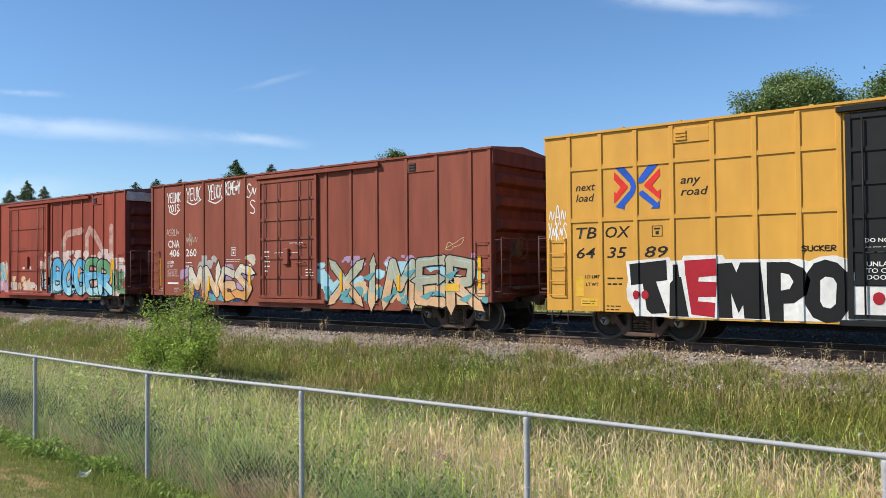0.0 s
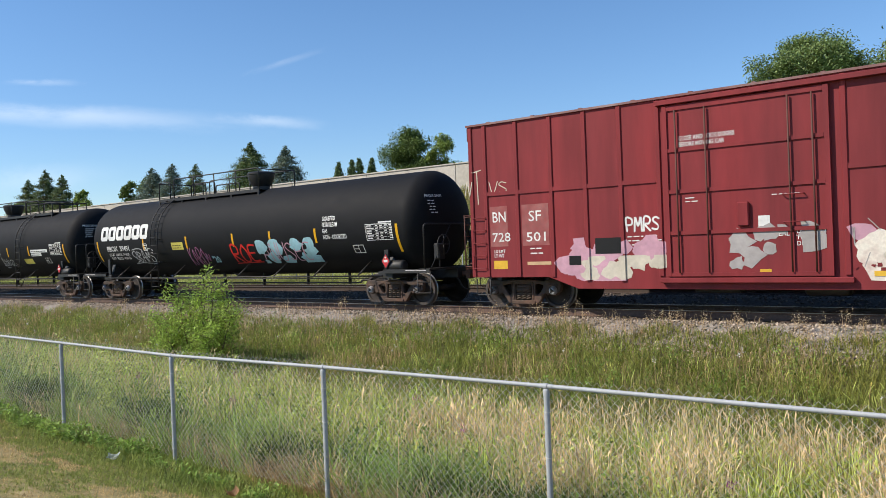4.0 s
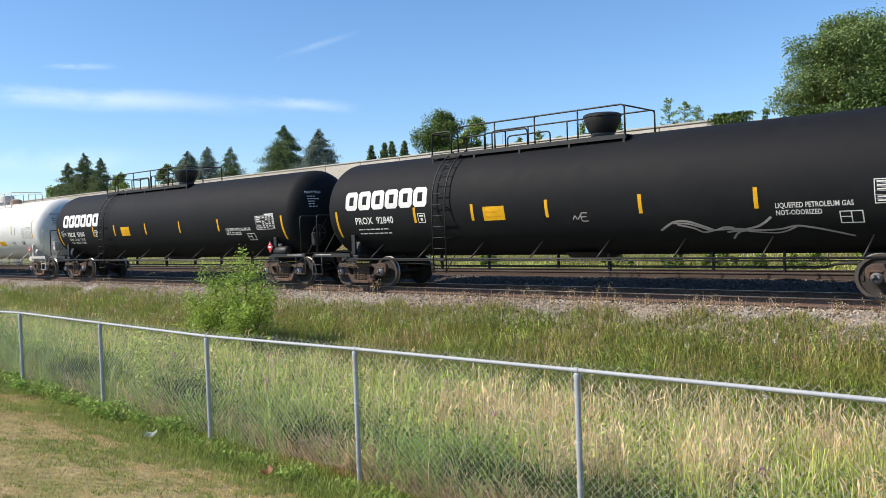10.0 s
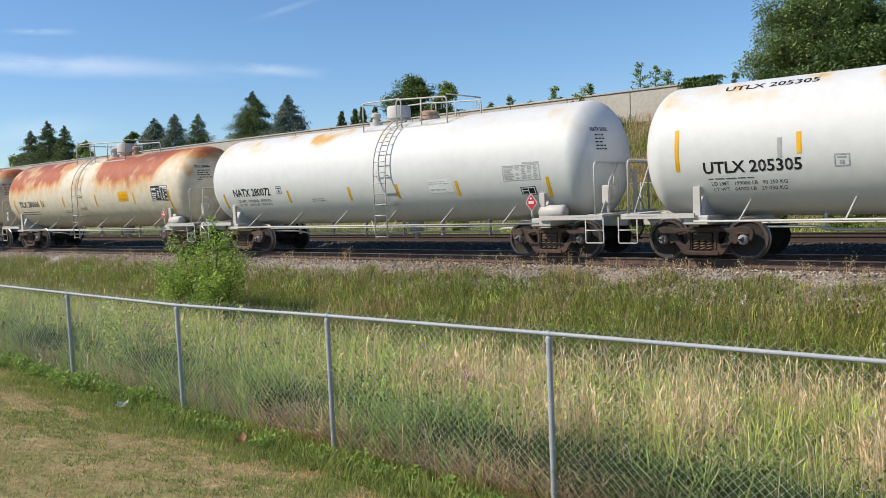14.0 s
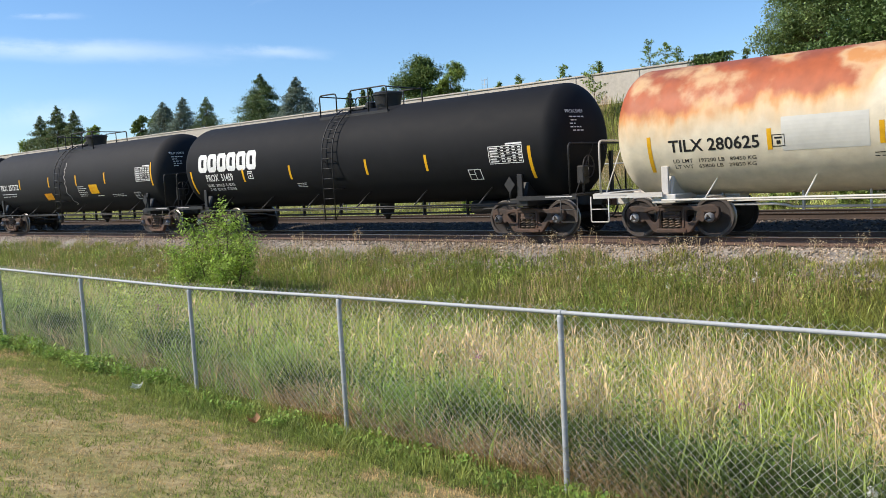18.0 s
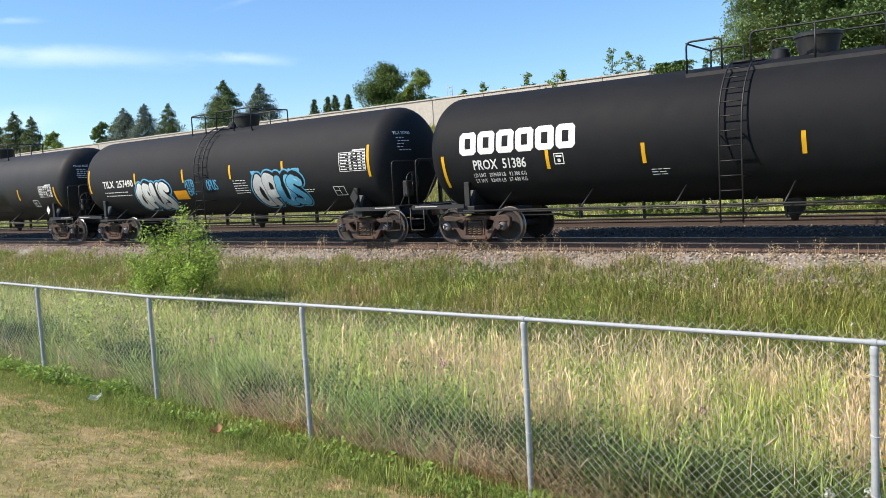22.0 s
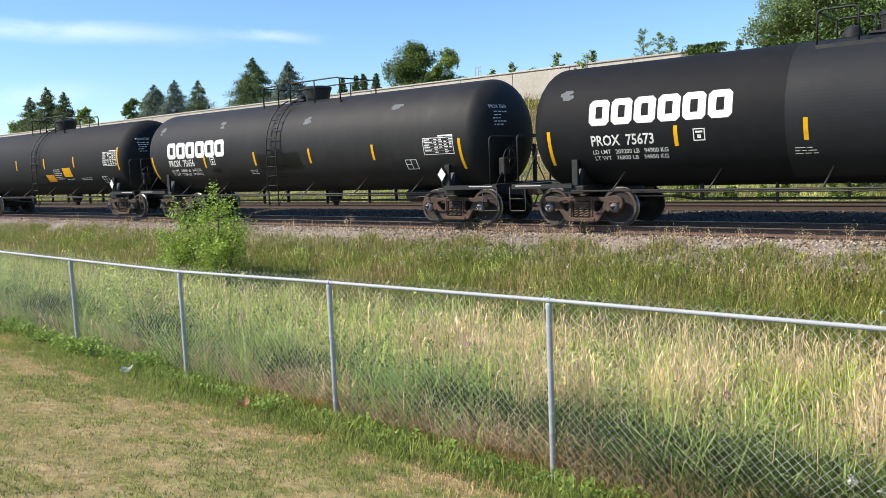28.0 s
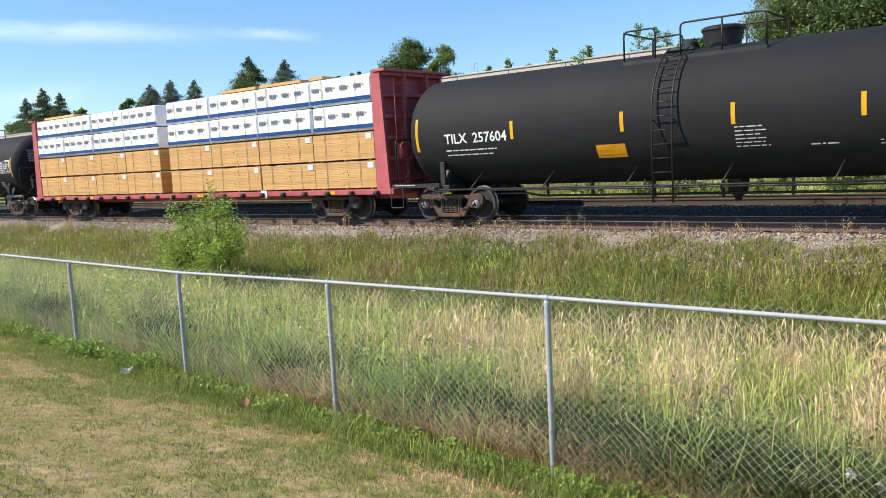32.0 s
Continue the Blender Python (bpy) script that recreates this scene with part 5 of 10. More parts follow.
def curved_patch(bm, x0, x1, a0, a1, lift=0.005, index=0, slant=0.0):
    """A thin painted or stuck patch that follows the shell."""
    n = max(1, int(abs(a1 - a0) / 0.09) + 1)
    rows = []
    for k in range(n + 1):
        a = a0 + (a1 - a0) * k / n
        d = slant * (a - a0)
        rows.append([bm.verts.new(on_tank(x0 + d, a, lift)), bm.verts.new(on_tank(x1 + d, a, lift))])
    for p, q in zip(rows, rows[1:]):
        f = bm.faces.new((p[0], p[1], q[1], q[0]))
        f.material_index = index
        f.smooth = True
    return bm


def tank_shell(half, paint_):
    """A welded cylinder with elliptical heads, of the plate's own curve."""
    bm = bmesh.new()
    prof = [(0, -half)] + [(R * math.sin(a), -half + 0.72 * (1 - math.cos(a))) for a in np.linspace(0.12, math.pi / 2, 13)]
    body = [(r, x) for r, x in prof] + [(r, -x) for r, x in prof[::-1]]
    revolve(bm, body, "x", 80, 0, (0, 0, AXIS))
    bmesh.ops.recalc_face_normals(bm, faces=bm.faces)
    me = mesh_of(bm, "tank_shell", paint_, 180)
    return me


RUNGS = {}


def rung_mesh(width, steel):
    """One round ladder bar, shared by all ladders of its width and paint."""
    key = (width, steel.name)
    if key not in RUNGS:
        bm = bmesh.new()
        tube(bm, [(-width / 2, 0, 0), (width / 2, 0, 0)], 0.013, 6)
        RUNGS[key] = mesh_of(bm, "rung", steel)
    return RUNGS[key]


def tank_ladder(car, x, steel, low=0.42, width=0.40):
    bm, rungs = bmesh.new(), []
    path = [(-1.62, low), (-1.62, AXIS - 0.1)] + [(-(R + 0.12) * math.cos(t), AXIS + (R + 0.12) * math.sin(t)) for t in np.linspace(0.06, 1.2, 10)]
    for s in (-width / 2, width / 2):
        tube(bm, [(x + s, y, z) for y, z in path], 0.019, 7)
    length = 0
    pts = [Vector((0, y, z)) for y, z in path]
    want = 0.06
    for a, b in zip(pts, pts[1:]):
        seg = (b - a).length
        while want <= length + seg:
            p = a + (b - a) * ((want - length) / seg)
            rungs.append(pose(x, p.y, p.z))
            want += 0.305
        length += seg
    for z in (1.45, 2.3):
        for s in (-width / 2, width / 2):
            tube(bm, [(x + s, -1.62, z), (x + s, -math.sqrt(max(0.1, R * R - (z - AXIS) ** 2)), z)], 0.014, 6)
    for s in (-0.22, 0.22):
        tube(bm, [(x + s * 0.9, -1.60, low + 0.02), (x + s * 2.2, -1.5, 1.02)], 0.015, 6)
    ladder = part("ladder", bm, steel, car, "welded bar ladder")
    for m in rungs:
        part("rung", rung_mesh(width, steel), None, ladder, m=m)
    return ladder


def end_rigging(car, xt, half, s, steel, brake, reservoir=True):
    """One end: stub sill, saddle, platform, hand loop, steps, brake gear. xt: the bogie's middle; s: +1 front."""
    bm = bmesh.new()
    x0, x1 = xt - s * 1.3, xt + s * 1.75
    box(bm, min(x0, x1), max(x0, x1), -0.28, 0.28, 0.74, 1.06, 0.02)
    box(bm, xt - 0.28, xt + 0.28, -1.42, 1.42, 0.80, 1.00, 0.02)
    part("stub_sill", bm, steel, car)
    bm = bmesh.new()
    sad = [(-1.25, 0.98), (1.25, 0.98), (1.10, 1.42), (0.8, 1.18), (0.3, 0.98), (-0.3, 0.98), (-0.8, 1.18), (-1.10, 1.42)]
    a = [bm.verts.new((xt - 0.13, y, z)) for y, z in sad]
    b = [bm.verts.new((xt + 0.13, y, z)) for y, z in sad]
    bm.faces.new(a), bm.faces.new(b[::-1])
    for k in range(8):
        bm.faces.new((a[k], b[k], b[(k + 1) % 8], a[(k + 1) % 8]))
    for y in (-1.30, 1.30):
        box(bm, xt - 0.08, xt + 0.08, y - 0.04, y + 0.04, 1.0, 1.62, 0.01)
    bmesh.ops.recalc_face_normals(bm, faces=bm.faces)
    part("saddle", bm, steel, car)
    xe = xt + s * 1.53
    bm = bmesh.new()
    p0, p1 = xt + s * 1.30, xt + s * 1.72
    box(bm, min(p0, p1), max(p0, p1), -1.46, 1.46, 1.02, 1.07)
    box(bm, min(xt, p1), max(xt, p1), -1.50, -1.44, 0.95, 1.06)
    box(bm, min(xt, p1), max(xt, p1), 1.44, 1.50, 0.95, 1.06)
    part("end_platform", bm, steel, car)
    bm = bmesh.new()
    tube(bm, arc([(xe, -1.47, 1.05), (xe, -1.47, 2.30), (xe, 1.47, 2.30), (xe, 1.47, 1.05)], 0.14), 0.023, 7)
    part("end_handrail", bm, steel, car, "bent pipe handrail across the end")
    for y0, y1 in ((-1.20, -0.25), (1.20, 0.25)):
        bm = bmesh.new()
        tube(bm, [(xe, y0, 1.06), (xe, y1, 2.29)], 0.015, 6)
        part("handrail_brace", bm, steel, car)
    bm = bmesh.new()
    box(bm, xe - 0.04, xe + 0.04, 0.62, 0.72, 1.06, 2.10)
    part("end_post", bm, steel, car)
    bm = bmesh.new()
    x2 = xt + s * 0.85
    box(bm, min(x2, p1 - s * 0.12), max(x2, p1 - s * 0.12), -1.506, -1.501, 1.01, 1.035)
    part("safety_stripe", bm, DULL_WHITE, car, "worn white and red safety line")
    for y in (-1.48, 1.48):
        bm = bmesh.new()
        tube(bm, arc([(xe - 0.26, y, 1.0), (xe - 0.26, y, 0.40), (xe + 0.2, y, 0.40), (xe + 0.2, y, 1.0)], 0.04, 3), 0.015, 6)
        step = part("sill_step", bm, steel, car)
        bm = bmesh.new()
        tube(bm, [(xe - 0.26, y, 0.70), (xe + 0.2, y, 0.70)], 0.014, 6)
        part("rung", bm, steel, step)
    if brake:
        bm = bmesh.new()
        box(bm, xe - 0.10, xe + 0.10, -0.95, -0.65, 1.30, 1.75, 0.03)
        tube(bm, [(xe, -0.8, 1.05), (xe, -0.8, 1.4)], 0.03, 8)
        ring = [(xe + s * 0.16, -0.8 + 0.27 * math.cos(a), 1.72 + 0.27 * math.sin(a)) for a in np.linspace(0, 2 * math.pi, 21)]
        tube(bm, ring, 0.016, 6, caps=False)
        for a in range(4):
            tube(bm, [(xe + s * 0.16, -0.8, 1.72), (xe + s * 0.16, -0.8 + 0.27 * math.cos(a * 1.57), 1.72 + 0.27 * math.sin(a * 1.57))], 0.012, 5)
        part("brake_wheel", bm, steel, car, "hand-brake wheel and gear box")
    if brake and reservoir:
        bm = bmesh.new()
        revolve(bm, [(0, -0.36), (0.12, -0.36), (0.17, -0.30), (0.17, 0.30), (0.12, 0.36), (0, 0.36)], "x", 16, 0, (xt + s * 0.25, -1.22, 1.15))
        part("air_reservoir", bm, steel, car)
    coupler(car, xt + s * 1.45, s, steel)


def side_rails(car, xa, xb, steel, struts=6, reservoir=False, sump=False):
    """A grab pipe at sill height down both sides, stayed to the tank; brake pipe and hangers beneath it."""
    for s in (-1, 1):
        bm = bmesh.new()
        tube(bm, [(xa, s * 1.53, 0.88), (xb, s * 1.53, 0.88)], 0.024, 7)
        rail = part("side_handrail", bm, steel, car, "long pipe handrail at sill height")
        for k in range(struts):
            x = xa + (xb - xa) * (k + 0.5) / struts
            z = AXIS - math.sqrt(R * R - 1.0)
            bm = bmesh.new()
            tube(bm, [(x - 0.05, s * 1.53, 0.88), (x + 0.05, s * 0.99, z + 0.03)], 0.020, 6)
            part("strut", bm, steel, rail)
    bm = bmesh.new()
    tube(bm, arc([(xa, -0.5, 0.70), (xa + 2.2, -0.5, 0.70), (xa + 2.5, -0.35, 0.62), (xb - 2.0, -0.35, 0.62), (xb - 1.7, -0.6, 0.72), (xb, -0.6, 0.72)], 0.15), 0.030, 7)
    pipe = part("brake_pipe", bm, steel, car)
    rng = random.Random(int(xb * 100))
    n = 8
    for k in range(n):
        x = xa + 0.9 + (xb - xa - 1.8) * (k + rng.uniform(-0.2, 0.2)) / (n - 1)
        bm = bmesh.new()
        w = rng.choice((0.015, 0.02, 0.03))
        box(bm, x - w, x + w, -0.40, -0.30, rng.uniform(0.50, 0.60), 1.02)
        part("pipe_hanger", bm, steel, pipe)
    bm = bmesh.new()
    tube(bm, [(xa + 1.0, -0.75, 0.80), (xb - 1.0, -0.75, 0.78)], 0.018, 6)
    part("brake_rod", bm, steel, car)
    bm = bmesh.new()
    x = (xa + xb) / 2
    if sump:
        revolve(bm, [(0.0, 0.80), (0.42, 0.80), (0.62, 0.86), (0.80, 1.0)], "z", 18, 0, (x, 0, 0))
        part("sump", bm, steel, car, "shallow sump under the tank")
        return
    revolve(bm, [(0.0, 0.42), (0.07, 0.42), (0.09, 0.52), (0.20, 0.62), (0.24, 0.80), (0.24, 1.0)], "z", 14, 0, (x + 0.9, 0, 0))
    part("outlet_valve", bm, steel, car, "bottom outlet valve")
    if not reservoir:
        return
    bm = bmesh.new()
    revolve(bm, [(0, -0.5), (0.15, -0.5), (0.2, -0.42), (0.2, 0.42), (0.15, 0.5), (0, 0.5)], "x", 14, 0, (xb - 1.75, -0.35, 0.76))
    part("air_reservoir", bm, steel, car)


def valve_dome(car, x, r, h, steel, z=None, label="round valve housing"):
    z = z or AXIS + R
    bm = bmesh.new()
    revolve(bm, [(r + 0.08, z - 0.10), (r + 0.08, z + 0.10), (r, z + 0.10), (r, z + h - 0.14), (r + 0.05, z + h - 0.14), (r + 0.05, z + h - 0.05), (r * 0.9, z + h), (0, z + h + 0.02)], "z", 26, 0, (x, 0, 0))
    return part("valve_dome", bm, steel, car, label, smooth=40)


def stripes(car, spots, material_=None):
    """Reflector strips: (x, low, high) along the curve."""
    for x, a0, a1 in spots:
        bm = bmesh.new()
        curved_patch(bm, x - 0.045, x + 0.045, a0, a1)
        part("reflector_strip", bm, material_ or YELLOW, car)


CARS = []  # (car, where its middle stands at the start)
# number: spacing of bogies, middle at the start
TANKS = {
    4: (15.1, -69.38, "long"), 5: (15.35, -88.52, "long"), 6: (15.19, -107.69, "long"), 7: (15.42, -126.89, "long"),
    8: (15.54, -146.26, "long"), 9: (12.16, -164.01, "old"), 10: (12.31, -180.15, "old"), 11: (12.22, -196.30, "old"),
    12: (12.22, -212.43, "old"), 13: (13.61, -229.23, "short"), 14: (13.27, -246.58, "short"), 15: (13.52, -263.88, "short"),
    16: (13.24, -281.16, "short"), 17: (13.60, -298.48, "short"), 18: (13.22, -315.80, "short"), 19: (13.52, -333.07, "short"),
    20: (13.33, -350.41, "short"), 21: (13.23, -367.59, "short"), 22: (13.18, -384.70, "short"), 24: (13.2, -424.3, "short"),
}


def corrugated_end(car, x, s, material_, wide, z0, z1):
    """A pressed steel end: flat corner posts, and deep level corrugations between."""
    bm = bmesh.new()
    n = 6
    pitch = (z1 - z0 - 0.40) / n
    prof = [(-0.10, z0)]
    for k in range(n):
        zb = z0 + k * pitch
        prof += [(-0.10, zb + pitch * 0.10), (0.09, zb + pitch * 0.24), (0.10, zb + pitch * 0.30), (0.10, zb + pitch * 0.58), (0.04, zb + pitch * 0.66), (-0.10, zb + pitch * 0.70)]
    prof += [(-0.10, z1 - 0.38), (0.0, z1 - 0.36), (0.0, z1)]
    rows = [[bm.verts.new((x + s * d, y, z)) for y in (-wide + 0.16, -wide + 0.26, wide - 0.26, wide - 0.16)] for d, z in prof]
    for i, (d, z) in enumerate(prof):
        rows[i][0].co.x = rows[i][3].co.x = x - s * 0.10
    for a, b in zip(rows, rows[1:]):
        for k in range(3):
            bm.faces.new((a[k], a[k + 1], b[k + 1], b[k]))
    bmesh.ops.recalc_face_normals(bm, faces=bm.faces)
    part("corrugated_end", bm, material_, car)
    bm = bmesh.new()
    for y in (-1, 1):
        y0, y1 = y * (wide - 0.006), y * (wide - 0.17)
        box(bm, min(x, x - s * 0.13), max(x, x - s * 0.13), min(y0, y1), max(y0, y1), z0 + 0.006, z1 - 0.008)
    box(bm, x - 0.03, x + 0.03, -wide + 0.010, wide - 0.010, z1 - 0.36, z1 - 0.012)
    part("end_post", bm, material_, car)


def corner_ladder(car, x, y, material_, z0, z1, width=0.42, n=5):
    s = -1 if y < 0 else 1
    steps = []
    for k in range(n):
        z = z0 + (z1 - z0) * k / (n - 1)
        bm = bmesh.new()
        steps.append(bm)
        tube(bm, arc([(x - width / 2, y, z), (x - width / 2, y + s * 0.07, z), (x + width / 2, y + s * 0.07, z), (x + width / 2, y, z)], 0.03, 3), 0.011, 5)
    bm = bmesh.new()
    tube(bm, [(x - width / 2, y + s * 0.03, z0 - 0.02), (x - width / 2, y + s * 0.03, z1 + 0.05)], 0.014, 5)
    tube(bm, [(x + width / 2, y + s * 0.03, z0 - 0.02), (x + width / 2, y + s * 0.03, z1 + 0.05)], 0.014, 5)
    ladder = part("corner_ladder", bm, material_, car)
    for step in steps:
        part("rung", step, material_, ladder)


def underframe(car, half, spacing, number, steel):
    bm = bmesh.new()
    box(bm, -half, half, -0.35, 0.35, 0.62, 0.95)
    for x in np.arange(-half + 0.8, half - 0.5, 1.7):
        box(bm, x - 0.06, x + 0.06, -1.4, 1.4, 0.74, 0.95)
    box(bm, -1.6, -0.6, -0.9, -0.4, 0.42, 0.70, 0.03)
    revolve(bm, [(0, 0.2), (0.16, 0.2), (0.2, 0.26), (0.2, 1.0), (0.16, 1.06), (0, 1.06)], "x", 14, 0, (0.5, -0.75, 0.56))
    part("underframe", bm, steel, car)
    for s in (1, -1):
        bogie(car, s * spacing / 2, number)
        coupler(car, s * (half - 0.05), s, steel)
        for y in (-1.45, 1.45):
            bm = bmesh.new()
            tube(bm, arc([(s * (half - 0.12), y, 0.78), (s * (half - 0.12), y, 0.37), (s * (half - 0.55), y, 0.37), (s * (half - 0.55), y, 0.78)], 0.04, 3), 0.015, 6)
            part("sill_step", bm, steel, car)


def box_car(number, label, centre, length, spacing, body, posts, door, roof, sill=0.70, eave=4.72, end_paint=None, belts=(), rods=True, fishbelly=True, header=None):
    """posts: places of the side posts; door: (from, to, paint, ribs across); belts: heights of level ribs."""
    car = thing("box_car", label, "boxcar", pose(centre, TRACK_Y, 0), group="freight train")
    half = length / 2
    bm = bmesh.new()
    w = HALF - 0.06
    low = sill - 0.16 if fishbelly else sill
    outline = [(-half, sill + 0.12), (-half + 2.3, sill + 0.12), (-half + 3.1, low), (half - 3.1, low), (half - 2.3, sill + 0.12), (half, sill + 0.12), (half, eave), (-half, eave)]
    plate(bm, outline, -w, -w + 0.05)
    plate(bm, outline, w - 0.05, w)
    box(bm, -half, half, -w + 0.05, w - 0.05, 0.95, 1.02)
    bmesh.ops.recalc_face_normals(bm, faces=bm.faces)
    part("side_sheet", bm, body, car)
    bm = bmesh.new()
    rows = [[bm.verts.new((x, y, z)) for y, z in ((-w - 0.05, eave + 0.0), (-w - 0.05, eave + 0.05), (0, eave + 0.20), (w + 0.05, eave + 0.05), (w + 0.05, eave))] for x in (-half - 0.03, half + 0.03)]
    for k in range(4):
        bm.faces.new((rows[0][k], rows[0][k + 1], rows[1][k + 1], rows[1][k]))
    bm.faces.new(rows[0]), bm.faces.new(rows[1]), bm.faces.new((rows[0][0], rows[0][4], rows[1][4], rows[1][0]))
    bmesh.ops.recalc_face_normals(bm, faces=bm.faces)
    n = int(length / 1.25)
    for k in range(n):
        x = -half + length * (k + 0.5) / n
        box(bm, x - 0.04, x + 0.04, -w - 0.03, w + 0.03, eave + 0.045, eave + 0.075)
    part("roof", bm, roof, car, "ribbed steel roof")
    # posts and level ribs
    for s in (-1, 1):
        me = None
        for x in posts:
            if me is None:
                bm = bmesh.new()
                box(bm, -0.055, 0.055, -0.035, 0.03, sill + 0.12, eave - 0.02, 0.012)
                me = mesh_of(bm, "side_post", body)
            part("side_post", me, None, car, m=pose(x, s * (w + 0.0), 0, 0, 0, 0 if s < 0 else 180))
    for s in (-1, 1):
        for x0, x1, z in belts:
            bm = bmesh.new()
            box(bm, x0, x1, min(s * w, s * (w + 0.03)), max(s * w, s * (w + 0.03)), z - 0.05, z + 0.05)
            part("level_rib", bm, body, car)
    d0, d1, dpaint, ribs = door
    for s in (-1, 1):
        y0, y1 = s * (w + 0.012), s * (w + 0.06)
        bm = bmesh.new()
        box(bm, d0, d1, min(y0, y1), max(y0, y1), sill + 0.10, eave - 0.18, 0.012)
        dr = part("door", bm, dpaint, car, "ribbed sliding door")
        for k in range(ribs + 1):
            z = sill + 0.16 + (eave - sill - 0.42) * k / ribs
            bm = bmesh.new()
            box(bm, d0 + 0.105, d1 - 0.105, min(y1 - s * 0.004, y1 + s * 0.03), max(y1 - s * 0.004, y1 + s * 0.03), z - 0.04, z + 0.04)
            part("rib", bm, dpaint, dr)
        for x in (d0 + 0.05, d1 - 0.05):
            bm = bmesh.new()
            box(bm, x - 0.05, x + 0.05, min(y1 - s * 0.004, y1 + s * 0.036), max(y1 - s * 0.004, y1 + s * 0.036), sill + 0.12, eave - 0.2)
            part("door_edge", bm, dpaint, dr)
        if rods:
            for x in (d0 + 0.30, d0 + 0.95, d1 - 0.75, d1 - 0.30):
                bm = bmesh.new()
                tube(bm, [(x, y1 + s * 0.06, sill + 0.2), (x, y1 + s * 0.06, eave - 0.3)], 0.020, 6)
                part("lock_rod", bm, ROD if dpaint is not DOOR_BLACK else dpaint, dr)
        for z in (1.9, 2.45):
            bm = bmesh.new()
            tube(bm, arc([(d1 - 0.9, y1, z), (d1 - 0.9, y1 + s * 0.08, z), (d1 - 0.5, y1 + s * 0.08, z), (d1 - 0.5, y1, z)], 0.03, 3), 0.012, 5)
            part("door_handle", bm, dpaint, dr)
        bm = bmesh.new()
        box(bm, (d0 + d1) / 2 - 0.12, (d0 + d1) / 2 + 0.12, min(y1, y1 + s * 0.09), max(y1, y1 + s * 0.09), 1.85, 2.35, 0.02)
        part("lock_box", bm, dpaint, dr)
        bm = bmesh.new()
        dl = d1 - d0
        box(bm, d0 - 0.15, min(half - 0.3, d1 + dl * 0.95), min(y0, y1 + s * 0.07), max(y0, y1 + s * 0.07), eave - 0.16, eave - 0.05, 0.01)
        part("door_track", bm, dpaint, car, "upper door track")
        bm = bmesh.new()
        box(bm, d0 - 0.15, d1 + 0.35, min(y0, y1 + s * 0.06), max(y0, y1 + s * 0.06), sill - 0.02, sill + 0.09, 0.01)
        part("door_track", bm, dpaint, car, "lower door track")
    for s in (-1, 1):
        corrugated_end(car, s * (half + 0.004), s, end_paint or body, w, sill + 0.12, eave)
        corner_ladder(car, s * (half - 0.30), -w - 0.0, body, 1.05, 2.35)
        corner_ladder(car, s * (half - 0.30), w, body, 1.05, 2.35)
    bm = bmesh.new()
    x = half + 0.30
    tube(bm, [(x, -0.55 + 0.28 * math.cos(a), 2.2 + 0.28 * math.sin(a)) for a in np.linspace(0, 2 * math.pi, 17)], 0.016, 5, caps=False)
    for a in range(4):
        tube(bm, [(x, -0.55, 2.2), (x, -0.55 + 0.28 * math.cos(a * 1.57), 2.2 + 0.28 * math.sin(a * 1.57))], 0.012, 5)
    box(bm, half + 0.02, half + 0.28, -0.68, -0.42, 2.0, 2.42, 0.03)
    box(bm, half + 0.02, half + 0.45, -0.9, 0.9, 1.18, 1.22)
    part("brake_wheel", bm, COUPLER_RUST, car, "rusty hand-brake wheel and chain box")
    for s in (-1, 1):
        xe = s * (half + 0.24)
        bm = bmesh.new()
        for y in (-1.42, -1.02, -0.15, 0.35, 1.02, 1.42):
            tube(bm, [(xe, y, 1.02), (xe, y, 2.46)], 0.017, 6)
        for y0, y1 in ((-1.42, -1.02), (1.02, 1.42)):
            for z in (1.30, 1.60, 1.90, 2.20):
                tube(bm, [(xe, y0, z), (xe, y1, z)], 0.013, 5)
        for z in (1.04, 2.44):
            tube(bm, [(xe, -1.42, z), (xe, 1.42, z)], 0.019, 6)
        for y in (-1.42, 1.42):
            for z in (1.1, 2.4):
                tube(bm, [(xe, y, z), (s * (half - 0.06), y, z)], 0.014, 5)
        box(bm, min(xe, xe + s * 0.22), max(xe, xe + s * 0.22), -0.95, 0.95, 1.15, 1.19)
        part("end_rail_frame", bm, ROD, car, "grimy end ladders, rails and crossing step")
    if header:
        h0, h1 = header
        for s in (-1, 1):
            y0, y1 = s * (w + 0.0), s * (w + 0.028)
            bm = bmesh.new()
            box(bm, h0 + 0.055, h1 - 0.055, min(y0, y1), max(y0, y1), eave - 0.42, eave - 0.10, 0.008)
            plate_ = part("header_plate", bm, body, car)
            bm = bmesh.new()
            for k in range(3):
                box(bm, h0 + 0.10, h0 + 0.34, min(y1, y1 + s * 0.03), max(y1, y1 + s * 0.03), eave - 0.36 + 0.075 * k, eave - 0.315 + 0.075 * k)
            part("vent", bm, body if body is ORANGE else STEEL_BLACK, plate_, "small louvred vent")
    underframe(car, half, spacing, number, STEEL_BLACK)
    return car


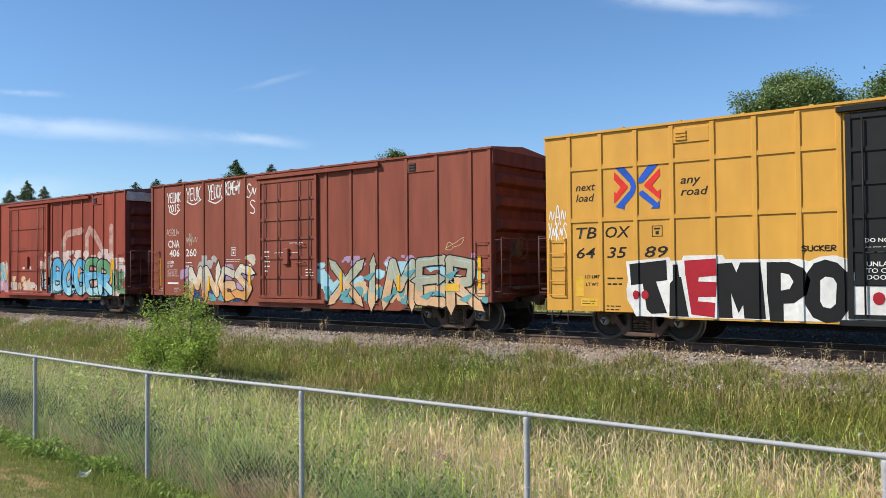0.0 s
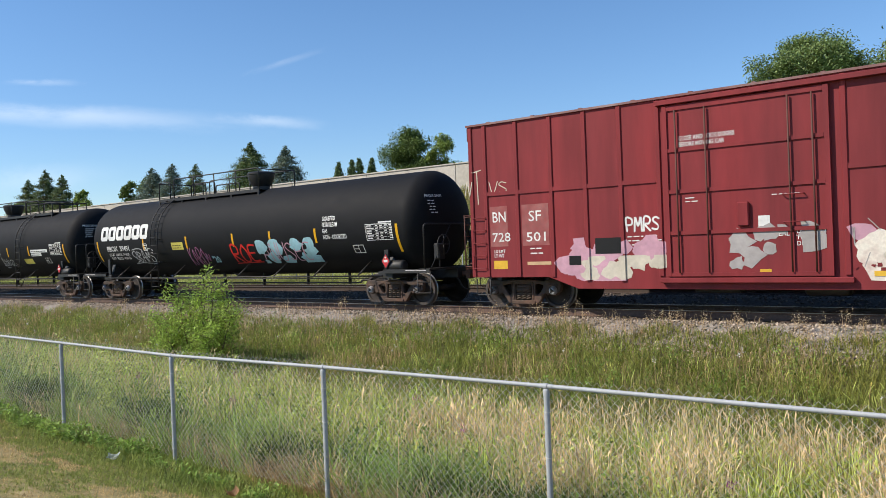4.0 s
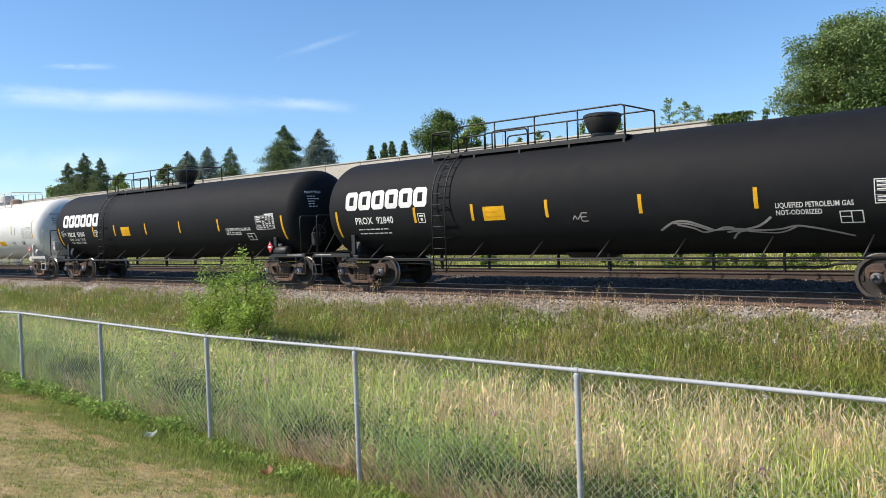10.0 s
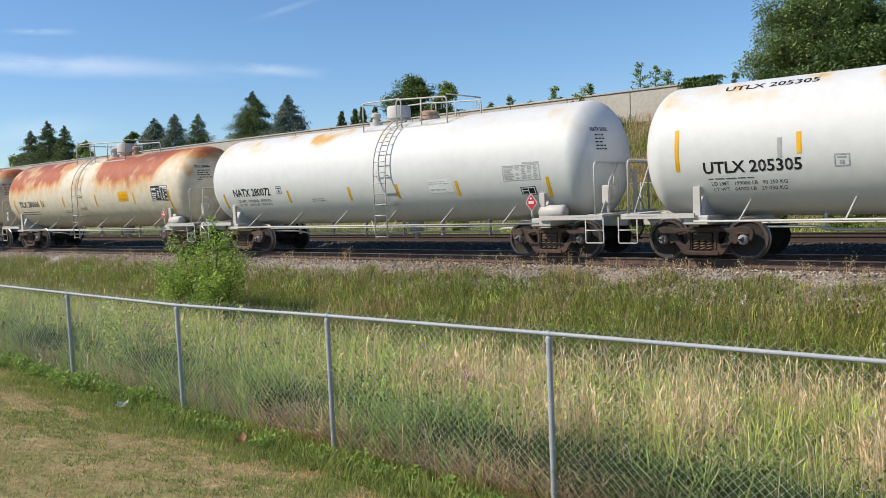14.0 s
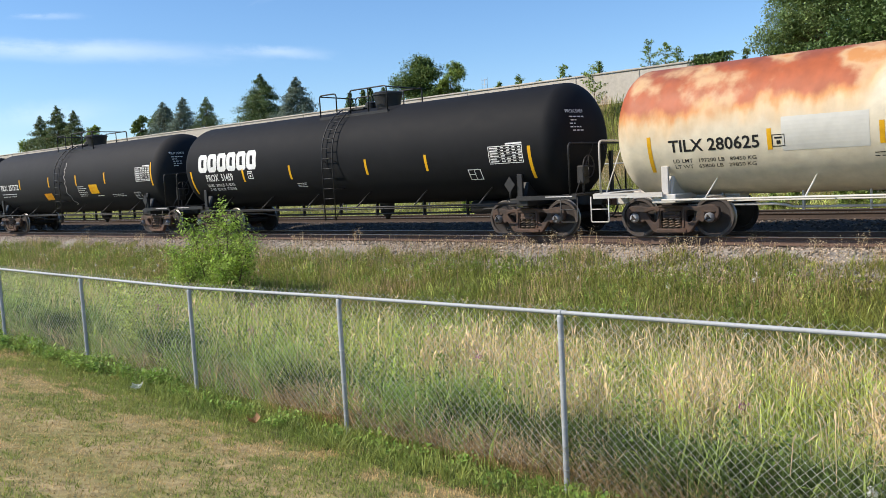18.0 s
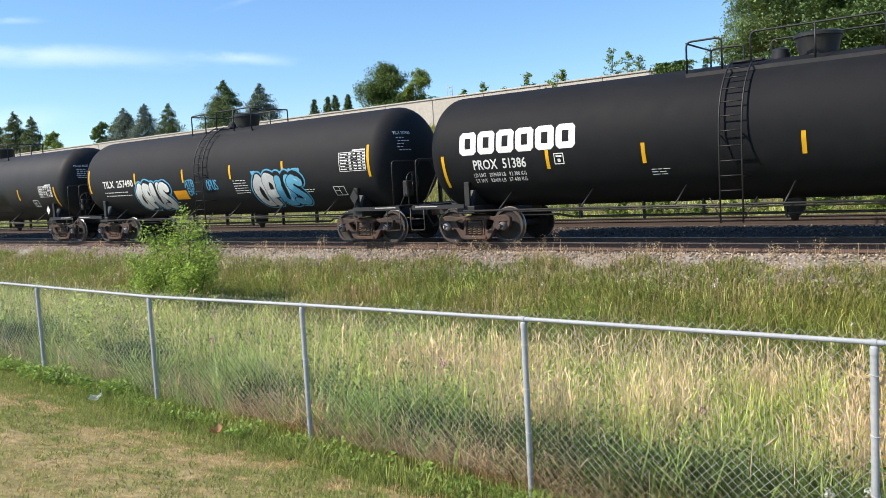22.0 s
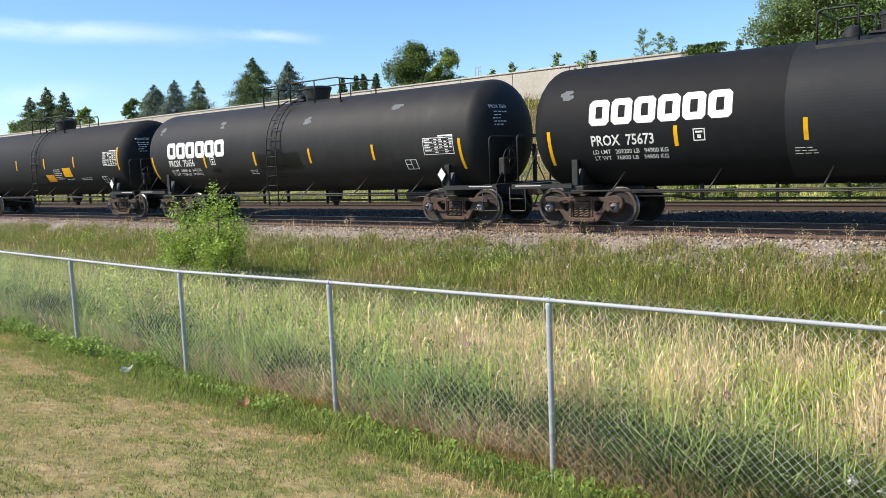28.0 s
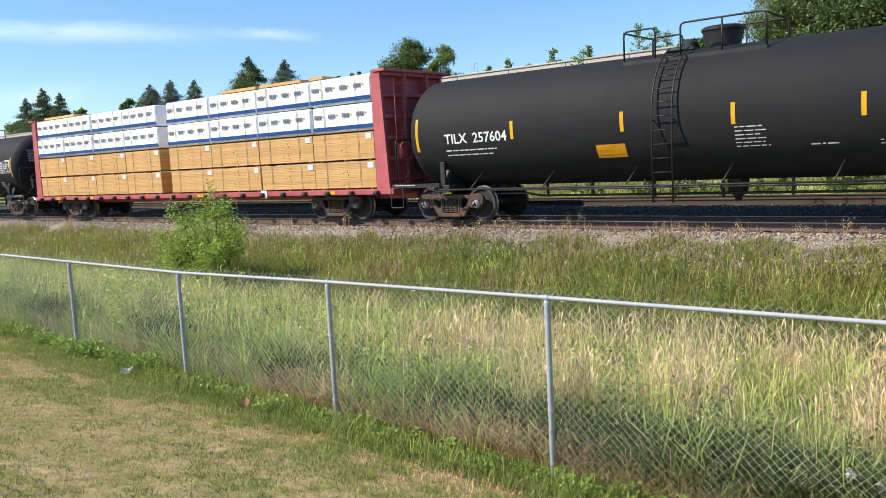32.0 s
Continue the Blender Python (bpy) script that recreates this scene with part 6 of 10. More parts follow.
RED_A = material("brown_red_paint", (0.258, 0.078, 0.050), 0.62, 0, 0.22, 3.0, 0.6, 0.05, other=(0.20, 0.053, 0.034), stretch=(1, 1, 0.14), spec=0.18)
RED_B = material("faded_red_paint", (0.31, 0.062, 0.036), 0.65, 0, 0.22, 3.0, 0.6, 0.05, other=(0.222, 0.046, 0.029), stretch=(1, 1, 0.14), spec=0.18)
RED_C = material("dark_maroon_paint", (0.25, 0.032, 0.036), 0.6, 0, 0.22, 3.0, 0.6, 0.05, other=(0.17, 0.030, 0.034), stretch=(1, 1, 0.14), spec=0.18)
ORANGE = material("yellow_boxcar_paint", (0.62, 0.33, 0.055), 0.55, 0, 0.1, 2.0, 0.35, 0.04, other=(0.54, 0.28, 0.05), stretch=(1, 1, 0.35), spec=0.25)
DOOR_BLACK = material("black_door_paint", (0.013, 0.014, 0.015), 0.6, 0, 0.25, 4, 0.6, 0.05, spec=0.25)
# end paint darker than the sides: grime, with the ends' shade mixed into the colour
GRIMY_SHADED_END = material("grimy_shaded_red_end", (0.20, 0.058, 0.050), 0.8, 0, 0.3, 3.0, 0.6, 0.06, other=(0.085, 0.030, 0.026), stretch=(1, 1, 0.3), spec=0.12)
ROD = material("grimy_door_steel", (0.060, 0.026, 0.020), 0.7, 0, 0.3, 8, 1.5, 0.05, other=(0.12, 0.036, 0.024))
ROOF_RED = material("worn_red_roof", (0.17, 0.055, 0.050), 0.65, 0.1, 0.25, 5, 0.9, 0.05, other=(0.30, 0.21, 0.20), amount=0.35)
PINK_RED = material("faded_crimson_paint", (0.47, 0.105, 0.110), 0.65, 0, 0.2, 3, 0.5, 0.06, other=(0.34, 0.065, 0.075))


POSTS = {
    0: [-8.67, -7.87, -7.01, -6.17, -5.28, -4.42, -3.58, -2.84, 2.84, 3.58, 4.42, 5.28, 6.17, 7.01, 7.87, 8.67],
    1: [-7.36, -6.68, -5.49, -4.37, -3.28, -2.18, -1.50, 1.54, 2.54, 3.54, 4.63, 5.67, 6.77, 7.36],
    2: [-7.32, -6.63, -5.78, -5.08, -4.31, -3.53, -2.79, -1.92, 1.88, 2.67, 3.44, 4.27, 5.07, 5.82, 6.61, 7.34],
    3: [-7.22, -6.78, -5.83, -4.85, -3.92, -3.02, -2.10, 1.66, 2.77, 3.80, 4.80, 5.69, 6.67, 7.22],
}
DOORS = {0: (-2.72, 2.72), 1: (-1.43, 1.20), 2: (-1.80, 1.66), 3: (-1.95, 1.42)}
yellow_box = box_car(0, "yellow boxcar with a black plug door and bold graffiti", -0.43, 18.6, 14.2, ORANGE, POSTS[0],
                     (*DOORS[0], DOOR_BLACK, 6), ORANGE, fishbelly=False, sill=0.56, eave=4.78,
                     header=(-6.17, -5.28), belts=[(-8.65, -2.84, 4.0), (-8.65, -2.84, 2.79), (2.84, 8.65, 4.0), (2.84, 8.65, 2.79)])
CARS.append((yellow_box, -0.43))
red_box = box_car(1, "brown-red boxcar with pale graffiti along its sill", -18.72, 14.85, 11.85, RED_A, POSTS[1], (*DOORS[1], RED_A, 6), RED_A, end_paint=GRIMY_SHADED_END, header=(4.63, 5.67))
CARS.append((red_box, -18.72))
rust_box = box_car(2, "faded red boxcar with blue graffiti and a grey roof end", -35.22, 14.8, 12.0, RED_B, POSTS[2], (*DOORS[2], RED_B, 4), ROOF_RED, end_paint=GRIMY_SHADED_END, header=(5.07, 5.82))
CARS.append((rust_box, -35.22))
maroon_box = box_car(3, "dark maroon boxcar with a pale round emblem", -51.38, 14.6, 12.05, RED_C, POSTS[3], (*DOORS[3], RED_C, 4), ROOF_RED, end_paint=GRIMY_SHADED_END, header=(4.80, 5.69),
                     belts=[(-6.78, -2.1, 2.95), (1.66, 6.67, 2.92)])
CARS.append((maroon_box, -51.38))


# ---- lettering, stencils and spray paint ----
def text_mesh(body, height, bold=0.0, spacing=1.0, slant=0.0):
    """Letters of the built-in font as flat faces, the capitals as high as height; x along, y up."""
    cu = bpy.data.curves.new("letters", "FONT")
    cu.body, cu.size, cu.offset, cu.space_character, cu.shear, cu.resolution_u = body, height / 0.70, bold, spacing, slant, 2
    ob = bpy.data.objects.new("letters", cu)
    me = bpy.data.meshes.new_from_object(ob)
    bpy.data.objects.remove(ob)
    bm = bmesh.new()
    bm.from_mesh(me)
    bpy.data.meshes.remove(me)
    bpy.data.curves.remove(cu)
    return bm


def fitted(bm, x0, x1, z0, z1):
    """Stretches flat shapes into a box of the wall."""
    xs, ys = [v.co.x for v in bm.verts], [v.co.y for v in bm.verts]
    a, b, c, d = min(xs), max(xs), min(ys), max(ys)
    for v in bm.verts:
        v.co = Vector((x0 + (v.co.x - a) / (b - a) * (x1 - x0), 0, z0 + (v.co.y - c) / (d - c) * (z1 - z0)))
    return bm


def wrap_tank(bm, lift=0.005):
    """Lays (x, -, curve height) shapes on a tank."""
    zs = [v.co.z for v in bm.verts]
    z = math.floor(min(zs) / 0.08) * 0.08 + 0.08
    while z < max(zs):
        bmesh.ops.bisect_plane(bm, geom=bm.verts[:] + bm.edges[:] + bm.faces[:], plane_co=(0, 0, z), plane_no=(0, 0, 1))
        z += 0.08
    for v in bm.verts:
        v.co = on_tank(v.co.x, v.co.z, lift + v.co.y)
    face_near(bm)
    return bm


def face_near(bm):
    bm.normal_update()
    bmesh.ops.reverse_faces(bm, faces=[f for f in bm.faces if f.normal.y > 0])


def wrap_box(bm, number, lift=0.006):
    """Lays shapes on a boxcar's near side, over its posts and its door."""
    w = HALF - 0.06
    xs = [v.co.x for v in bm.verts]
    lo, hi = min(xs), max(xs)
    d0, d1 = DOORS[number]
    steps = [(p - 0.062, p - 0.054) for p in POSTS[number]] + [(p + 0.054, p + 0.062) for p in POSTS[number]] + [(d0 - 0.006, d0 + 0.002), (d1 - 0.002, d1 + 0.006)]
    for pair in steps:
        for x in pair:
            if lo < x < hi:
                bmesh.ops.bisect_plane(bm, geom=bm.verts[:] + bm.edges[:] + bm.faces[:], plane_co=(x, 0, 0), plane_no=(1, 0, 0))
    for v in bm.verts:
        out = 0.0
        if d0 - 0.001 <= v.co.x <= d1 + 0.001:
            out = 0.062
        elif any(abs(v.co.x - p) < 0.058 for p in POSTS[number]):
            out = 0.036
        v.co.y = -(w + out + lift + v.co.y)
    face_near(bm)
    return bm


def lay(bm, car, where, lift):
    return wrap_tank(bm, lift) if where is None else wrap_box(bm, where, lift)


def lettering(car, body, x0, x1, z0, z1, material_=None, where=None, bold=0.022, name="lettering", slant=0.0, lift=0.005):
    bm = fitted(text_mesh(body, 1.0, bold, slant=slant), x0, x1, z0, z1)
    return part(name, lay(bm, car, where, lift), material_ or WHITE, car, "painted " + ("white" if (material_ or WHITE) is WHITE else "dark") + " lettering")


def flat_quad(bm, x0, x1, z0, z1, slant=0.0):
    bm.faces.new([bm.verts.new(p) for p in ((x0, 0, z0), (x1, 0, z0), (x1 + slant, 0, z1), (x0 + slant, 0, z1))])
    return bm


def sign(car, x0, x1, z0, z1, material_, where=None, name="sticker", label="", lift=0.005, slant=0.0):
    return part(name, lay(flat_quad(bmesh.new(), x0, x1, z0, z1, slant), car, where, lift), material_, car, label)


def small_print(car, x0, x1, z0, z1, rows, material_=None, where=None, seed=0, name="small_print", lift=0.005):
    """Writing too small to read: rows of short bars."""
    rng = random.Random(seed + int(x0 * 100))
    bm = bmesh.new()
    step = (z1 - z0) / rows
    for r in range(rows):
        z = z1 - (r + 0.75) * step
        x = x0
        end = x1 - rng.uniform(0, 0.25) * (x1 - x0)
        while x < end - 0.03:
            w = min(rng.uniform(0.06, 0.22), end - x)
            flat_quad(bm, x, x + w, z, z + step * 0.27)
            x += w + 0.035
    return part(name, lay(bm, car, where, lift), material_ or WHITE, car)


def frame_lines(bm, x0, x1, z0, z1, t=0.018):
    for q in ((x0, x1, z0, z0 + t), (x0, x1, z1 - t, z1), (x0, x0 + t, z0 + t, z1 - t), (x1 - t, x1, z0 + t, z1 - t)):
        flat_quad(bm, *q)


def plate_box(car, x0, x1, z0, z1, material_=None, where=None, split=False, lift=0.005, t=0.022):
    bm = bmesh.new()
    frame_lines(bm, x0, x1, z0, z1, t)
    if split:
        m = (x0 + x1) / 2
        flat_quad(bm, m - t / 2, m + t / 2, z0 + t, z1 - t)
        flat_quad(bm, x0 + t, m - t / 2, (z0 + z1) / 2, (z0 + z1) / 2 + t)
    else:
        flat_quad(bm, x0 + (x1 - x0) * 0.35, x0 + (x1 - x0) * 0.65, z0 + (z1 - z0) * 0.2, z0 + (z1 - z0) * 0.5)
        flat_quad(bm, x0 + (x1 - x0) * 0.2, x0 + (x1 - x0) * 0.8, z0 + (z1 - z0) * 0.65, z0 + (z1 - z0) * 0.8)
    return part("stencil_box", lay(bm, car, where, lift), material_ or WHITE, car)


def data_table(car, x0, x1, z0, z1, material_=None, seed=1):
    """The stencilled test table: a ruled frame and columns of figures."""
    rng = random.Random(seed)
    bm = bmesh.new()
    frame_lines(bm, x0, x1, z0, z1 - 0.06, 0.016)
    flat_quad(bm, x1 - 0.5, x1, z1 - 0.04, z1)
    rows = 6
    h = (z1 - z0 - 0.10) / rows
    for r in range(rows):
        z = z0 + 0.03 + r * h
        flat_quad(bm, x0 + 0.016, x1 - 0.016, z + h - 0.008, z + h - 0.003)
        x = x0 + 0.05
        for w in (0.30, 0.13, 0.13, 0.13, 0.13):
            if rng.random() < 0.9:
                flat_quad(bm, x, x + w * rng.uniform(0.6, 1), z + h * 0.22, z + h * 0.62)
            x += w + 0.045
    return part("test_table", wrap_tank(bm), material_ or WHITE, car, "stencilled white test table")


def brand_blocks(car, x0, x1, z0, z1, material_=None):
    """A maker's wordmark, as six plain rounded white blocks."""
    bm = bmesh.new()
    n = 6
    w = (x1 - x0) / n
    h = z1 - z0
    for k in range(n):
        a, b = x0 + k * w + 0.02, x0 + (k + 1) * w - 0.03
        t = h * 0.27
        c = h * 0.14
        flat_quad(bm, a + c, b - c, z1 - t, z1)
        flat_quad(bm, a + c, b - c, z0, z0 + t)
        for p, q in ((a, a + c), (b - c, b)):
            left = p == a
            bm.faces.new([bm.verts.new((x, 0, z)) for x, z in ([(p, z0 + c), (q, z0), (q, z1), (p, z1 - c)] if left else [(p, z0), (q, z0 + c), (q, z1 - c), (p, z1)])])
        m = t * 0.55
        flat_quad(bm, a + c, a + c + m, z0 + t, z1 - t)
        flat_quad(bm, b - c - m, b - c, z0 + t, z1 - t)
    return part("wordmark", wrap_tank(bm), material_ or WHITE, car, "row of plain white blocks")


PLACARD_RED = paint("red_placard", (0.62, 0.04, 0.05), 0.45)
ORANGE_SIGN = paint("orange_sticker", (0.78, 0.33, 0.02), 0.45)
PALE_YELLOW = paint("pale_yellow_sticker", (0.62, 0.54, 0.12), 0.5)
GREY_MARK = paint("faded_grey_mark", (0.42, 0.43, 0.43))
DARK_MARK = paint("worn_black_mark", (0.10, 0.10, 0.10))


def placard(car, x, z, face, holder, size=0.142, y=-1.42):
    """A diamond warning placard in its holder on a bracket."""
    bm = bmesh.new()
    s = size * 1.18
    plate(bm, [(x, z - s * 1.35), (x + s, z), (x, z + s * 1.35), (x - s, z)], y, y + 0.02)
    tube(bm, [(x, y + 0.03, z - 0.1), (x, y + 0.03, 1.02)], 0.03, 6)
    bmesh.ops.recalc_face_normals(bm, faces=bm.faces)
    p = part("placard_holder", bm, holder, car)
    if face is not None:
        bm = bmesh.new()
        plate(bm, [(x, z - size * 1.35), (x + size, z), (x, z + size * 1.35), (x - size, z)], y - 0.006, y - 0.002)
        bmesh.ops.recalc_face_normals(bm, faces=bm.faces)
        part("placard", bm, face, p, "diamond warning placard")
        if face is PLACARD_RED:
            bm = bmesh.new()
            for q in ((x - 0.075, x + 0.075, z - 0.035, z + 0.035), (x - 0.03, x + 0.03, z + 0.075, z + 0.12)):
                box(bm, q[0], q[1], y - 0.010, y - 0.007, q[2], q[3])
            part("placard_print", bm, WHITE, p)


# skeletons of sprayed letters in a unit box
SKELETON = {
    "A": [[(0, 0), (0.5, 1), (1, 0)], [(0.22, 0.38), (0.78, 0.38)]], "B": [[(0.1, 0), (0.1, 1), (0.7, 0.95), (0.75, 0.6), (0.15, 0.52), (0.8, 0.45), (0.85, 0.08), (0.1, 0)]],
    "C": [[(0.9, 0.85), (0.4, 1), (0.08, 0.5), (0.4, 0.02), (0.92, 0.18)]], "E": [[(0.9, 1), (0.1, 0.95), (0.12, 0.05), (0.92, 0)], [(0.12, 0.52), (0.75, 0.55)]],
    "G": [[(0.9, 0.85), (0.4, 1), (0.06, 0.5), (0.4, 0), (0.9, 0.1), (0.88, 0.45), (0.5, 0.45)]], "I": [[(0.5, 0), (0.5, 1)]], "K": [[(0.1, 0), (0.1, 1)], [(0.9, 1), (0.2, 0.5), (0.9, 0)]],
    "M": [[(0.02, 0), (0.15, 1), (0.5, 0.35), (0.85, 1), (0.98, 0)]], "N": [[(0.08, 0), (0.1, 1), (0.85, 0.05), (0.92, 1)]], "O": [[(0.5, 1), (0.08, 0.6), (0.2, 0.05), (0.8, 0.05), (0.92, 0.6), (0.5, 1)]],
    "P": [[(0.15, 0), (0.12, 1), (0.85, 0.9), (0.8, 0.5), (0.15, 0.45)]], "R": [[(0.12, 0), (0.12, 1), (0.85, 0.9), (0.75, 0.52), (0.2, 0.48), (0.95, 0)]],
    "S": [[(0.92, 0.88), (0.4, 1), (0.1, 0.75), (0.85, 0.3), (0.6, 0.02), (0.05, 0.1)]], "T": [[(0, 0.95), (1, 1)], [(0.5, 0.95), (0.48, 0)]], "U": [[(0.1, 1), (0.08, 0.2), (0.5, 0), (0.9, 0.2), (0.92, 1)]],
    "V": [[(0, 1), (0.5, 0), (1, 1)]], "X": [[(0, 0), (1, 1)], [(0, 1), (1, 0)]], "Y": [[(0, 1), (0.5, 0.5), (1, 1)], [(0.5, 0.5), (0.45, 0)]], "~": [[(0, 0.3), (0.3, 0.7), (0.6, 0.25), (1, 0.65)]],
}


def smooth_line(points, steps=6):
    """A Catmull-Rom line through the points."""
    pts = [points[0]] + list(points) + [points[-1]]
    out = []
    for p0, p1, p2, p3 in zip(pts, pts[1:], pts[2:], pts[3:]):
        for k in range(steps):
            t = k / steps
            out.append(tuple(0.5 * (2 * b + (c - a) * t + (2 * a - 5 * b + 4 * c - d) * t * t + (3 * b - a - 3 * c + d) * t ** 3) for a, b, c, d in zip(p0, p1, p2, p3)))
    return out + [tuple(points[-1])]


COAT = 0.00004   # each pass of paint lies on the one before


def stroke(bm, pts, r, coat=COAT):
    """A sprayed stroke: quads along the line and a disc at every bend, each pass a coat above the last."""
    shapes = []
    for a, b in zip(pts, pts[1:]):
        d = Vector((b[0] - a[0], b[1] - a[1]))
        if d.length < 1e-5:
            continue
        n = Vector((-d.y, d.x)).normalized() * r
        shapes.append([(a[0] + n.x, a[1] + n.y), (a[0] - n.x, a[1] - n.y), (b[0] - n.x, b[1] - n.y), (b[0] + n.x, b[1] + n.y)])
    for p in (pts if r > 0.03 else (pts[0], pts[-1])):
        shapes.append([(p[0] + r * math.cos(t), p[1] + r * math.sin(t)) for t in (2 * math.pi * k / 12 for k in range(12))])
    for shape in shapes:
        y = coat * (len(bm.faces) % 41)
        bm.faces.new([bm.verts.new((x, y, z)) for x, z in shape])


def sprayed(car, word, x0, x1, z0, z1, layers, where=None, seed=0, label="sprayed graffiti", straight=False, name="graffiti", base=0.006):
    """Graffiti letters: each layer (extra width, paint) is laid over the one before, so outlines and halos show round the fill."""
    rng = random.Random(seed)
    n = len(word)
    step = (x1 - x0) / n
    lines = []
    for k, ch in enumerate(word):
        tilt, grow = rng.uniform(-0.12, 0.12), rng.uniform(0.9, 1.06)
        for line in SKELETON.get(ch, SKELETON["~"]):
            pts = line if straight else smooth_line(line, 5)
            lines.append([(x0 + (k + 0.06 + 0.88 * px) * step + tilt * step * (pz - 0.5), z0 + (z1 - z0) * (0.5 + (pz - 0.5) * grow)) for px, pz in pts])
    for i, (r, material_) in enumerate(layers):
        bm = bmesh.new()
        for line in lines:
            stroke(bm, line, r)
        part(name, lay(bm, car, where, base + 0.002 * i), material_, car, label if i == len(layers) - 1 else "")


def blotches(car, x0, x1, z0, z1, material_, count, size, where=None, seed=0, lift=0.005, label="faded painted-over graffiti"):
    """Ragged patches of paint."""
    rng = random.Random(seed)
    bm = bmesh.new()
    for _ in range(count):
        cx, cz, r = rng.uniform(x0, x1), rng.uniform(z0, z1), size * rng.uniform(0.5, 1.3)
        cz = min(cz, z1 - r * rng.uniform(0.3, 1.1))
        n = 11
        pts = []
        for k in range(n):
            rr = r * rng.uniform(0.6, 1.2)
            pts.append((min(x1 + 0.1, max(x0 - 0.1, cx + rr * 1.2 * math.cos(2 * math.pi * k / n))), min(z1, max(z0, cz + rr * math.sin(2 * math.pi * k / n)))))
        y = COAT * (len(bm.faces) % 41)
        bm.faces.new([bm.verts.new((x, y, z)) for x, z in pts])
    return part("paint_patch", lay(bm, car, where, lift), material_, car, label)

# ---- what is painted on the boxcars ----
SPRAY = {k: paint("spray_" + k, c) for k, c in {
    "white": (0.78, 0.78, 0.76), "black": (0.015, 0.015, 0.016), "red": (0.42, 0.02, 0.035), "blue": (0.10, 0.38, 0.62), "pale_blue": (0.36, 0.60, 0.68), "green": (0.13, 0.30, 0.15),
    "sand": (0.66, 0.45, 0.26), "teal": (0.12, 0.34, 0.38), "pink": (0.60, 0.34, 0.42), "lilac": (0.42, 0.28, 0.44), "orange": (0.68, 0.33, 0.10), "cream": (0.62, 0.56, 0.46),
    "magenta": (0.30, 0.045, 0.14), "peach": (0.66, 0.42, 0.24), "khaki": (0.42, 0.42, 0.32), "sky": (0.16, 0.46, 0.66), "navy": (0.03, 0.06, 0.16), "grey": (0.40, 0.37, 0.36), "chrome": (0.56, 0.57, 0.58), "royal": (0.02, 0.10, 0.52), "scarlet": (0.70, 0.035, 0.03), "yellow": (0.75, 0.45, 0.05)}.items()}
CHALKY = material("chalky_white_paint", (0.72, 0.67, 0.58), 0.8, spread=0.15, grain=16, patch=3.0, bump=0.02, other=(0.50, 0.34, 0.30), amount=0.30)
BLEACHED = material("bleached_maroon_paint", (0.33, 0.13, 0.12), 0.75, spread=0.25, grain=12, patch=3.0, bump=0, other=(0.24, 0.045, 0.045), amount=0.6)
FADED = material("faded_white_paint", (0.48, 0.34, 0.30), 0.7, spread=0.25, grain=14, patch=4.0, bump=0, other=(0.31, 0.10, 0.07), amount=0.52)


def piece(car, word, x0, x1, z0, z1, r, line, tones, where, seed, base, label, straight=False, shine=None, tips=False, accent=None):
    """A graffiti piece: letter over letter, each with a black outline, a fill whose tone drifts from top to foot, and a few highlights.
    tones: paints from the foot to the top; accent: the last letters' top paint."""
    rng = random.Random(seed)
    step = (x1 - x0) / len(word)
    for k, ch in enumerate(word):
        tilt, grow, sink = rng.uniform(-0.16, 0.16), rng.uniform(0.9, 1.08), rng.uniform(-0.05, 0.05)

        def at(px, pz):
            return (x0 + (k + 0.02 + 0.96 * px) * step + tilt * step * (pz - 0.5), z0 + (z1 - z0) * (0.5 + sink + (pz - 0.5) * grow))

        lines = [[(*at(px, pz), pz) for px, pz in (line_ if straight else smooth_line(line_, 5))] for line_ in SKELETON[ch]]
        if straight:
            lines = [[tuple(a[i] + (b[i] - a[i]) * q / 3 for i in range(3)) for a, b in zip(l, l[1:]) for q in range(3)] + [l[-1]] for l in lines]
        lift = base + 0.0034 * k
        dark, fills, bright = bmesh.new(), [bmesh.new() for _ in tones], bmesh.new()
        for l in lines:
            fat = [r * rng.uniform(0.86, 1.14) for _ in l]
            for (a, b, ra) in zip(l, l[1:], fat):
                stroke(dark, [a[:2], b[:2]], ra + line, 0.00002)
                h = (a[2] + b[2]) / 2 + rng.uniform(-0.13, 0.13)
                stroke(fills[min(len(tones) - 1, max(0, int(h * len(tones))))], [a[:2], b[:2]], ra, 0.00002)
            if tips:
                for end, near in ((l[0], l[1]), (l[-1], l[-2])):
                    d = Vector((end[0] - near[0], end[1] - near[1])).normalized()
                    n = Vector((-d.y, d.x))
                    for bm, e, q in ((dark, line, 0.0), (fills[min(len(tones) - 1, max(0, int(end[2] * len(tones))))], 0.0, 0.00002)):
                        p = Vector(end[:2])
                        tri = (p + n * (r * 1.25 + e), p - n * (r * 1.25 + e), p + d * (r * 2.3 + e * 2.2))
                        bm.faces.new([bm.verts.new((v.x, q + COAT * 20, v.y)) for v in tri])
            if shine:
                for _ in range(2):
                    m = rng.randrange(max(1, len(l) - 3))
                    stroke(bright, [(p[0] - r * 0.5, p[1] + r * 0.45) for p in l[m:m + 3]], 0.012)
        part("graffiti", lay(dark, car, where, lift), SPRAY["black"], car)
        for q, (bm, tone) in enumerate(zip(fills, tones)):
            if not bm.faces:
                bm.free()
                continue
            part("graffiti", lay(bm, car, where, lift + 0.0010 + 0.0002 * q), SPRAY[accent if accent and k >= 3 and q == len(tones) - 1 else tone], car, label if k == q == 0 else "")
        if shine:
            part("graffiti", lay(bright, car, where, lift + 0.0030), SPRAY[shine], car)
        else:
            bright.free()


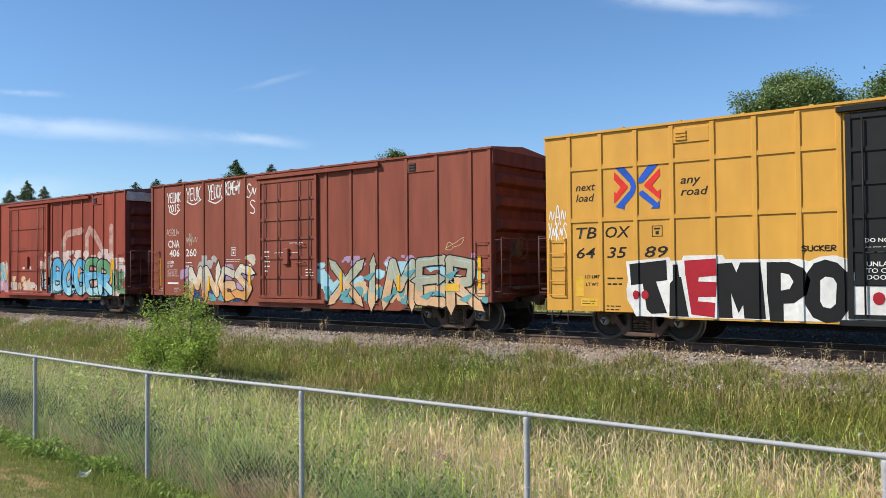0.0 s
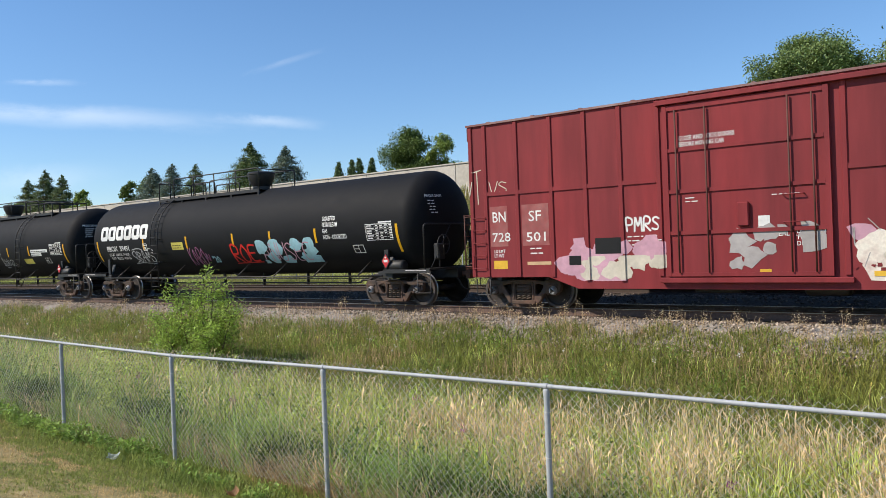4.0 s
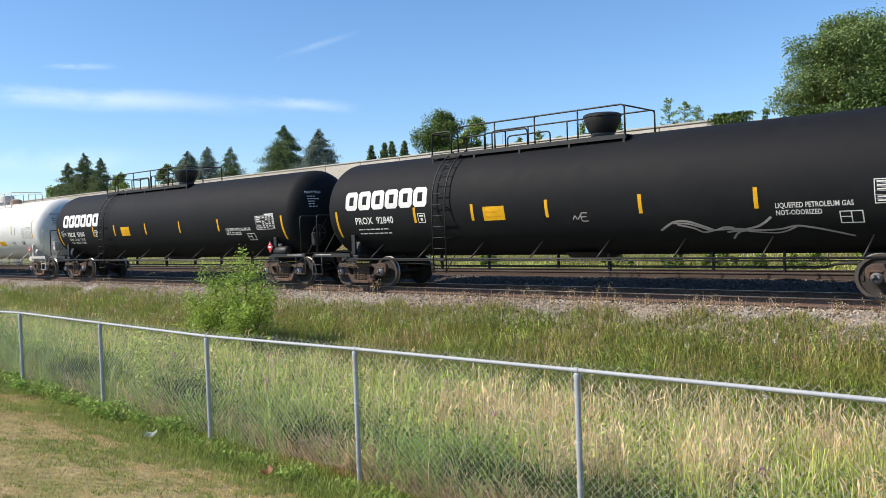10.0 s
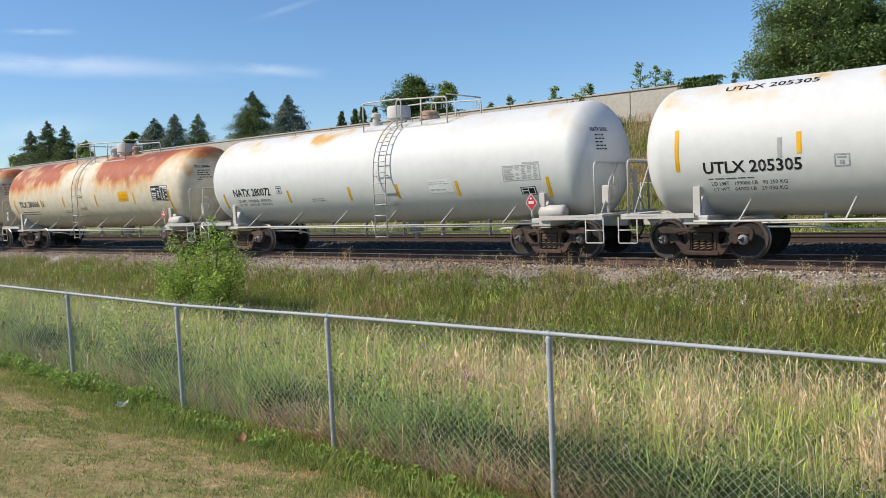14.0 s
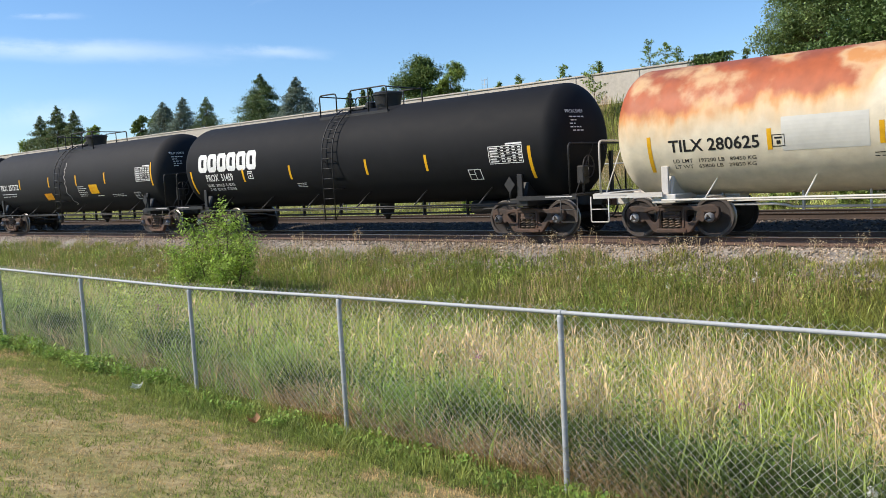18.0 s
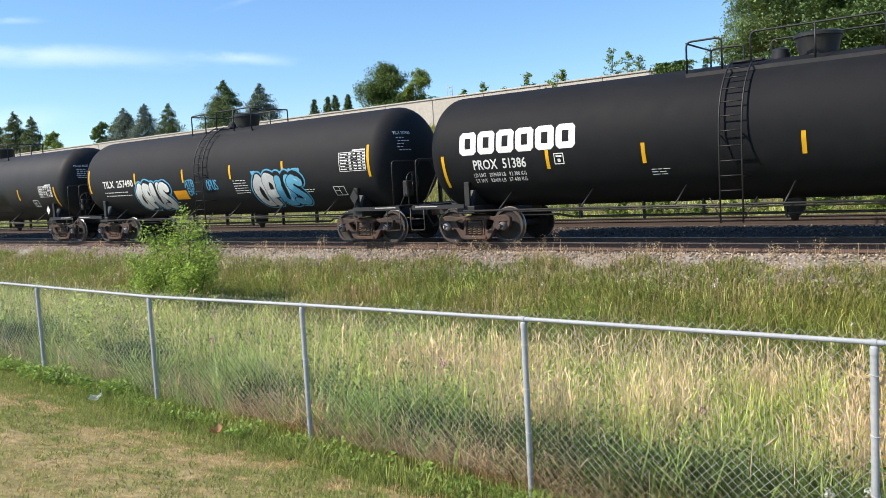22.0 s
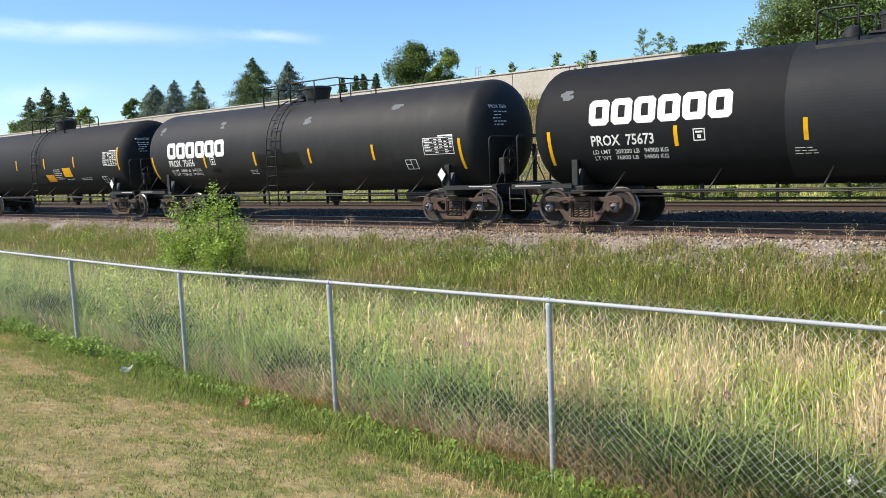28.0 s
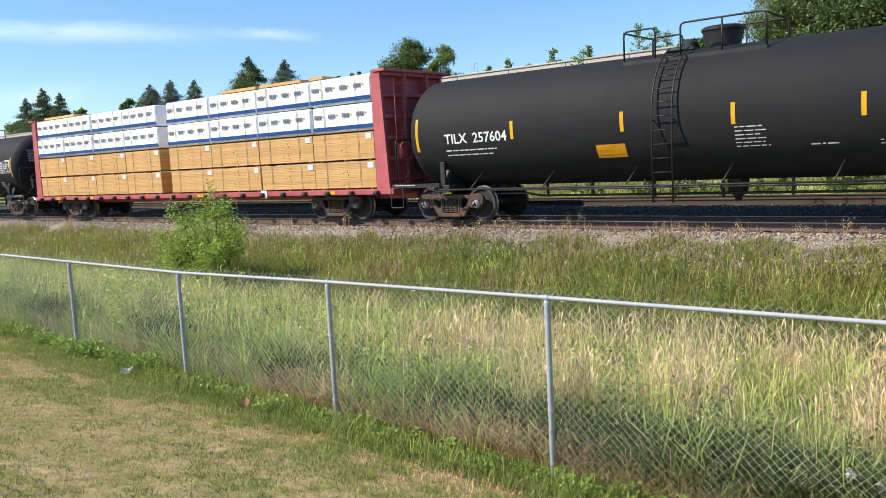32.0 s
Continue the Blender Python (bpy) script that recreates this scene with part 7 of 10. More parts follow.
# yellow car
y = yellow_box
lettering(y, "next\nload", -8.50, -8.00, 3.22, 3.62, BLACK, 0, 0.012, slant=0.25)
lettering(y, "any\nroad", -5.98, -5.38, 3.22, 3.60, BLACK, 0, 0.012, slant=0.25)
lettering(y, "TB", -8.50, -7.98, 2.36, 2.62, BLACK, 0, 0.012, slant=0.2)
lettering(y, "OX", -7.76, -7.15, 2.36, 2.62, BLACK, 0, 0.012, slant=0.2)
lettering(y, "64", -8.50, -8.02, 1.90, 2.15, BLACK, 0, 0.012, slant=0.2)
lettering(y, "35", -7.72, -7.24, 1.90, 2.15, BLACK, 0, 0.012, slant=0.2)
lettering(y, "89", -6.82, -6.28, 1.90, 2.15, BLACK, 0, 0.012, slant=0.2)
plate_box(y, -6.64, -6.40, 2.36, 2.60, BLACK, 0, t=0.014)
for k, (m, shape) in enumerate((
        ("royal", [(-7.50, 3.95), (-7.28, 3.95), (-7.03, 3.66), (-6.98, 3.50), (-7.02, 3.34), (-7.26, 3.10), (-7.28, 2.99), (-7.50, 3.06), (-7.44, 3.12), (-7.14, 3.42), (-7.12, 3.50), (-7.15, 3.58)]),
        ("scarlet", [(-7.52, 3.86), (-7.21, 3.53), (-7.19, 3.50), (-7.21, 3.46), (-7.44, 3.22), (-7.53, 3.14), (-7.53, 3.42), (-7.47, 3.37), (-7.37, 3.50), (-7.53, 3.68)]),
        ("royal", [(-6.47, 3.95), (-6.70, 3.95), (-6.94, 3.66), (-6.94, 3.56), (-6.84, 3.56)]),
        ("royal", [(-6.92, 3.36), (-6.84, 3.40), (-6.50, 3.10), (-6.46, 3.16), (-6.46, 2.98), (-6.66, 2.98), (-6.60, 3.03), (-6.92, 3.29)]),
        ("scarlet", [(-6.44, 3.86), (-6.80, 3.52), (-6.80, 3.48), (-6.50, 3.22), (-6.44, 3.16), (-6.42, 3.40), (-6.50, 3.35), (-6.62, 3.50), (-6.44, 3.70)]))):
    bm = bmesh.new()
    bm.faces.new([bm.verts.new((px, 0, pz)) for px, pz in shape])
    bm.normal_update()
    bmesh.ops.triangulate(bm, faces=bm.faces)
    part("emblem", wrap_box(bm, 0, 0.007 + 0.001 * k), SPRAY[m], y, "plain crossed red and blue bars")
sign(y, -8.53, -8.32, 1.02, 1.48, SPRAY["yellow"], 0)
lettering(y, "LD LMT", -8.28, -7.90, 1.44, 1.52, BLACK, 0)
lettering(y, "LT WT", -8.26, -7.95, 1.26, 1.34, BLACK, 0)
small_print(y, -7.72, -7.30, 1.26, 1.52, 2, BLACK, 0)
sign(y, -8.40, -7.95, 0.80, 0.98, SPRAY["yellow"], 0, "warning_label", "yellow label with dark border")
small_print(y, -8.36, -7.99, 0.83, 0.95, 2, BLACK, 0, lift=0.008)
small_print(y, -7.75, -7.35, 0.70, 0.86, 2, BLACK, 0)
GLYPHS = {   # bold brush letters in a unit box; later shapes are counters in white
    "T": ([(0.0, 0.93), (1.0, 1.0), (1.02, 0.63), (0.72, 0.60), (1.0, 0.02), (0.58, 0.0), (0.46, 0.08), (0.36, 0.56), (0.04, 0.53)],),
    "I": ([(0.25, 1.0), (0.47, 1.0), (0.55, 0.76), (0.64, 0.76), (1.0, 0.0), (0.0, 0.0), (0.05, 0.62), (0.25, 0.70)],),
    "E": ([(0.0, 0.97), (1.0, 1.0), (1.0, 0.71), (0.44, 0.68), (0.42, 0.61), (1.0, 0.60), (0.97, 0.35), (0.42, 0.34), (0.40, 0.27), (0.95, 0.25), (0.92, 0.0), (0.2, 0.04), (0.02, 0.75)],),
    "M": ([(0.0, 0.98), (0.32, 1.0), (0.41, 0.82), (0.49, 1.0), (0.9, 1.0), (0.95, 0.62), (1.0, 0.0), (0.56, 0.0), (0.54, 0.24), (0.44, 0.09), (0.29, 0.45), (0.31, 0.09), (0.32, 0.0), (0.02, 0.0), (0.0, 0.6)],),
    "P": ([(0.0, 1.0), (0.52, 1.0), (0.85, 0.90), (1.0, 0.70), (0.92, 0.46), (0.62, 0.31), (0.38, 0.30), (0.38, 0.0), (0.06, 0.0), (0.0, 0.5)], [(0.33, 0.82), (0.52, 0.79), (0.62, 0.67), (0.53, 0.55), (0.33, 0.52)]),
    "O": ([(0.08, 0.80), (0.22, 0.94), (0.46, 1.0), (0.73, 0.94), (0.93, 0.78), (1.0, 0.52), (0.93, 0.22), (0.75, 0.03), (0.45, 0.0), (0.18, 0.08), (0.02, 0.28), (0.0, 0.54)], [(0.35, 0.67), (0.46, 0.73), (0.62, 0.71), (0.69, 0.62), (0.66, 0.30), (0.55, 0.23), (0.40, 0.25), (0.34, 0.34)]),
}
OUTLINE = [(-7.26, 1.82), (-6.26, 1.90), (-6.20, 1.82), (-5.98, 1.83), (-5.94, 1.93), (-5.10, 1.93), (-5.04, 1.84), (-4.10, 1.83), (-3.60, 1.83), (-3.42, 1.78), (-3.20, 1.87), (-2.95, 1.89), (-2.74, 1.82), (-2.60, 1.55), (-2.58, 0.60), (-7.02, 0.60), (-7.24, 0.95), (-7.26, 1.20), (-7.22, 1.40)]


def brush_shape(points, material_, lift, label=""):
    bm = bmesh.new()
    bm.faces.new([bm.verts.new((px, 0, pz)) for px, pz in points])
    bm.normal_update()
    bmesh.ops.triangulate(bm, faces=bm.faces)
    return part("graffiti", wrap_box(bm, 0, lift), material_, y, label)


brush_shape(OUTLINE, SPRAY["white"], 0.006, "white sprayed backing of the letters")
for letter, x0, x1, z0, z1, m in (("T", -7.18, -6.32, 0.66, 1.84, "black"), ("I", -6.27, -5.84, 0.62, 1.74, "black"), ("E", -5.92, -5.22, 0.62, 1.86, "red"), ("M", -5.22, -4.25, 0.62, 1.77, "black"), ("P", -4.22, -3.40, 0.58, 1.77, "black"), ("O", -3.52, -2.66, 0.58, 1.81, "black")):
    for k, shape in enumerate(GLYPHS[letter]):
        brush_shape([(x0 + (x1 - x0) * u, z0 + (z1 - z0) * v) for u, v in shape], SPRAY["white" if k else m], 0.009 + 0.003 * k, "bold brush letter" if k == 0 else "")
for dx in (-7.02, -6.82):
    bm = bmesh.new()
    stroke(bm, [(dx, 1.06), (dx, 1.09)], 0.085)
    part("graffiti", wrap_box(bm, 0, 0.014), SPRAY["red"], y)
sign(y, -2.6, -1.3, 0.66, 1.30, SPRAY["white"], 0, "graffiti")
for dx in (-2.2, -1.75):
    bm = bmesh.new()
    stroke(bm, [(dx, 1.05), (dx, 1.09)], 0.10)
    part("graffiti", wrap_box(bm, 0, 0.014), SPRAY["red"], y)
sprayed(y, "SUCKER", -3.55, -2.92, 1.98, 2.08, [(0.012, SPRAY["black"])], 0, 3)
sprayed(y, "~A~", -9.22, -8.75, 2.7, 3.2, [(0.014, SPRAY["white"])], 0, 4)
sprayed(y, "X~K~S", -9.24, -8.74, 2.35, 2.75, [(0.014, SPRAY["white"])], 0, 5)
lettering(y, "DO NOT LU", -2.42, -1.75, 2.12, 2.20, WHITE, 0)
lettering(y, "UNLATCH\nTO CLOSE\nDOOR", -2.4, -1.75, 1.42, 1.76, WHITE, 0)
small_print(y, -2.45, -1.9, 1.92, 2.06, 3, WHITE, 0)

# brown-red car
c = red_box
lettering(c, "CNA", -6.40, -5.74, 2.50, 2.76, WHITE, 1, 0.012)
lettering(c, "406", -6.32, -5.74, 2.18, 2.44, WHITE, 1, 0.012)
lettering(c, "260", -5.36, -4.76, 2.18, 2.44, WHITE, 1, 0.012)
lettering(c, "LD LMT\nLT WT", -6.44, -6.06, 1.80, 2.04, WHITE, 1)
small_print(c, -5.38, -4.95, 1.80, 2.04, 2, WHITE, 1)
small_print(c, -6.44, -5.76, 1.48, 1.76, 4, WHITE, 1)
plate_box(c, -2.90, -2.65, 2.17, 2.44, WHITE, 1, t=0.016)
small_print(c, -3.15, -2.35, 1.96, 2.08, 2, WHITE, 1)
for k, (word, x0, x1, z0, z1) in enumerate((("YEUNK", -6.45, -5.66, 4.10, 4.44), ("YOIS", -6.40, -5.72, 3.78, 4.02), ("YEUK", -5.34, -4.50, 4.10, 4.55), ("YEUCK", -4.10, -3.35, 4.10, 4.56), ("KEMEDY", -3.18, -2.42, 4.20, 4.60), ("SD", -2.1, -1.62, 4.0, 4.5), ("S", -1.95, -1.65, 3.5, 3.95))):
    sprayed(c, word, x0, x1, z0, z1, [(0.019, SPRAY["white"])], 1, 10 + k, "white sprayed tag", name="tag")
for k, (x0, x1, z) in enumerate(((-6.3, -5.7, 3.72), (-5.3, -4.5, 4.02), (-4.1, -3.3, 4.0))):
    bm = bmesh.new()
    stroke(bm, smooth_line([(x0, z + 0.06), ((x0 + x1) / 2, z - 0.05), (x1, z + 0.10)]), 0.018)
    part("tag", wrap_box(bm, 1, 0.007), SPRAY["white"], c)
sprayed(c, "ASRUD", -6.50, -5.75, 2.92, 3.15, [(0.009, SPRAY["cream"])], 1, 21, name="tag")
sprayed(c, "~M~W", -5.35, -4.70, 2.55, 2.98, [(0.008, SPRAY["cream"])], 1, 22, name="tag")
blotches(c, -5.6, -1.7, 0.72, 1.95, SPRAY["lilac"], 22, 0.22, 1, 30, 0.005, "pink and lilac sprayed background")
blotches(c, -4.6, -3.0, 1.75, 2.2, SPRAY["grey"], 9, 0.16, 1, 31, 0.0055)
blotches(c, -5.2, -1.9, 0.66, 1.05, SPRAY["navy"], 26, 0.14, 1, 33, 0.0062, "dark blue sprayed foot")
blotches(c, -5.0, -2.2, 0.66, 0.95, SPRAY["teal"], 12, 0.12, 1, 34, 0.0072)
piece(c, "MNGS", -5.15, -1.85, 0.86, 1.74, 0.125, 0.032, ("orange", "peach", "sand", "cream"), 1, 32, 0.0085, "orange, peach and cream graffiti letters", True, "white", True)
sign(c, -6.94, -6.85, 1.15, 2.16, YELLOW, 1, "reflector_strip")
sign(c, -4.12, -4.02, 1.0, 1.5, YELLOW, 1, "reflector_strip", lift=0.026)
sign(c, -2.0, -1.9, 1.2, 1.75, YELLOW, 1, "reflector_strip", lift=0.026)
small_print(c, -6.95, -6.66, 0.95, 1.12, 2, SPRAY["cream"], 1)
sign(c, -6.44, -5.8, 1.22, 1.28, WHITE, 1, "stripe")
small_print(c, -6.05, -5.75, 0.92, 1.12, 3, WHITE, 1)
blotches(c, 1.25, 7.25, 0.75, 1.9, SPRAY["pale_blue"], 42, 0.25, 1, 40, 0.005, "pale blue sprayed background")
blotches(c, 2.2, 7.1, 0.75, 1.35, SPRAY["sand"], 26, 0.24, 1, 41, 0.0058)
blotches(c, 1.5, 7.2, 0.72, 1.2, SPRAY["teal"], 30, 0.16, 1, 44, 0.0066)
blotches(c, 1.9, 7.0, 1.75, 2.08, SPRAY["lilac"], 22, 0.11, 1, 48, 0.0045)
piece(c, "XIMER", 1.80, 7.0, 0.80, 1.86, 0.125, 0.034, ("peach", "peach", "khaki", "khaki"), 1, 42, 0.0085, "sand and grey-green wild-style graffiti", True, "pale_blue", True)
for k, (x, z) in enumerate(((2.3, 1.05), (3.2, 1.5), (3.9, 0.9), (4.7, 1.6), (5.3, 1.0), (6.1, 1.55), (6.6, 0.95))):
    bm = bmesh.new()
    bm.faces.new([bm.verts.new((x + px, 0, z + pz)) for px, pz in ((-0.22, -0.06), (0.05, -0.14), (0.28, 0.12), (0.02, 0.04))])
    part("graffiti", wrap_box(bm, 1, 0.0275 + 0.0003 * k), SPRAY["teal"], c)
sign(c, 2.09, 2.18, 1.06, 1.65, YELLOW, 1, "reflector_strip", lift=0.032)
sign(c, 4.29, 4.38, 1.08, 1.53, YELLOW, 1, "reflector_strip", lift=0.032)
sign(c, 6.99, 7.09, 1.18, 2.01, YELLOW, 1, "reflector_strip", lift=0.032)
sign(c, 5.95, 6.40, 1.10, 1.30, SPRAY["yellow"], 1, "warning_label", lift=0.032)
bm = bmesh.new()
stroke(bm, smooth_line([(5.95, 2.2), (6.05, 2.38), (6.2, 2.3), (6.12, 2.18), (5.95, 2.22), (6.25, 2.35), (6.55, 2.5), (6.45, 2.32), (6.2, 2.25)]), 0.008)
part("tag", wrap_box(bm, 1), SPRAY["sand"], c)
small_print(c, -1.2, -0.9, 1.6, 2.35, 5, WHITE, 1)
small_print(c, 0.0, 0.75, 2.48, 2.56, 1, WHITE, 1)
small_print(c, -0.7, 0.7, 2.20, 2.26, 1, WHITE, 1)
small_print(c, 0.7, 1.1, 1.4, 1.75, 4, WHITE, 1)
blotches(c, -2.1, -1.5, 1.5, 2.2, SPRAY["cream"], 6, 0.13, 1, 45)

# faded red car
c = rust_box
small_print(c, -6.50, -4.55, 3.28, 3.52, 1, FADED, 2, 3)
small_print(c, -6.50, -4.60, 2.90, 3.15, 1, FADED, 2, 4)
lettering(c, "CN", -6.45, -5.95, 2.34, 2.56, FADED, 2, 0.01)
lettering(c, "406", -5.72, -5.14, 2.34, 2.56, FADED, 2, 0.01)
lettering(c, "622", -5.00, -4.44, 2.34, 2.56, FADED, 2, 0.01)
sign(c, -6.5, -6.2, 2.70, 2.73, FADED, 2, "stripe")
sign(c, -5.7, -5.2, 2.70, 2.73, FADED, 2, "stripe")
sign(c, -5.0, -4.45, 2.70, 2.73, FADED, 2, "stripe")
plate_box(c, -4.15, -3.88, 2.32, 2.58, FADED, 2, t=0.016)
for pts in ([(2.85, 1.95), (2.85, 2.95), (3.10, 3.22), (4.25, 3.32)], [(4.62, 1.95), (4.62, 3.05), (4.85, 3.36), (5.15, 3.2), (6.0, 2.3), (6.3, 2.1)], [(6.40, 3.38), (6.40, 2.25)]):
    bm = bmesh.new()
    stroke(bm, pts, 0.14)
    part("emblem", wrap_box(bm, 2, 0.005), FADED, c, "faded pale ribbon emblem")
blotches(c, -7.1, -1.9, 0.72, 2.05, SPRAY["pink"], 52, 0.30, 2, 50, 0.005, "pale pink sprayed background")
blotches(c, -6.6, -1.9, 1.3, 2.15, SPRAY["cream"], 26, 0.2, 2, 51, 0.0058)
blotches(c, -6.9, -1.9, 1.0, 1.95, SPRAY["sand"], 30, 0.24, 2, 57, 0.0066)
SPRAY["haze"] = material("overspray_haze", (0.58, 0.50, 0.47), 0.7, spread=0.2, grain=9, patch=2.5, bump=0, other=(0.42, 0.27, 0.24), amount=0.5)
SPRAY["dull_teal"] = paint("spray_dull_teal", (0.30, 0.42, 0.42))
blotches(c, -6.5, -1.9, 1.25, 2.0, SPRAY["haze"], 46, 0.2, 2, 61, 0.0075)
sprayed(c, "WMEWM", -6.2, -2.0, 1.0, 2.0, [(0.14, SPRAY["grey"]), (0.105, SPRAY["dull_teal"])], 2, 52, "dull teal and pink graffiti", True, base=0.0085)
blotches(c, -6.5, -1.9, 0.74, 1.40, SPRAY["pink"], 60, 0.17, 2, 53, 0.0125)
blotches(c, -6.3, -2.0, 1.1, 1.75, SPRAY["haze"], 26, 0.10, 2, 58, 0.0135)
blotches(c, -6.3, -2.0, 1.3, 1.8, SPRAY["pale_blue"], 22, 0.10, 2, 62, 0.0145)
blotches(c, -6.0, -2.2, 0.80, 1.15, SPRAY["lilac"], 16, 0.10, 2, 63, 0.0155)
rs = random.Random(64)
for k in range(26):   # pointed ends of the letters
    x, z = rs.uniform(-6.2, -2.0), rs.uniform(1.55, 1.85)
    dx, dz, w_ = rs.uniform(-0.18, 0.18), rs.uniform(0.25, 0.55), rs.uniform(0.05, 0.13)
    bm = bmesh.new()
    bm.faces.new([bm.verts.new((px, 0, pz)) for px, pz in ((x - w_, z), (x + w_, z), (x + dx, z + dz))])
    part("graffiti", wrap_box(bm, 2, 0.0160 + 0.0003 * k), SPRAY[rs.choice(("haze", "dull_teal", "grey", "pale_blue", "cream"))], c)
for k in range(14):
    x, z = rs.uniform(-6.1, -2.1), rs.uniform(0.9, 1.6)
    bm = bmesh.new()
    stroke(bm, smooth_line([(x, z + 0.35), (x + rs.uniform(-0.1, 0.15), z + 0.1), (x + rs.uniform(-0.15, 0.2), z - 0.1)]), rs.uniform(0.008, 0.016))
    part("graffiti", wrap_box(bm, 2, 0.0245 + 0.0002 * k), SPRAY[rs.choice(("lilac", "navy", "teal"))], c)
sign(c, -6.25, -5.85, 1.82, 2.02, SPRAY["black"], 2, "black_patch", "black sprayed patch", 0.019)
blotches(c, -1.4, 0.4, 0.75, 1.5, SPRAY["sand"], 14, 0.2, 2, 54)
blotches(c, -1.6, 1.0, 0.75, 1.25, SPRAY["haze"], 18, 0.16, 2, 46, 0.0062)
blotches(c, 1.1, 7.3, 0.75, 2.2, SPRAY["haze"], 90, 0.26, 2, 55, 0.005, "grey-white sprayed background")
blotches(c, 1.4, 6.6, 1.9, 2.55, SPRAY["haze"], 40, 0.17, 2, 47, 0.0056)
blotches(c, 1.5, 6.5, 0.74, 1.35, SPRAY["sky"], 26, 0.18, 2, 59, 0.0062)
piece(c, "BOGER", 1.95, 6.40, 0.95, 2.02, 0.150, 0.055, ("pale_blue", "sky", "sky", "blue", "blue"), 2, 56, 0.0075, "fat blue and green bubble letters", False, "pale_blue", accent="green")
blotches(c, 6.55, 7.35, 0.85, 1.75, SPRAY["green"], 9, 0.22, 2, 68, 0.007)
sprayed(c, "U", 6.65, 7.15, 1.0, 1.75, [(0.075, SPRAY["haze"]), (0.06, SPRAY["black"]), (0.025, SPRAY["green"])], 2, 69, base=0.010)
sprayed(c, "CE~O", 1.1, 1.9, 0.9, 1.75, [(0.07, SPRAY["white"]), (0.045, SPRAY["black"])], 2, 70)
for word, x0, x1 in (("MWB", 4.95, 5.45), ("AHO", 2.0, 2.75), ("KTC", 3.5, 3.85)):
    sprayed(c, word, x0, x1, 0.80, 0.92, [(0.015, SPRAY["black"])], 2, 71, name="tag", base=0.018)
for x, z0, z1 in ((-6.68, 1.28, 2.17), (-4.36, 1.36, 1.80), (-2.10, 1.32, 1.77), (1.80, 1.45, 1.85), (4.09, 1.42, 1.86), (6.44, 1.24, 2.13), (6.62, 1.75, 2.15)):
    sign(c, x - 0.05, x + 0.05, z0, z1, YELLOW if z1 < 2.16 and x < 1 or x > 6.5 else ORANGE_SIGN, 2, "reflector_strip", lift=0.032)
sprayed(c, "XMXA", -0.9, -0.2, 2.55, 2.72, [(0.012, SPRAY["black"])], 2, 73, name="tag")
sign(c, 0.05, 0.22, 1.72, 1.92, WHITE, 2, "paper_label", "white paper label")
sign(c, -0.55, -0.35, 1.80, 1.90, SPRAY["cream"], 2, "paper_label")

# maroon car
c = maroon_box
sign(c, -6.68, -6.15, 1.60, 2.62, BLEACHED, 3, "faded_panel", "sun-faded patch of paint", 0.004)
sign(c, -5.72, -4.95, 1.60, 2.62, BLEACHED, 3, "faded_panel", "sun-faded patch of paint", 0.004)
lettering(c, "BN", -6.60, -6.20, 2.22, 2.48, WHITE, 3, 0.006)
lettering(c, "SF", -5.52, -5.16, 2.20, 2.46, WHITE, 3, 0.006)
lettering(c, "728", -6.62, -6.08, 1.72, 1.95, WHITE, 3, 0.006)
lettering(c, "501", -5.60, -5.05, 1.70, 1.93, WHITE, 3, 0.006)
lettering(c, "LD LMT\nLT WT", -6.58, -6.25, 1.32, 1.52, WHITE, 3)
small_print(c, -5.5, -5.1, 1.36, 1.60, 2, WHITE, 3)
sign(c, -6.61, -6.19, 1.03, 1.24, SPRAY["yellow"], 3, "warning_label")
sign(c, -5.6, -4.9, 1.12, 1.20, SPRAY["sand"], 3, "stripe")
bm = bmesh.new()
ring = [(6.21 + 0.36 * math.cos(t), 3.86 + 0.36 * math.sin(t)) for t in np.linspace(0, 2 * math.pi, 29)]
bm.faces.new([bm.verts.new((px, 0, pz)) for px, pz in ring[:-1]])
part("emblem", wrap_box(bm, 3, 0.005), SPRAY["cream"], c, "pale round emblem with a cross")
bm = bmesh.new()
stroke(bm, [(6.21 + 0.21 * math.cos(t), 3.86 + 0.21 * math.sin(t)) for t in np.linspace(0, 2 * math.pi, 25)], 0.014)
for q in ((-0.17, 0.17, -0.035, 0.035), (-0.035, 0.035, 0.035, 0.17), (-0.035, 0.035, -0.17, -0.035)):
    flat_quad(bm, 6.21 + q[0], 6.21 + q[1], 3.86 + q[2], 3.86 + q[3])
part("emblem_cross", wrap_box(bm, 3, 0.008), SPRAY["sand"], c)
blotches(c, -4.75, -2.0, 0.72, 1.75, SPRAY["pink"], 20, 0.28, 3, 80, 0.005, "pale pink painted-over patch")
blotches(c, -4.2, -2.0, 0.75, 1.3, SPRAY["cream"], 14, 0.2, 3, 81, 0.0058)
sign(c, -3.72, -3.05, 1.35, 1.72, SPRAY["black"], 3, "black_patch", "black painted square", 0.008)
sign(c, -4.42, -4.10, 1.10, 1.32, SPRAY["black"], 3, "black_patch", "black painted square", 0.008)
sprayed(c, "PMRS", -2.95, -2.1, 1.85, 2.15, [(0.022, SPRAY["white"])], 3, 82, name="tag")
small_print(c, -2.9, -2.05, 1.5, 1.78, 3, WHITE, 3)
sprayed(c, "WT", -7.45, -6.9, 2.7, 3.6, [(0.014, SPRAY["cream"])], 3, 83, name="tag")
sprayed(c, "VS", -6.7, -6.1, 2.95, 3.25, [(0.012, SPRAY["cream"])], 3, 84, name="tag")
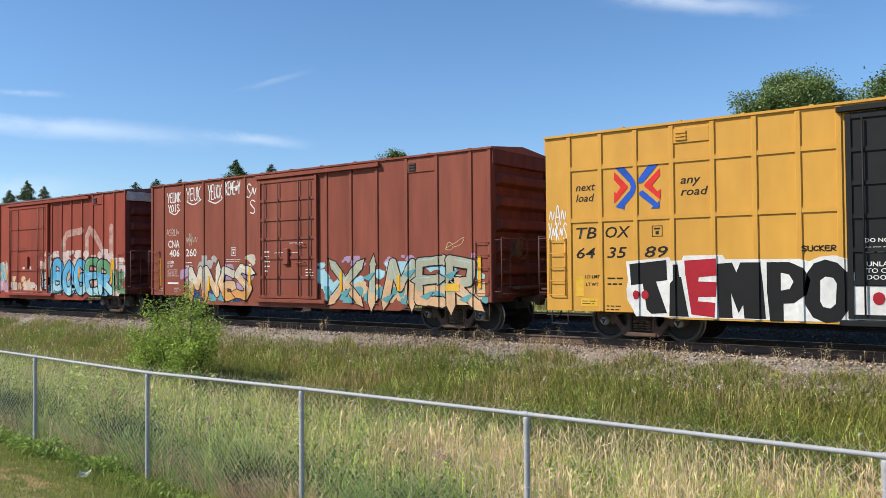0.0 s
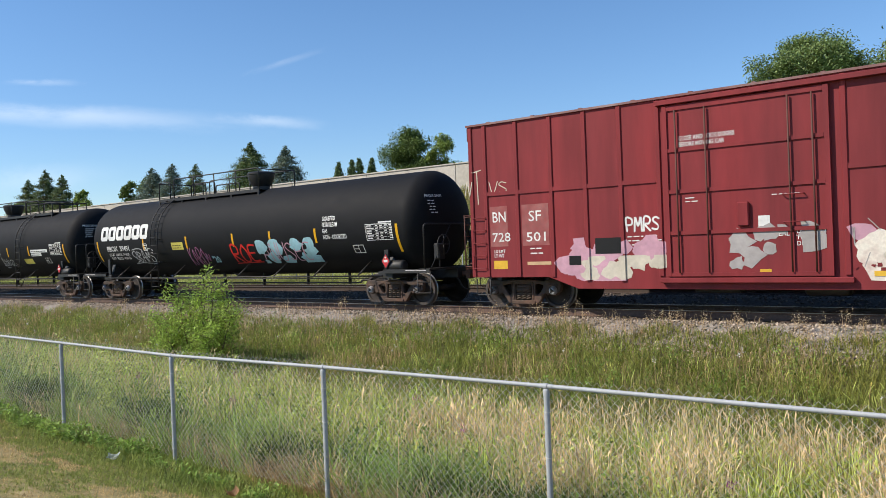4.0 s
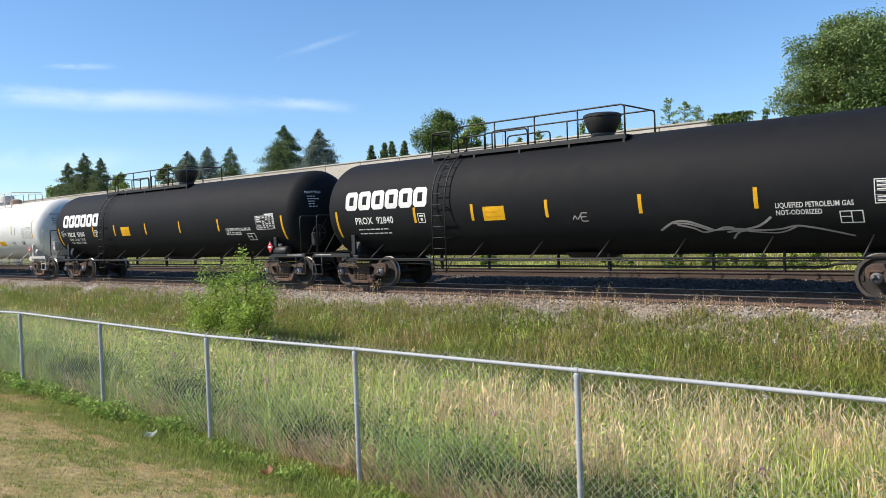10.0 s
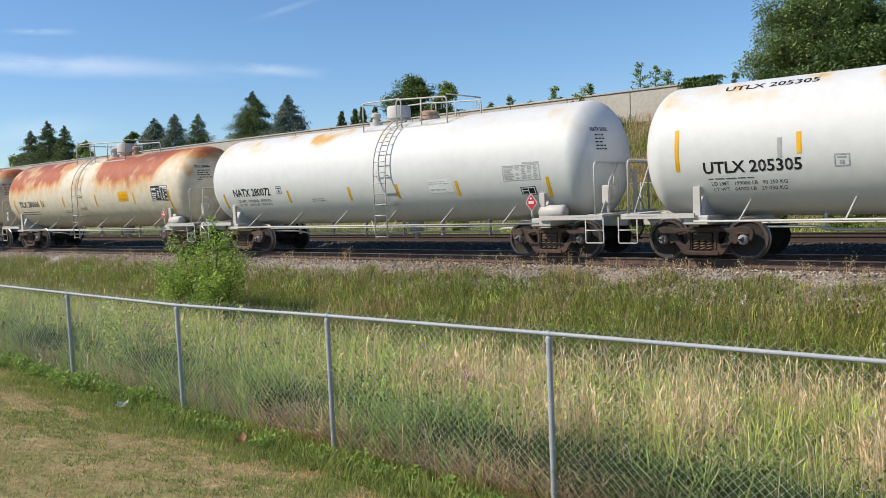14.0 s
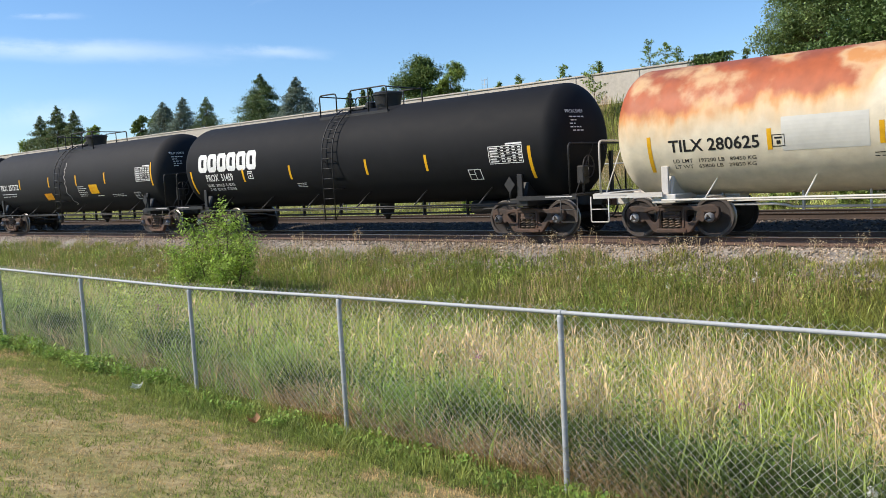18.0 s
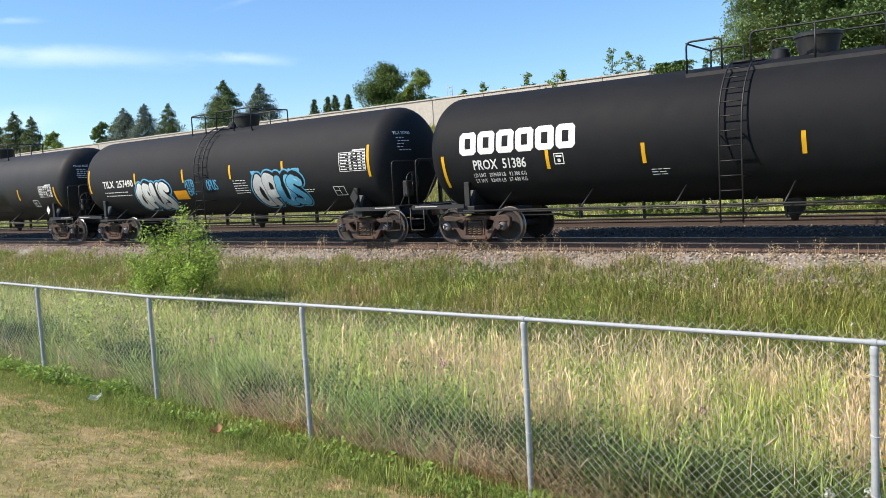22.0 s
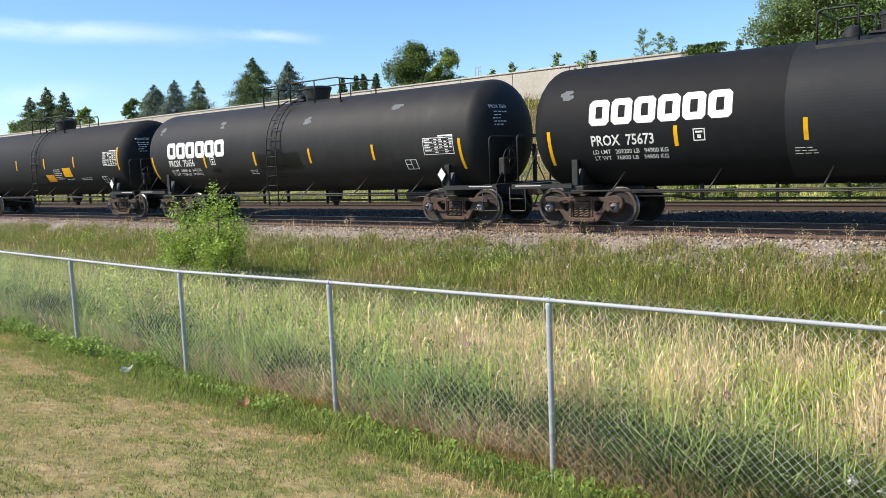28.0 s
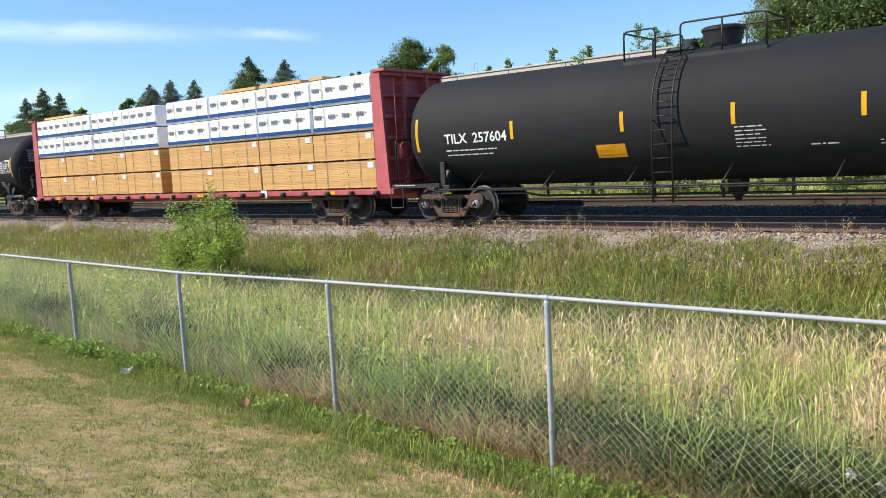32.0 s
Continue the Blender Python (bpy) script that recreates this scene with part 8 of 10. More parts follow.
blotches(c, 1.75, 5.5, 0.68, 1.85, SPRAY["pink"], 34, 0.17, 3, 85, 0.005, "pink overspray round the letters")
BLOCKS = (
    [(1.78, 1.40), (2.02, 1.60), (2.22, 1.68), (2.44, 1.64), (2.54, 1.20), (2.62, 0.88), (2.52, 0.74), (2.05, 0.70), (1.94, 0.98), (1.84, 1.06)],
    [(2.74, 1.74), (3.10, 1.70), (3.60, 1.74), (3.70, 1.22), (3.60, 0.62), (3.40, 0.64), (3.22, 1.06), (3.06, 1.10), (2.94, 0.76), (2.66, 0.72), (2.60, 1.24)],
    [(4.02, 1.78), (4.30, 1.70), (4.56, 1.66), (4.60, 1.22), (4.42, 0.80), (4.12, 0.76), (3.92, 0.84), (3.88, 1.18)],
    [(4.62, 1.68), (5.00, 1.80), (5.32, 1.86), (5.34, 1.40), (4.86, 1.34), (4.84, 0.98), (5.26, 0.86), (5.50, 0.84), (5.10, 0.62), (4.70, 0.64), (4.66, 1.16)])
for k, shape in enumerate(BLOCKS):
    rng = random.Random(60 + k)
    ragged = []
    for p, q in zip(shape, shape[1:] + shape[:1]):
        for u in (0, 0.33, 0.66):
            ragged.append((p[0] + (q[0] - p[0]) * u + rng.uniform(-0.03, 0.03), p[1] + (q[1] - p[1]) * u + rng.uniform(-0.03, 0.03)))
    bm = bmesh.new()
    bm.faces.new([bm.verts.new((px, 0, pz)) for px, pz in ragged])
    bm.normal_update()
    bmesh.ops.triangulate(bm, faces=bm.faces)
    part("graffiti", wrap_box(bm, 3, 0.009), CHALKY, c, "faded white block letter")
    bm = bmesh.new()
    for _ in range(5):
        px, pz = rng.choice(shape)
        stroke(bm, [(px, pz), (px + rng.uniform(-0.25, 0.25), pz + rng.uniform(-0.35, 0.35))], 0.009)
    part("tag", wrap_box(bm, 3, 0.0115), SPRAY["grey"], c)
blotches(c, 1.8, 5.5, 0.70, 1.75, SPRAY["cream"], 14, 0.09, 3, 86, 0.014)
blotches(c, 1.7, 5.6, 0.70, 1.8, RED_C, 12, 0.06, 3, 87, 0.0165)
for x0, x1 in ((2.1, 2.6), (4.0, 4.45)):
    sign(c, x0, x1, 0.80, 0.90, SPRAY["yellow"], 3, "warning_label", lift=0.018)
sign(c, 4.85, 5.59, 1.0, 1.40, RED_C, 3, "door_plate", "repainted plate", 0.018)
sign(c, 4.92, 5.55, 1.06, 1.14, SPRAY["sand"], 3, "stripe", lift=0.021)
plate_box(c, 6.00, 6.46, 1.36, 1.74, WHITE, 3, True, t=0.03)
sign(c, 6.14, 6.58, 1.04, 1.26, SPRAY["yellow"], 3, "warning_label")
small_print(c, 4.95, 5.55, 1.78, 2.3, 6, WHITE, 3)
small_print(c, 5.95, 6.5, 2.08, 2.3, 3, WHITE, 3)
small_print(c, 5.9, 6.55, 1.82, 1.94, 2, WHITE, 3)
sprayed(c, "XRW", 6.85, 7.2, 3.0, 3.3, [(0.010, SPRAY["cream"])], 3, 87, name="tag")
sprayed(c, "WEST", 6.82, 7.2, 2.6, 2.9, [(0.010, SPRAY["cream"])], 3, 88, name="tag")
lettering(c, "CLOSE AND LOCK DOORS\nBEFORE MOVING CAR", -1.6, -0.4, 3.62, 3.85, WHITE, 3)
lettering(c, "UNLATCH\nTO CLOSE\nDOORS", 0.75, 1.30, 1.42, 1.75, WHITE, 3)
lettering(c, "SEAL", 0.35, 0.62, 1.62, 1.72, WHITE, 3)
small_print(c, -1.5, -1.2, 2.4, 2.55, 2, WHITE, 3)
small_print(c, 0.3, 0.95, 2.44, 2.50, 1, WHITE, 3)
sign(c, 0.02, 0.25, 1.75, 2.05, WHITE, 3, "paper_label")
sign(c, 0.02, 0.25, 0.86, 0.96, SPRAY["yellow"], 3, "warning_label")
blotches(c, -0.5, 1.2, 0.95, 1.9, SPRAY["grey"], 9, 0.2, 3, 89)
# pale ends under the roofs
for car, half in ((rust_box, 7.4), (maroon_box, 7.3)):
    bm = bmesh.new()
    box(bm, half + 0.034, half + 0.042, -1.46, 1.46, 4.36, 4.70)
    part("end_panel", bm, material("pale_grey_end_paint", (0.60, 0.57, 0.54), 0.7, other=(0.33, 0.19, 0.14), grain=5, patch=2.6, amount=0.4), car, "pale grey panel under the roof")


# ---- tank cars ----
def rusted_paint(name, base, light, bands, rough=0.6, ragged=0.9, spread=0.2, clear=None, mottle=0.14, stains=None, sound_end=None):
    """Tank paint that rusts from the top down. bands: (from, to, tone) by height, over one another, with a ragged edge; clear: (place, inner, outer, depth) of a sound stretch."""
    m = material(name, base, rough, spread=mottle, grain=3.5, patch=0.5, bump=0.03, other=light)
    nt, b = m.node_tree, m.node_tree.nodes["Principled BSDF"]
    colour = b.inputs["Base Color"].links[0].from_socket
    geo = nt.nodes.new("ShaderNodeTexCoord")
    sep = nt.nodes.new("ShaderNodeSeparateXYZ")
    nt.links.new(geo.outputs["Object"], sep.inputs[0])

    def noise_at(scale, stretch, detail):
        mp, n = nt.nodes.new("ShaderNodeMapping"), nt.nodes.new("ShaderNodeTexNoise")
        mp.inputs["Scale"].default_value = stretch
        n.inputs["Scale"].default_value, n.inputs["Detail"].default_value = scale, detail
        nt.links.new(geo.outputs["Object"], mp.inputs[0])
        nt.links.new(mp.outputs[0], n.inputs[0])
        return n.outputs[0]

    def math_(op, a, c):
        n = nt.nodes.new("ShaderNodeMath")
        n.operation = op
        for i, v in enumerate((a, c)):
            if isinstance(v, (int, float)):
                n.inputs[i].default_value = v
            else:
                nt.links.new(v, n.inputs[i])
        return n.outputs[0]

    streak = noise_at(2.6, (1.0, 0.5, 0.45), 9)
    patch = noise_at(0.42, (1.0, 0.3, 0.3), 3)
    h = math_("ADD", sep.outputs[2], math_("MULTIPLY", math_("SUBTRACT", streak, 0.5), ragged))
    h = math_("ADD", h, math_("MULTIPLY", math_("SUBTRACT", patch, 0.5), spread * 5))
    if clear:
        where, inner, outer, depth = clear
        middle = nt.nodes.new("ShaderNodeMapRange")
        middle.interpolation_type = "SMOOTHSTEP"
        middle.inputs["From Min"].default_value, middle.inputs["From Max"].default_value = inner, outer
        middle.inputs["To Min"].default_value, middle.inputs["To Max"].default_value = -depth, 0.0
        nt.links.new(math_("ABSOLUTE", math_("SUBTRACT", sep.outputs[0], where), 0.0), middle.inputs["Value"])
        h = math_("ADD", h, middle.outputs[0])
    if sound_end:
        start, stop, depth = sound_end
        end = nt.nodes.new("ShaderNodeMapRange")
        end.inputs["From Min"].default_value, end.inputs["From Max"].default_value = start, stop
        end.inputs["To Min"].default_value, end.inputs["To Max"].default_value = 0.0, -depth
        nt.links.new(math_("ADD", sep.outputs[0], math_("MULTIPLY", math_("SUBTRACT", streak, 0.5), 0.5)), end.inputs["Value"])
        h = math_("ADD", h, end.outputs[0])
    for lo, hi, tone in bands:
        rng = nt.nodes.new("ShaderNodeMapRange")
        rng.interpolation_type = "SMOOTHSTEP"
        rng.inputs["From Min"].default_value, rng.inputs["From Max"].default_value = lo, hi
        nt.links.new(h, rng.inputs["Value"])
        mx = nt.nodes.new("ShaderNodeMix")
        mx.data_type = "RGBA"
        nt.links.new(rng.outputs[0], mx.inputs["Factor"])
        nt.links.new(colour, mx.inputs["A"])
        var = nt.nodes.new("ShaderNodeMix")
        var.data_type = "RGBA"
        var.inputs["A"].default_value = (*[v * 0.62 for v in tone], 1)
        var.inputs["B"].default_value = (*[min(1, v * 1.38) for v in tone], 1)
        nt.links.new(noise_at(4.5, (1, 0.7, 0.5), 8), var.inputs["Factor"])
        nt.links.new(var.outputs["Result"], mx.inputs["B"])
        colour = mx.outputs["Result"]
    if stains:
        # soft stains that come through the paint near the top
        tone, core, low = stains
        cloud = noise_at(0.9, (1.0, 0.8, 0.8), 6)
        for lo, hi, t in ((0.50, 0.64, tone), (0.60, 0.69, core)):
            a, zr = nt.nodes.new("ShaderNodeMapRange"), nt.nodes.new("ShaderNodeMapRange")
            a.interpolation_type = "SMOOTHSTEP"
            a.inputs["From Min"].default_value, a.inputs["From Max"].default_value = lo, hi
            nt.links.new(cloud, a.inputs["Value"])
            zr.inputs["From Min"].default_value, zr.inputs["From Max"].default_value = low, low + 0.5
            nt.links.new(sep.outputs[2], zr.inputs["Value"])
            mx = nt.nodes.new("ShaderNodeMix")
            mx.data_type = "RGBA"
            nt.links.new(math_("MULTIPLY", a.outputs[0], zr.outputs[0]), mx.inputs["Factor"])
            nt.links.new(colour, mx.inputs["A"])
            mx.inputs["B"].default_value = (*t, 1)
            colour = mx.outputs["Result"]
    nt.links.new(colour, b.inputs["Base Color"])
    return m


TANK_GREY = rusted_paint("weathered_grey_tank", (0.044, 0.048, 0.054), (0.061, 0.065, 0.070), ((2.95, 3.42, (0.085, 0.070, 0.058)), (3.28, 3.45, (0.22, 0.125, 0.075)), (3.36, 3.58, (0.135, 0.050, 0.040))), 0.68, 0.8, 0.05, (0.9, 1.6, 3.4, 0.9))
TANK_RUSTY = rusted_paint("rusting_cream_tank", (0.61, 0.53, 0.39), (0.67, 0.60, 0.47), ((2.15, 2.70, (0.60, 0.43, 0.25)), (2.58, 2.82, (0.56, 0.25, 0.075)), (2.74, 2.98, (0.36, 0.085, 0.026)), (3.40, 3.85, (0.26, 0.072, 0.036))), 0.62, 0.8, 0.14, (-0.5, 0.8, 1.7, 1.5), stains=((0.55, 0.36, 0.19), (0.50, 0.22, 0.07), 2.4), sound_end=(5.2, 5.9, 0.9))
TANK_STAINED = rusted_paint("stained_white_tank", (0.65, 0.65, 0.63), (0.60, 0.60, 0.58), ((4.2, 4.5, (0.60, 0.50, 0.36)),), 0.6, 0.5, 0.10, mottle=0.05, stains=((0.62, 0.53, 0.38), (0.60, 0.33, 0.10), 3.0))
TANK_DUSTY = material("dusty_black_tank_paint", (0.0125, 0.0130, 0.0140), 0.62, 0, 0.35, 3.0, 0.5, 0.03, other=(0.026, 0.0255, 0.0260), amount=0.5, stretch=(1, 1, 0.45), spec=0.24)

LABELS = {
    4: "black gas tank car with red and blue graffiti", 5: "black gas tank car with white graffiti", 6: "grey tank car with a rust-red top", 7: "black gas tank car with a white flame scrawl",
    8: "clean black gas tank car with long top walkway", 9: "white tank car with small orange rust stains", 10: "plain white tank car with dark lettering", 11: "cream tank car rusting over its top",
    12: "cream tank car, rusty, with white repair patches", 13: "matt black tank car with white blocks", 14: "matt black tank car with a chalk scrawl", 15: "matt black tank car with pale yellow label",
    16: "matt black tank car with silver-blue graffiti", 17: "dusty black tank car with white blocks", 18: "matt black tank car with orange label", 19: "black tank car with grey repainted band",
    20: "scuffed black tank car with white placard", 21: "matt black tank car with two orange labels", 22: "matt black tank car before the lumber car", 24: "black tank car behind the lumber car"}
SHELL = {6: TANK_GREY, 9: TANK_STAINED, 10: TANK_STAINED, 11: TANK_RUSTY, 12: TANK_RUSTY, 17: TANK_DUSTY, 20: TANK_DUSTY, 14: TANK_MATT, 16: TANK_MATT, 18: TANK_MATT, 21: TANK_MATT, 22: TANK_MATT, 24: TANK_MATT}
# ladder, platform from, to, dome, railing loops, by car
TOPS = {
    4: (-3.84, -4.65, 1.36, 0.50), 5: (4.16, -1.2, 5.95, 0.30), 7: (-3.94, -4.82, 1.4, 0.33), 8: (-3.97, -4.86, 1.68, 0.32), 9: (0.62, -1.6, 2.44, -0.20), 10: (0.97, -0.35, 2.9, 0.40), 11: (-0.42, -1.58, 2.42, 1.09),
    12: (-0.85, -1.50, 1.44, 0.48), 13: (0.03, -1.03, 1.92, 1.2), 14: (-0.16, -1.45, 1.8, 0.6), 15: (0.07, -1.1, 2.8, 1.42), 16: (-0.25, -1.5, 1.7, 0.52), 17: (-0.55, -1.4, 2.2, 0.1), 18: (0.34, -1.2, 1.9, 0.45),
    19: (0.60, -1.5, 2.22, -0.24), 20: (-0.27, -1.5, 2.2, 0.3), 21: (0.38, -1.2, 1.9, 0.5), 22: (-0.2, -1.45, 1.8, 0.6), 24: (-0.2, -1.45, 1.8, 0.6)}


def gas_dome(car, x, steel):
    """The wide bowl-shaped valve housing of a pressure car."""
    z = AXIS + R
    bm = bmesh.new()
    revolve(bm, [(0.30, z - 0.08), (0.30, z + 0.12), (0.34, z + 0.16), (0.46, z + 0.40), (0.47, z + 0.52), (0.49, z + 0.53), (0.49, z + 0.58), (0.42, z + 0.62), (0, z + 0.64)], "z", 28, 0, (x, 0, 0))
    part("valve_dome", bm, steel, car, "bowl-shaped valve housing", smooth=40)


def platform(car, x0, x1, z, steel, y=0.80):
    bm = bmesh.new()
    for s in (-1, 1):
        box(bm, x0, x1, s * y - 0.03, s * y + 0.03, z - 0.09, z + 0.02)
        box(bm, x0, x1, min(s * (y - 0.38), s * (y - 0.05)), max(s * (y - 0.38), s * (y - 0.05)), z - 0.01, z + 0.015)
        for k in range(5):
            x = x0 + 0.05 + (x1 - x0 - 0.1) * k / 4
            box(bm, x - 0.03, x + 0.03, s * y - 0.025, s * y + 0.025, AXIS + math.sqrt(R * R - y * y) - 0.04, z)
    part("top_platform", bm, steel, car, "grating walkway over the tank")


def railing(car, x0, x1, z0, z1, steel, posts=0, slope=0.0, y=0.80, ends=(True, True)):
    for s in (-1, 1):
        bm = bmesh.new()
        tube(bm, arc([(x0, s * y, z0), (x0, s * y, z1), (x1, s * y, z1 + slope), (x1, s * y, z0)], 0.12), 0.022, 7)
        for k in range(posts):
            x = x0 + (x1 - x0) * (k + 1) / (posts + 1)
            tube(bm, [(x, s * y, z0), (x, s * y, z1 + slope * (k + 1) / (posts + 1))], 0.021, 7)
        part("top_railing", bm, steel, car, "pipe railing")
    for x, on in zip((x0, x1), ends):
        if on:
            bm = bmesh.new()
            tube(bm, [(x, -y, z1 - 0.03), (x, y, z1 - 0.03)], 0.02, 7)
            part("top_railing", bm, steel, car)


WEIGHTS = {4: ("163800", "74 300", "99200", "45 000"), 8: ("162100", "73 500", "100900", "45 750"), 9: ("199000", "90 250", "64000", "29 050"), 13: ("203900", "92 450", "82100", "37 250"), 17: ("209100", "94850", "76900", "34900"), 20: ("208900", "94750", "77100", "34950"), 10: ("198200", "89900", "64800", "29400"), 12: ("197200", "89450", "65800", "29850"), 15: ("203600", "92 300", "82400", "37 400"), 19: ("209200", "94900", "76800", "34850"), 21: ("205500", "93200", "80500", "36500")}   # load limit and light weight, where they can be read


def weights(c, x0, x1, z0, z1, number, material_=None):
    """Two lines of weights under a car's number."""
    if number not in WEIGHTS:
        return small_print(c, x0, x1, z0, z1, 2, material_, seed=number)
    a, b, d, e = WEIGHTS[number]
    m = (z0 + z1) / 2
    lettering(c, "LD LMT   %s LB   %s KG" % (a, b), x0, x1, m + 0.025, z1, material_, bold=0.012)
    lettering(c, "LT WT   %s LB   %s KG" % (d, e), x0 + 0.02, x1 - 0.02, z0, m - 0.025, material_, bold=0.012)


def build_tank(number):
    spacing, centre, style = TANKS[number]
    light = style == "old"
    steel = STEEL_WHITE if light else STEEL_BLACK
    car = thing("tank_car", LABELS[number], "tank car", pose(centre, TRACK_Y, 0), group="freight train")
    half = spacing / 2 + 1.45
    part("tank_shell", tank_shell(half, SHELL.get(number, TANK_BLACK)), None, car)
    for s in (1, -1):
        bogie(car, s * spacing / 2, number)
        end_rigging(car, s * spacing / 2, half, s, steel, s > 0, number in (4, 5, 6, 7, 8, 10, 11, 12))
    side_rails(car, -spacing / 2, spacing / 2, steel, 8 if style == "long" else 6, number in (13, 15, 17, 19, 20), style == "long")
    if number == 6:
        gas_dome(car, 0.53, steel)
        platform(car, -1.28, 1.84, 3.79, steel)
        for a, b, n in ((-5.0, -1.2, 2), (2.05, 9.0, 5)):
            bm = bmesh.new()
            tube(bm, arc([(a, -0.45, 3.75), (a, -0.45, 4.22), (b, -0.45, 4.24), (b, -0.45, 3.75)], 0.2), 0.02, 7)
            for k in range(n):
                x = a + (b - a) * (k + 1) / (n + 1)
                tube(bm, [(x, -0.45, 3.75), (x, -0.45, 4.23)], 0.018, 6)
            part("top_railing", bm, steel, car, "long pipe railing over the tank")
        railing(car, -1.2, 1.75, 3.8, 4.45, steel, 1)
        tank_ladder_end(car, half - 0.25, steel)
    else:
        lx, p0, p1, dome = TOPS[number]
        if style == "long":
            tank_ladder(car, lx, steel, 0.50, 0.46)
            platform(car, p0, p1, 3.83, steel)
            gas_dome(car, dome, steel)
            if number == 5:
                railing(car, p0 + 0.02, p1 - 2.6, 3.83, 4.53, steel, 2, -0.03)
                railing(car, p1 - 0.85, p1 - 0.02, 3.83, 4.30, steel)
                railing(car, p1 - 2.5, p1 - 1.3, 3.83, 4.45, steel)
            else:
                railing(car, p0 + 0.02, p0 + 0.75, 3.83, 4.48, steel, ends=(True, False))
                railing(car, p0 + 1.0, p1 - 0.02, 3.83, 4.56, steel, 3, ends=(False, True))
                railing(car, p0 + 1.75, p0 + 3.2, 3.83, 4.32, steel, 1, y=-0.55, ends=(False, False))
        elif style == "short":
            z = 3.70
            tank_ladder(car, lx, steel, 0.50, 0.46)
            platform(car, p0, p1, z, steel)
            railing(car, p0 + 0.02, p0 + 0.78, z, 4.40, steel, ends=(True, False))
            railing(car, p0 + 1.38, p1 - 0.02, z, 4.42, steel, 1, ends=(False, True))
            bm = bmesh.new()
            r = 0.26 if number == 19 else 0.46
            revolve(bm, [(r * 0.80, 3.78), (r * 0.82, 3.90), (r * 0.98, 4.22), (r + 0.015, 4.23), (r + 0.015, 4.29), (r * 0.9, 4.325), (0, 4.335)], "z", 26, 0, (dome, 0, 0))
            part("valve_dome", bm, steel, car, "round valve housing", smooth=40)
            valve_dome(car, dome - 0.75, 0.12, 0.22, steel, label="small vent cap")
            bm = bmesh.new()
            box(bm, p0 + 0.85, p0 + 1.5, -0.35, 0.35, 3.86, 3.93, 0.02)
            part("manway", bm, steel, car, "hinged manway cover")
        else:
            z = 3.66
            tank_ladder(car, lx, steel, 0.50, 0.46)
            platform(car, p0, p1, z, steel)
            railing(car, p0 + 0.02, p0 + 1.55, z, 4.50, steel, ends=(True, False))
            railing(car, lx + 0.05, p1 - 0.02, z, 4.48, steel, 1, -0.1, ends=(False, True))
            bm = bmesh.new()
            revolve(bm, [(0.24, 3.80), (0.24, 4.02), (0.36, 4.04), (0.36, 4.34), (0.33, 4.40), (0, 4.42)], "z", 24, 0, (dome, 0, 0))
            part("valve_dome", bm, steel, car, "round valve housing", smooth=40)
            valve_dome(car, dome - 0.95, 0.11, 0.40, steel, label="small relief valve")
            rust_cap = material("rusty_manway", (0.30, 0.12, 0.05), 0.85, spread=0.3, other=(0.45, 0.36, 0.28))
            valve_dome(car, dome + 1.2 if number in (9, 10) else dome + 0.80, 0.22 if number in (9, 10) else 0.11, 0.26 if number in (9, 10) else 0.36, rust_cap, label="rusty manway cover")
    return car


def tank_ladder_end(car, x, steel):
    """A ladder up the near corner of the front end."""
    bm, rungs = bmesh.new(), []
    for y in (-1.0, -0.6):
        tube(bm, [(x + 0.9, y, 1.05), (x + 0.75, y, 2.6), (x + 0.2, y, 3.7)], 0.018, 6)
    for k in range(8):
        t = k / 8
        p = Vector((x + 0.9, 0, 1.05)).lerp(Vector((x + 0.75, 0, 2.6)), min(1, t * 1.7)) if t < 0.59 else Vector((x + 0.75, 0, 2.6)).lerp(Vector((x + 0.2, 0, 3.7)), (t - 0.59) / 0.41)
        rungs.append(pose(p.x, -0.8, p.z, rz=90))
    ladder = part("ladder", bm, steel, car, "end ladder")
    for m in rungs:
        part("rung", rung_mesh(0.40, steel), None, ladder, m=m)


tank_of = {}
for number, (_, centre, _) in TANKS.items():
    tank_of[number] = build_tank(number)
    CARS.append((tank_of[number], centre))


def strips(number, ends, rest, long, short):
    stripes(tank_of[number], [(ends[0], *long)] + [(x, *short) for x in rest] + [(ends[1], *long)])


HEAD_MARKS = {4: "PROX 39491", 5: "PROX 39347", 6: "PROX 400466", 7: "PROX 92840", 8: "PROX 93360", 9: "UTLX 205305", 10: "NATX 280072", 11: "TILX 280666", 12: "TILX 280625", 13: "PROX 51459", 14: "TILX 257572", 15: "PROX 51386", 16: "TILX 257490",
              17: "PROX 75657", 18: "TILX 257634", 19: "PROX 75673", 20: "PROX 75656", 21: "TILX 257507", 22: "TILX 257604", 24: "TILX 257611"}


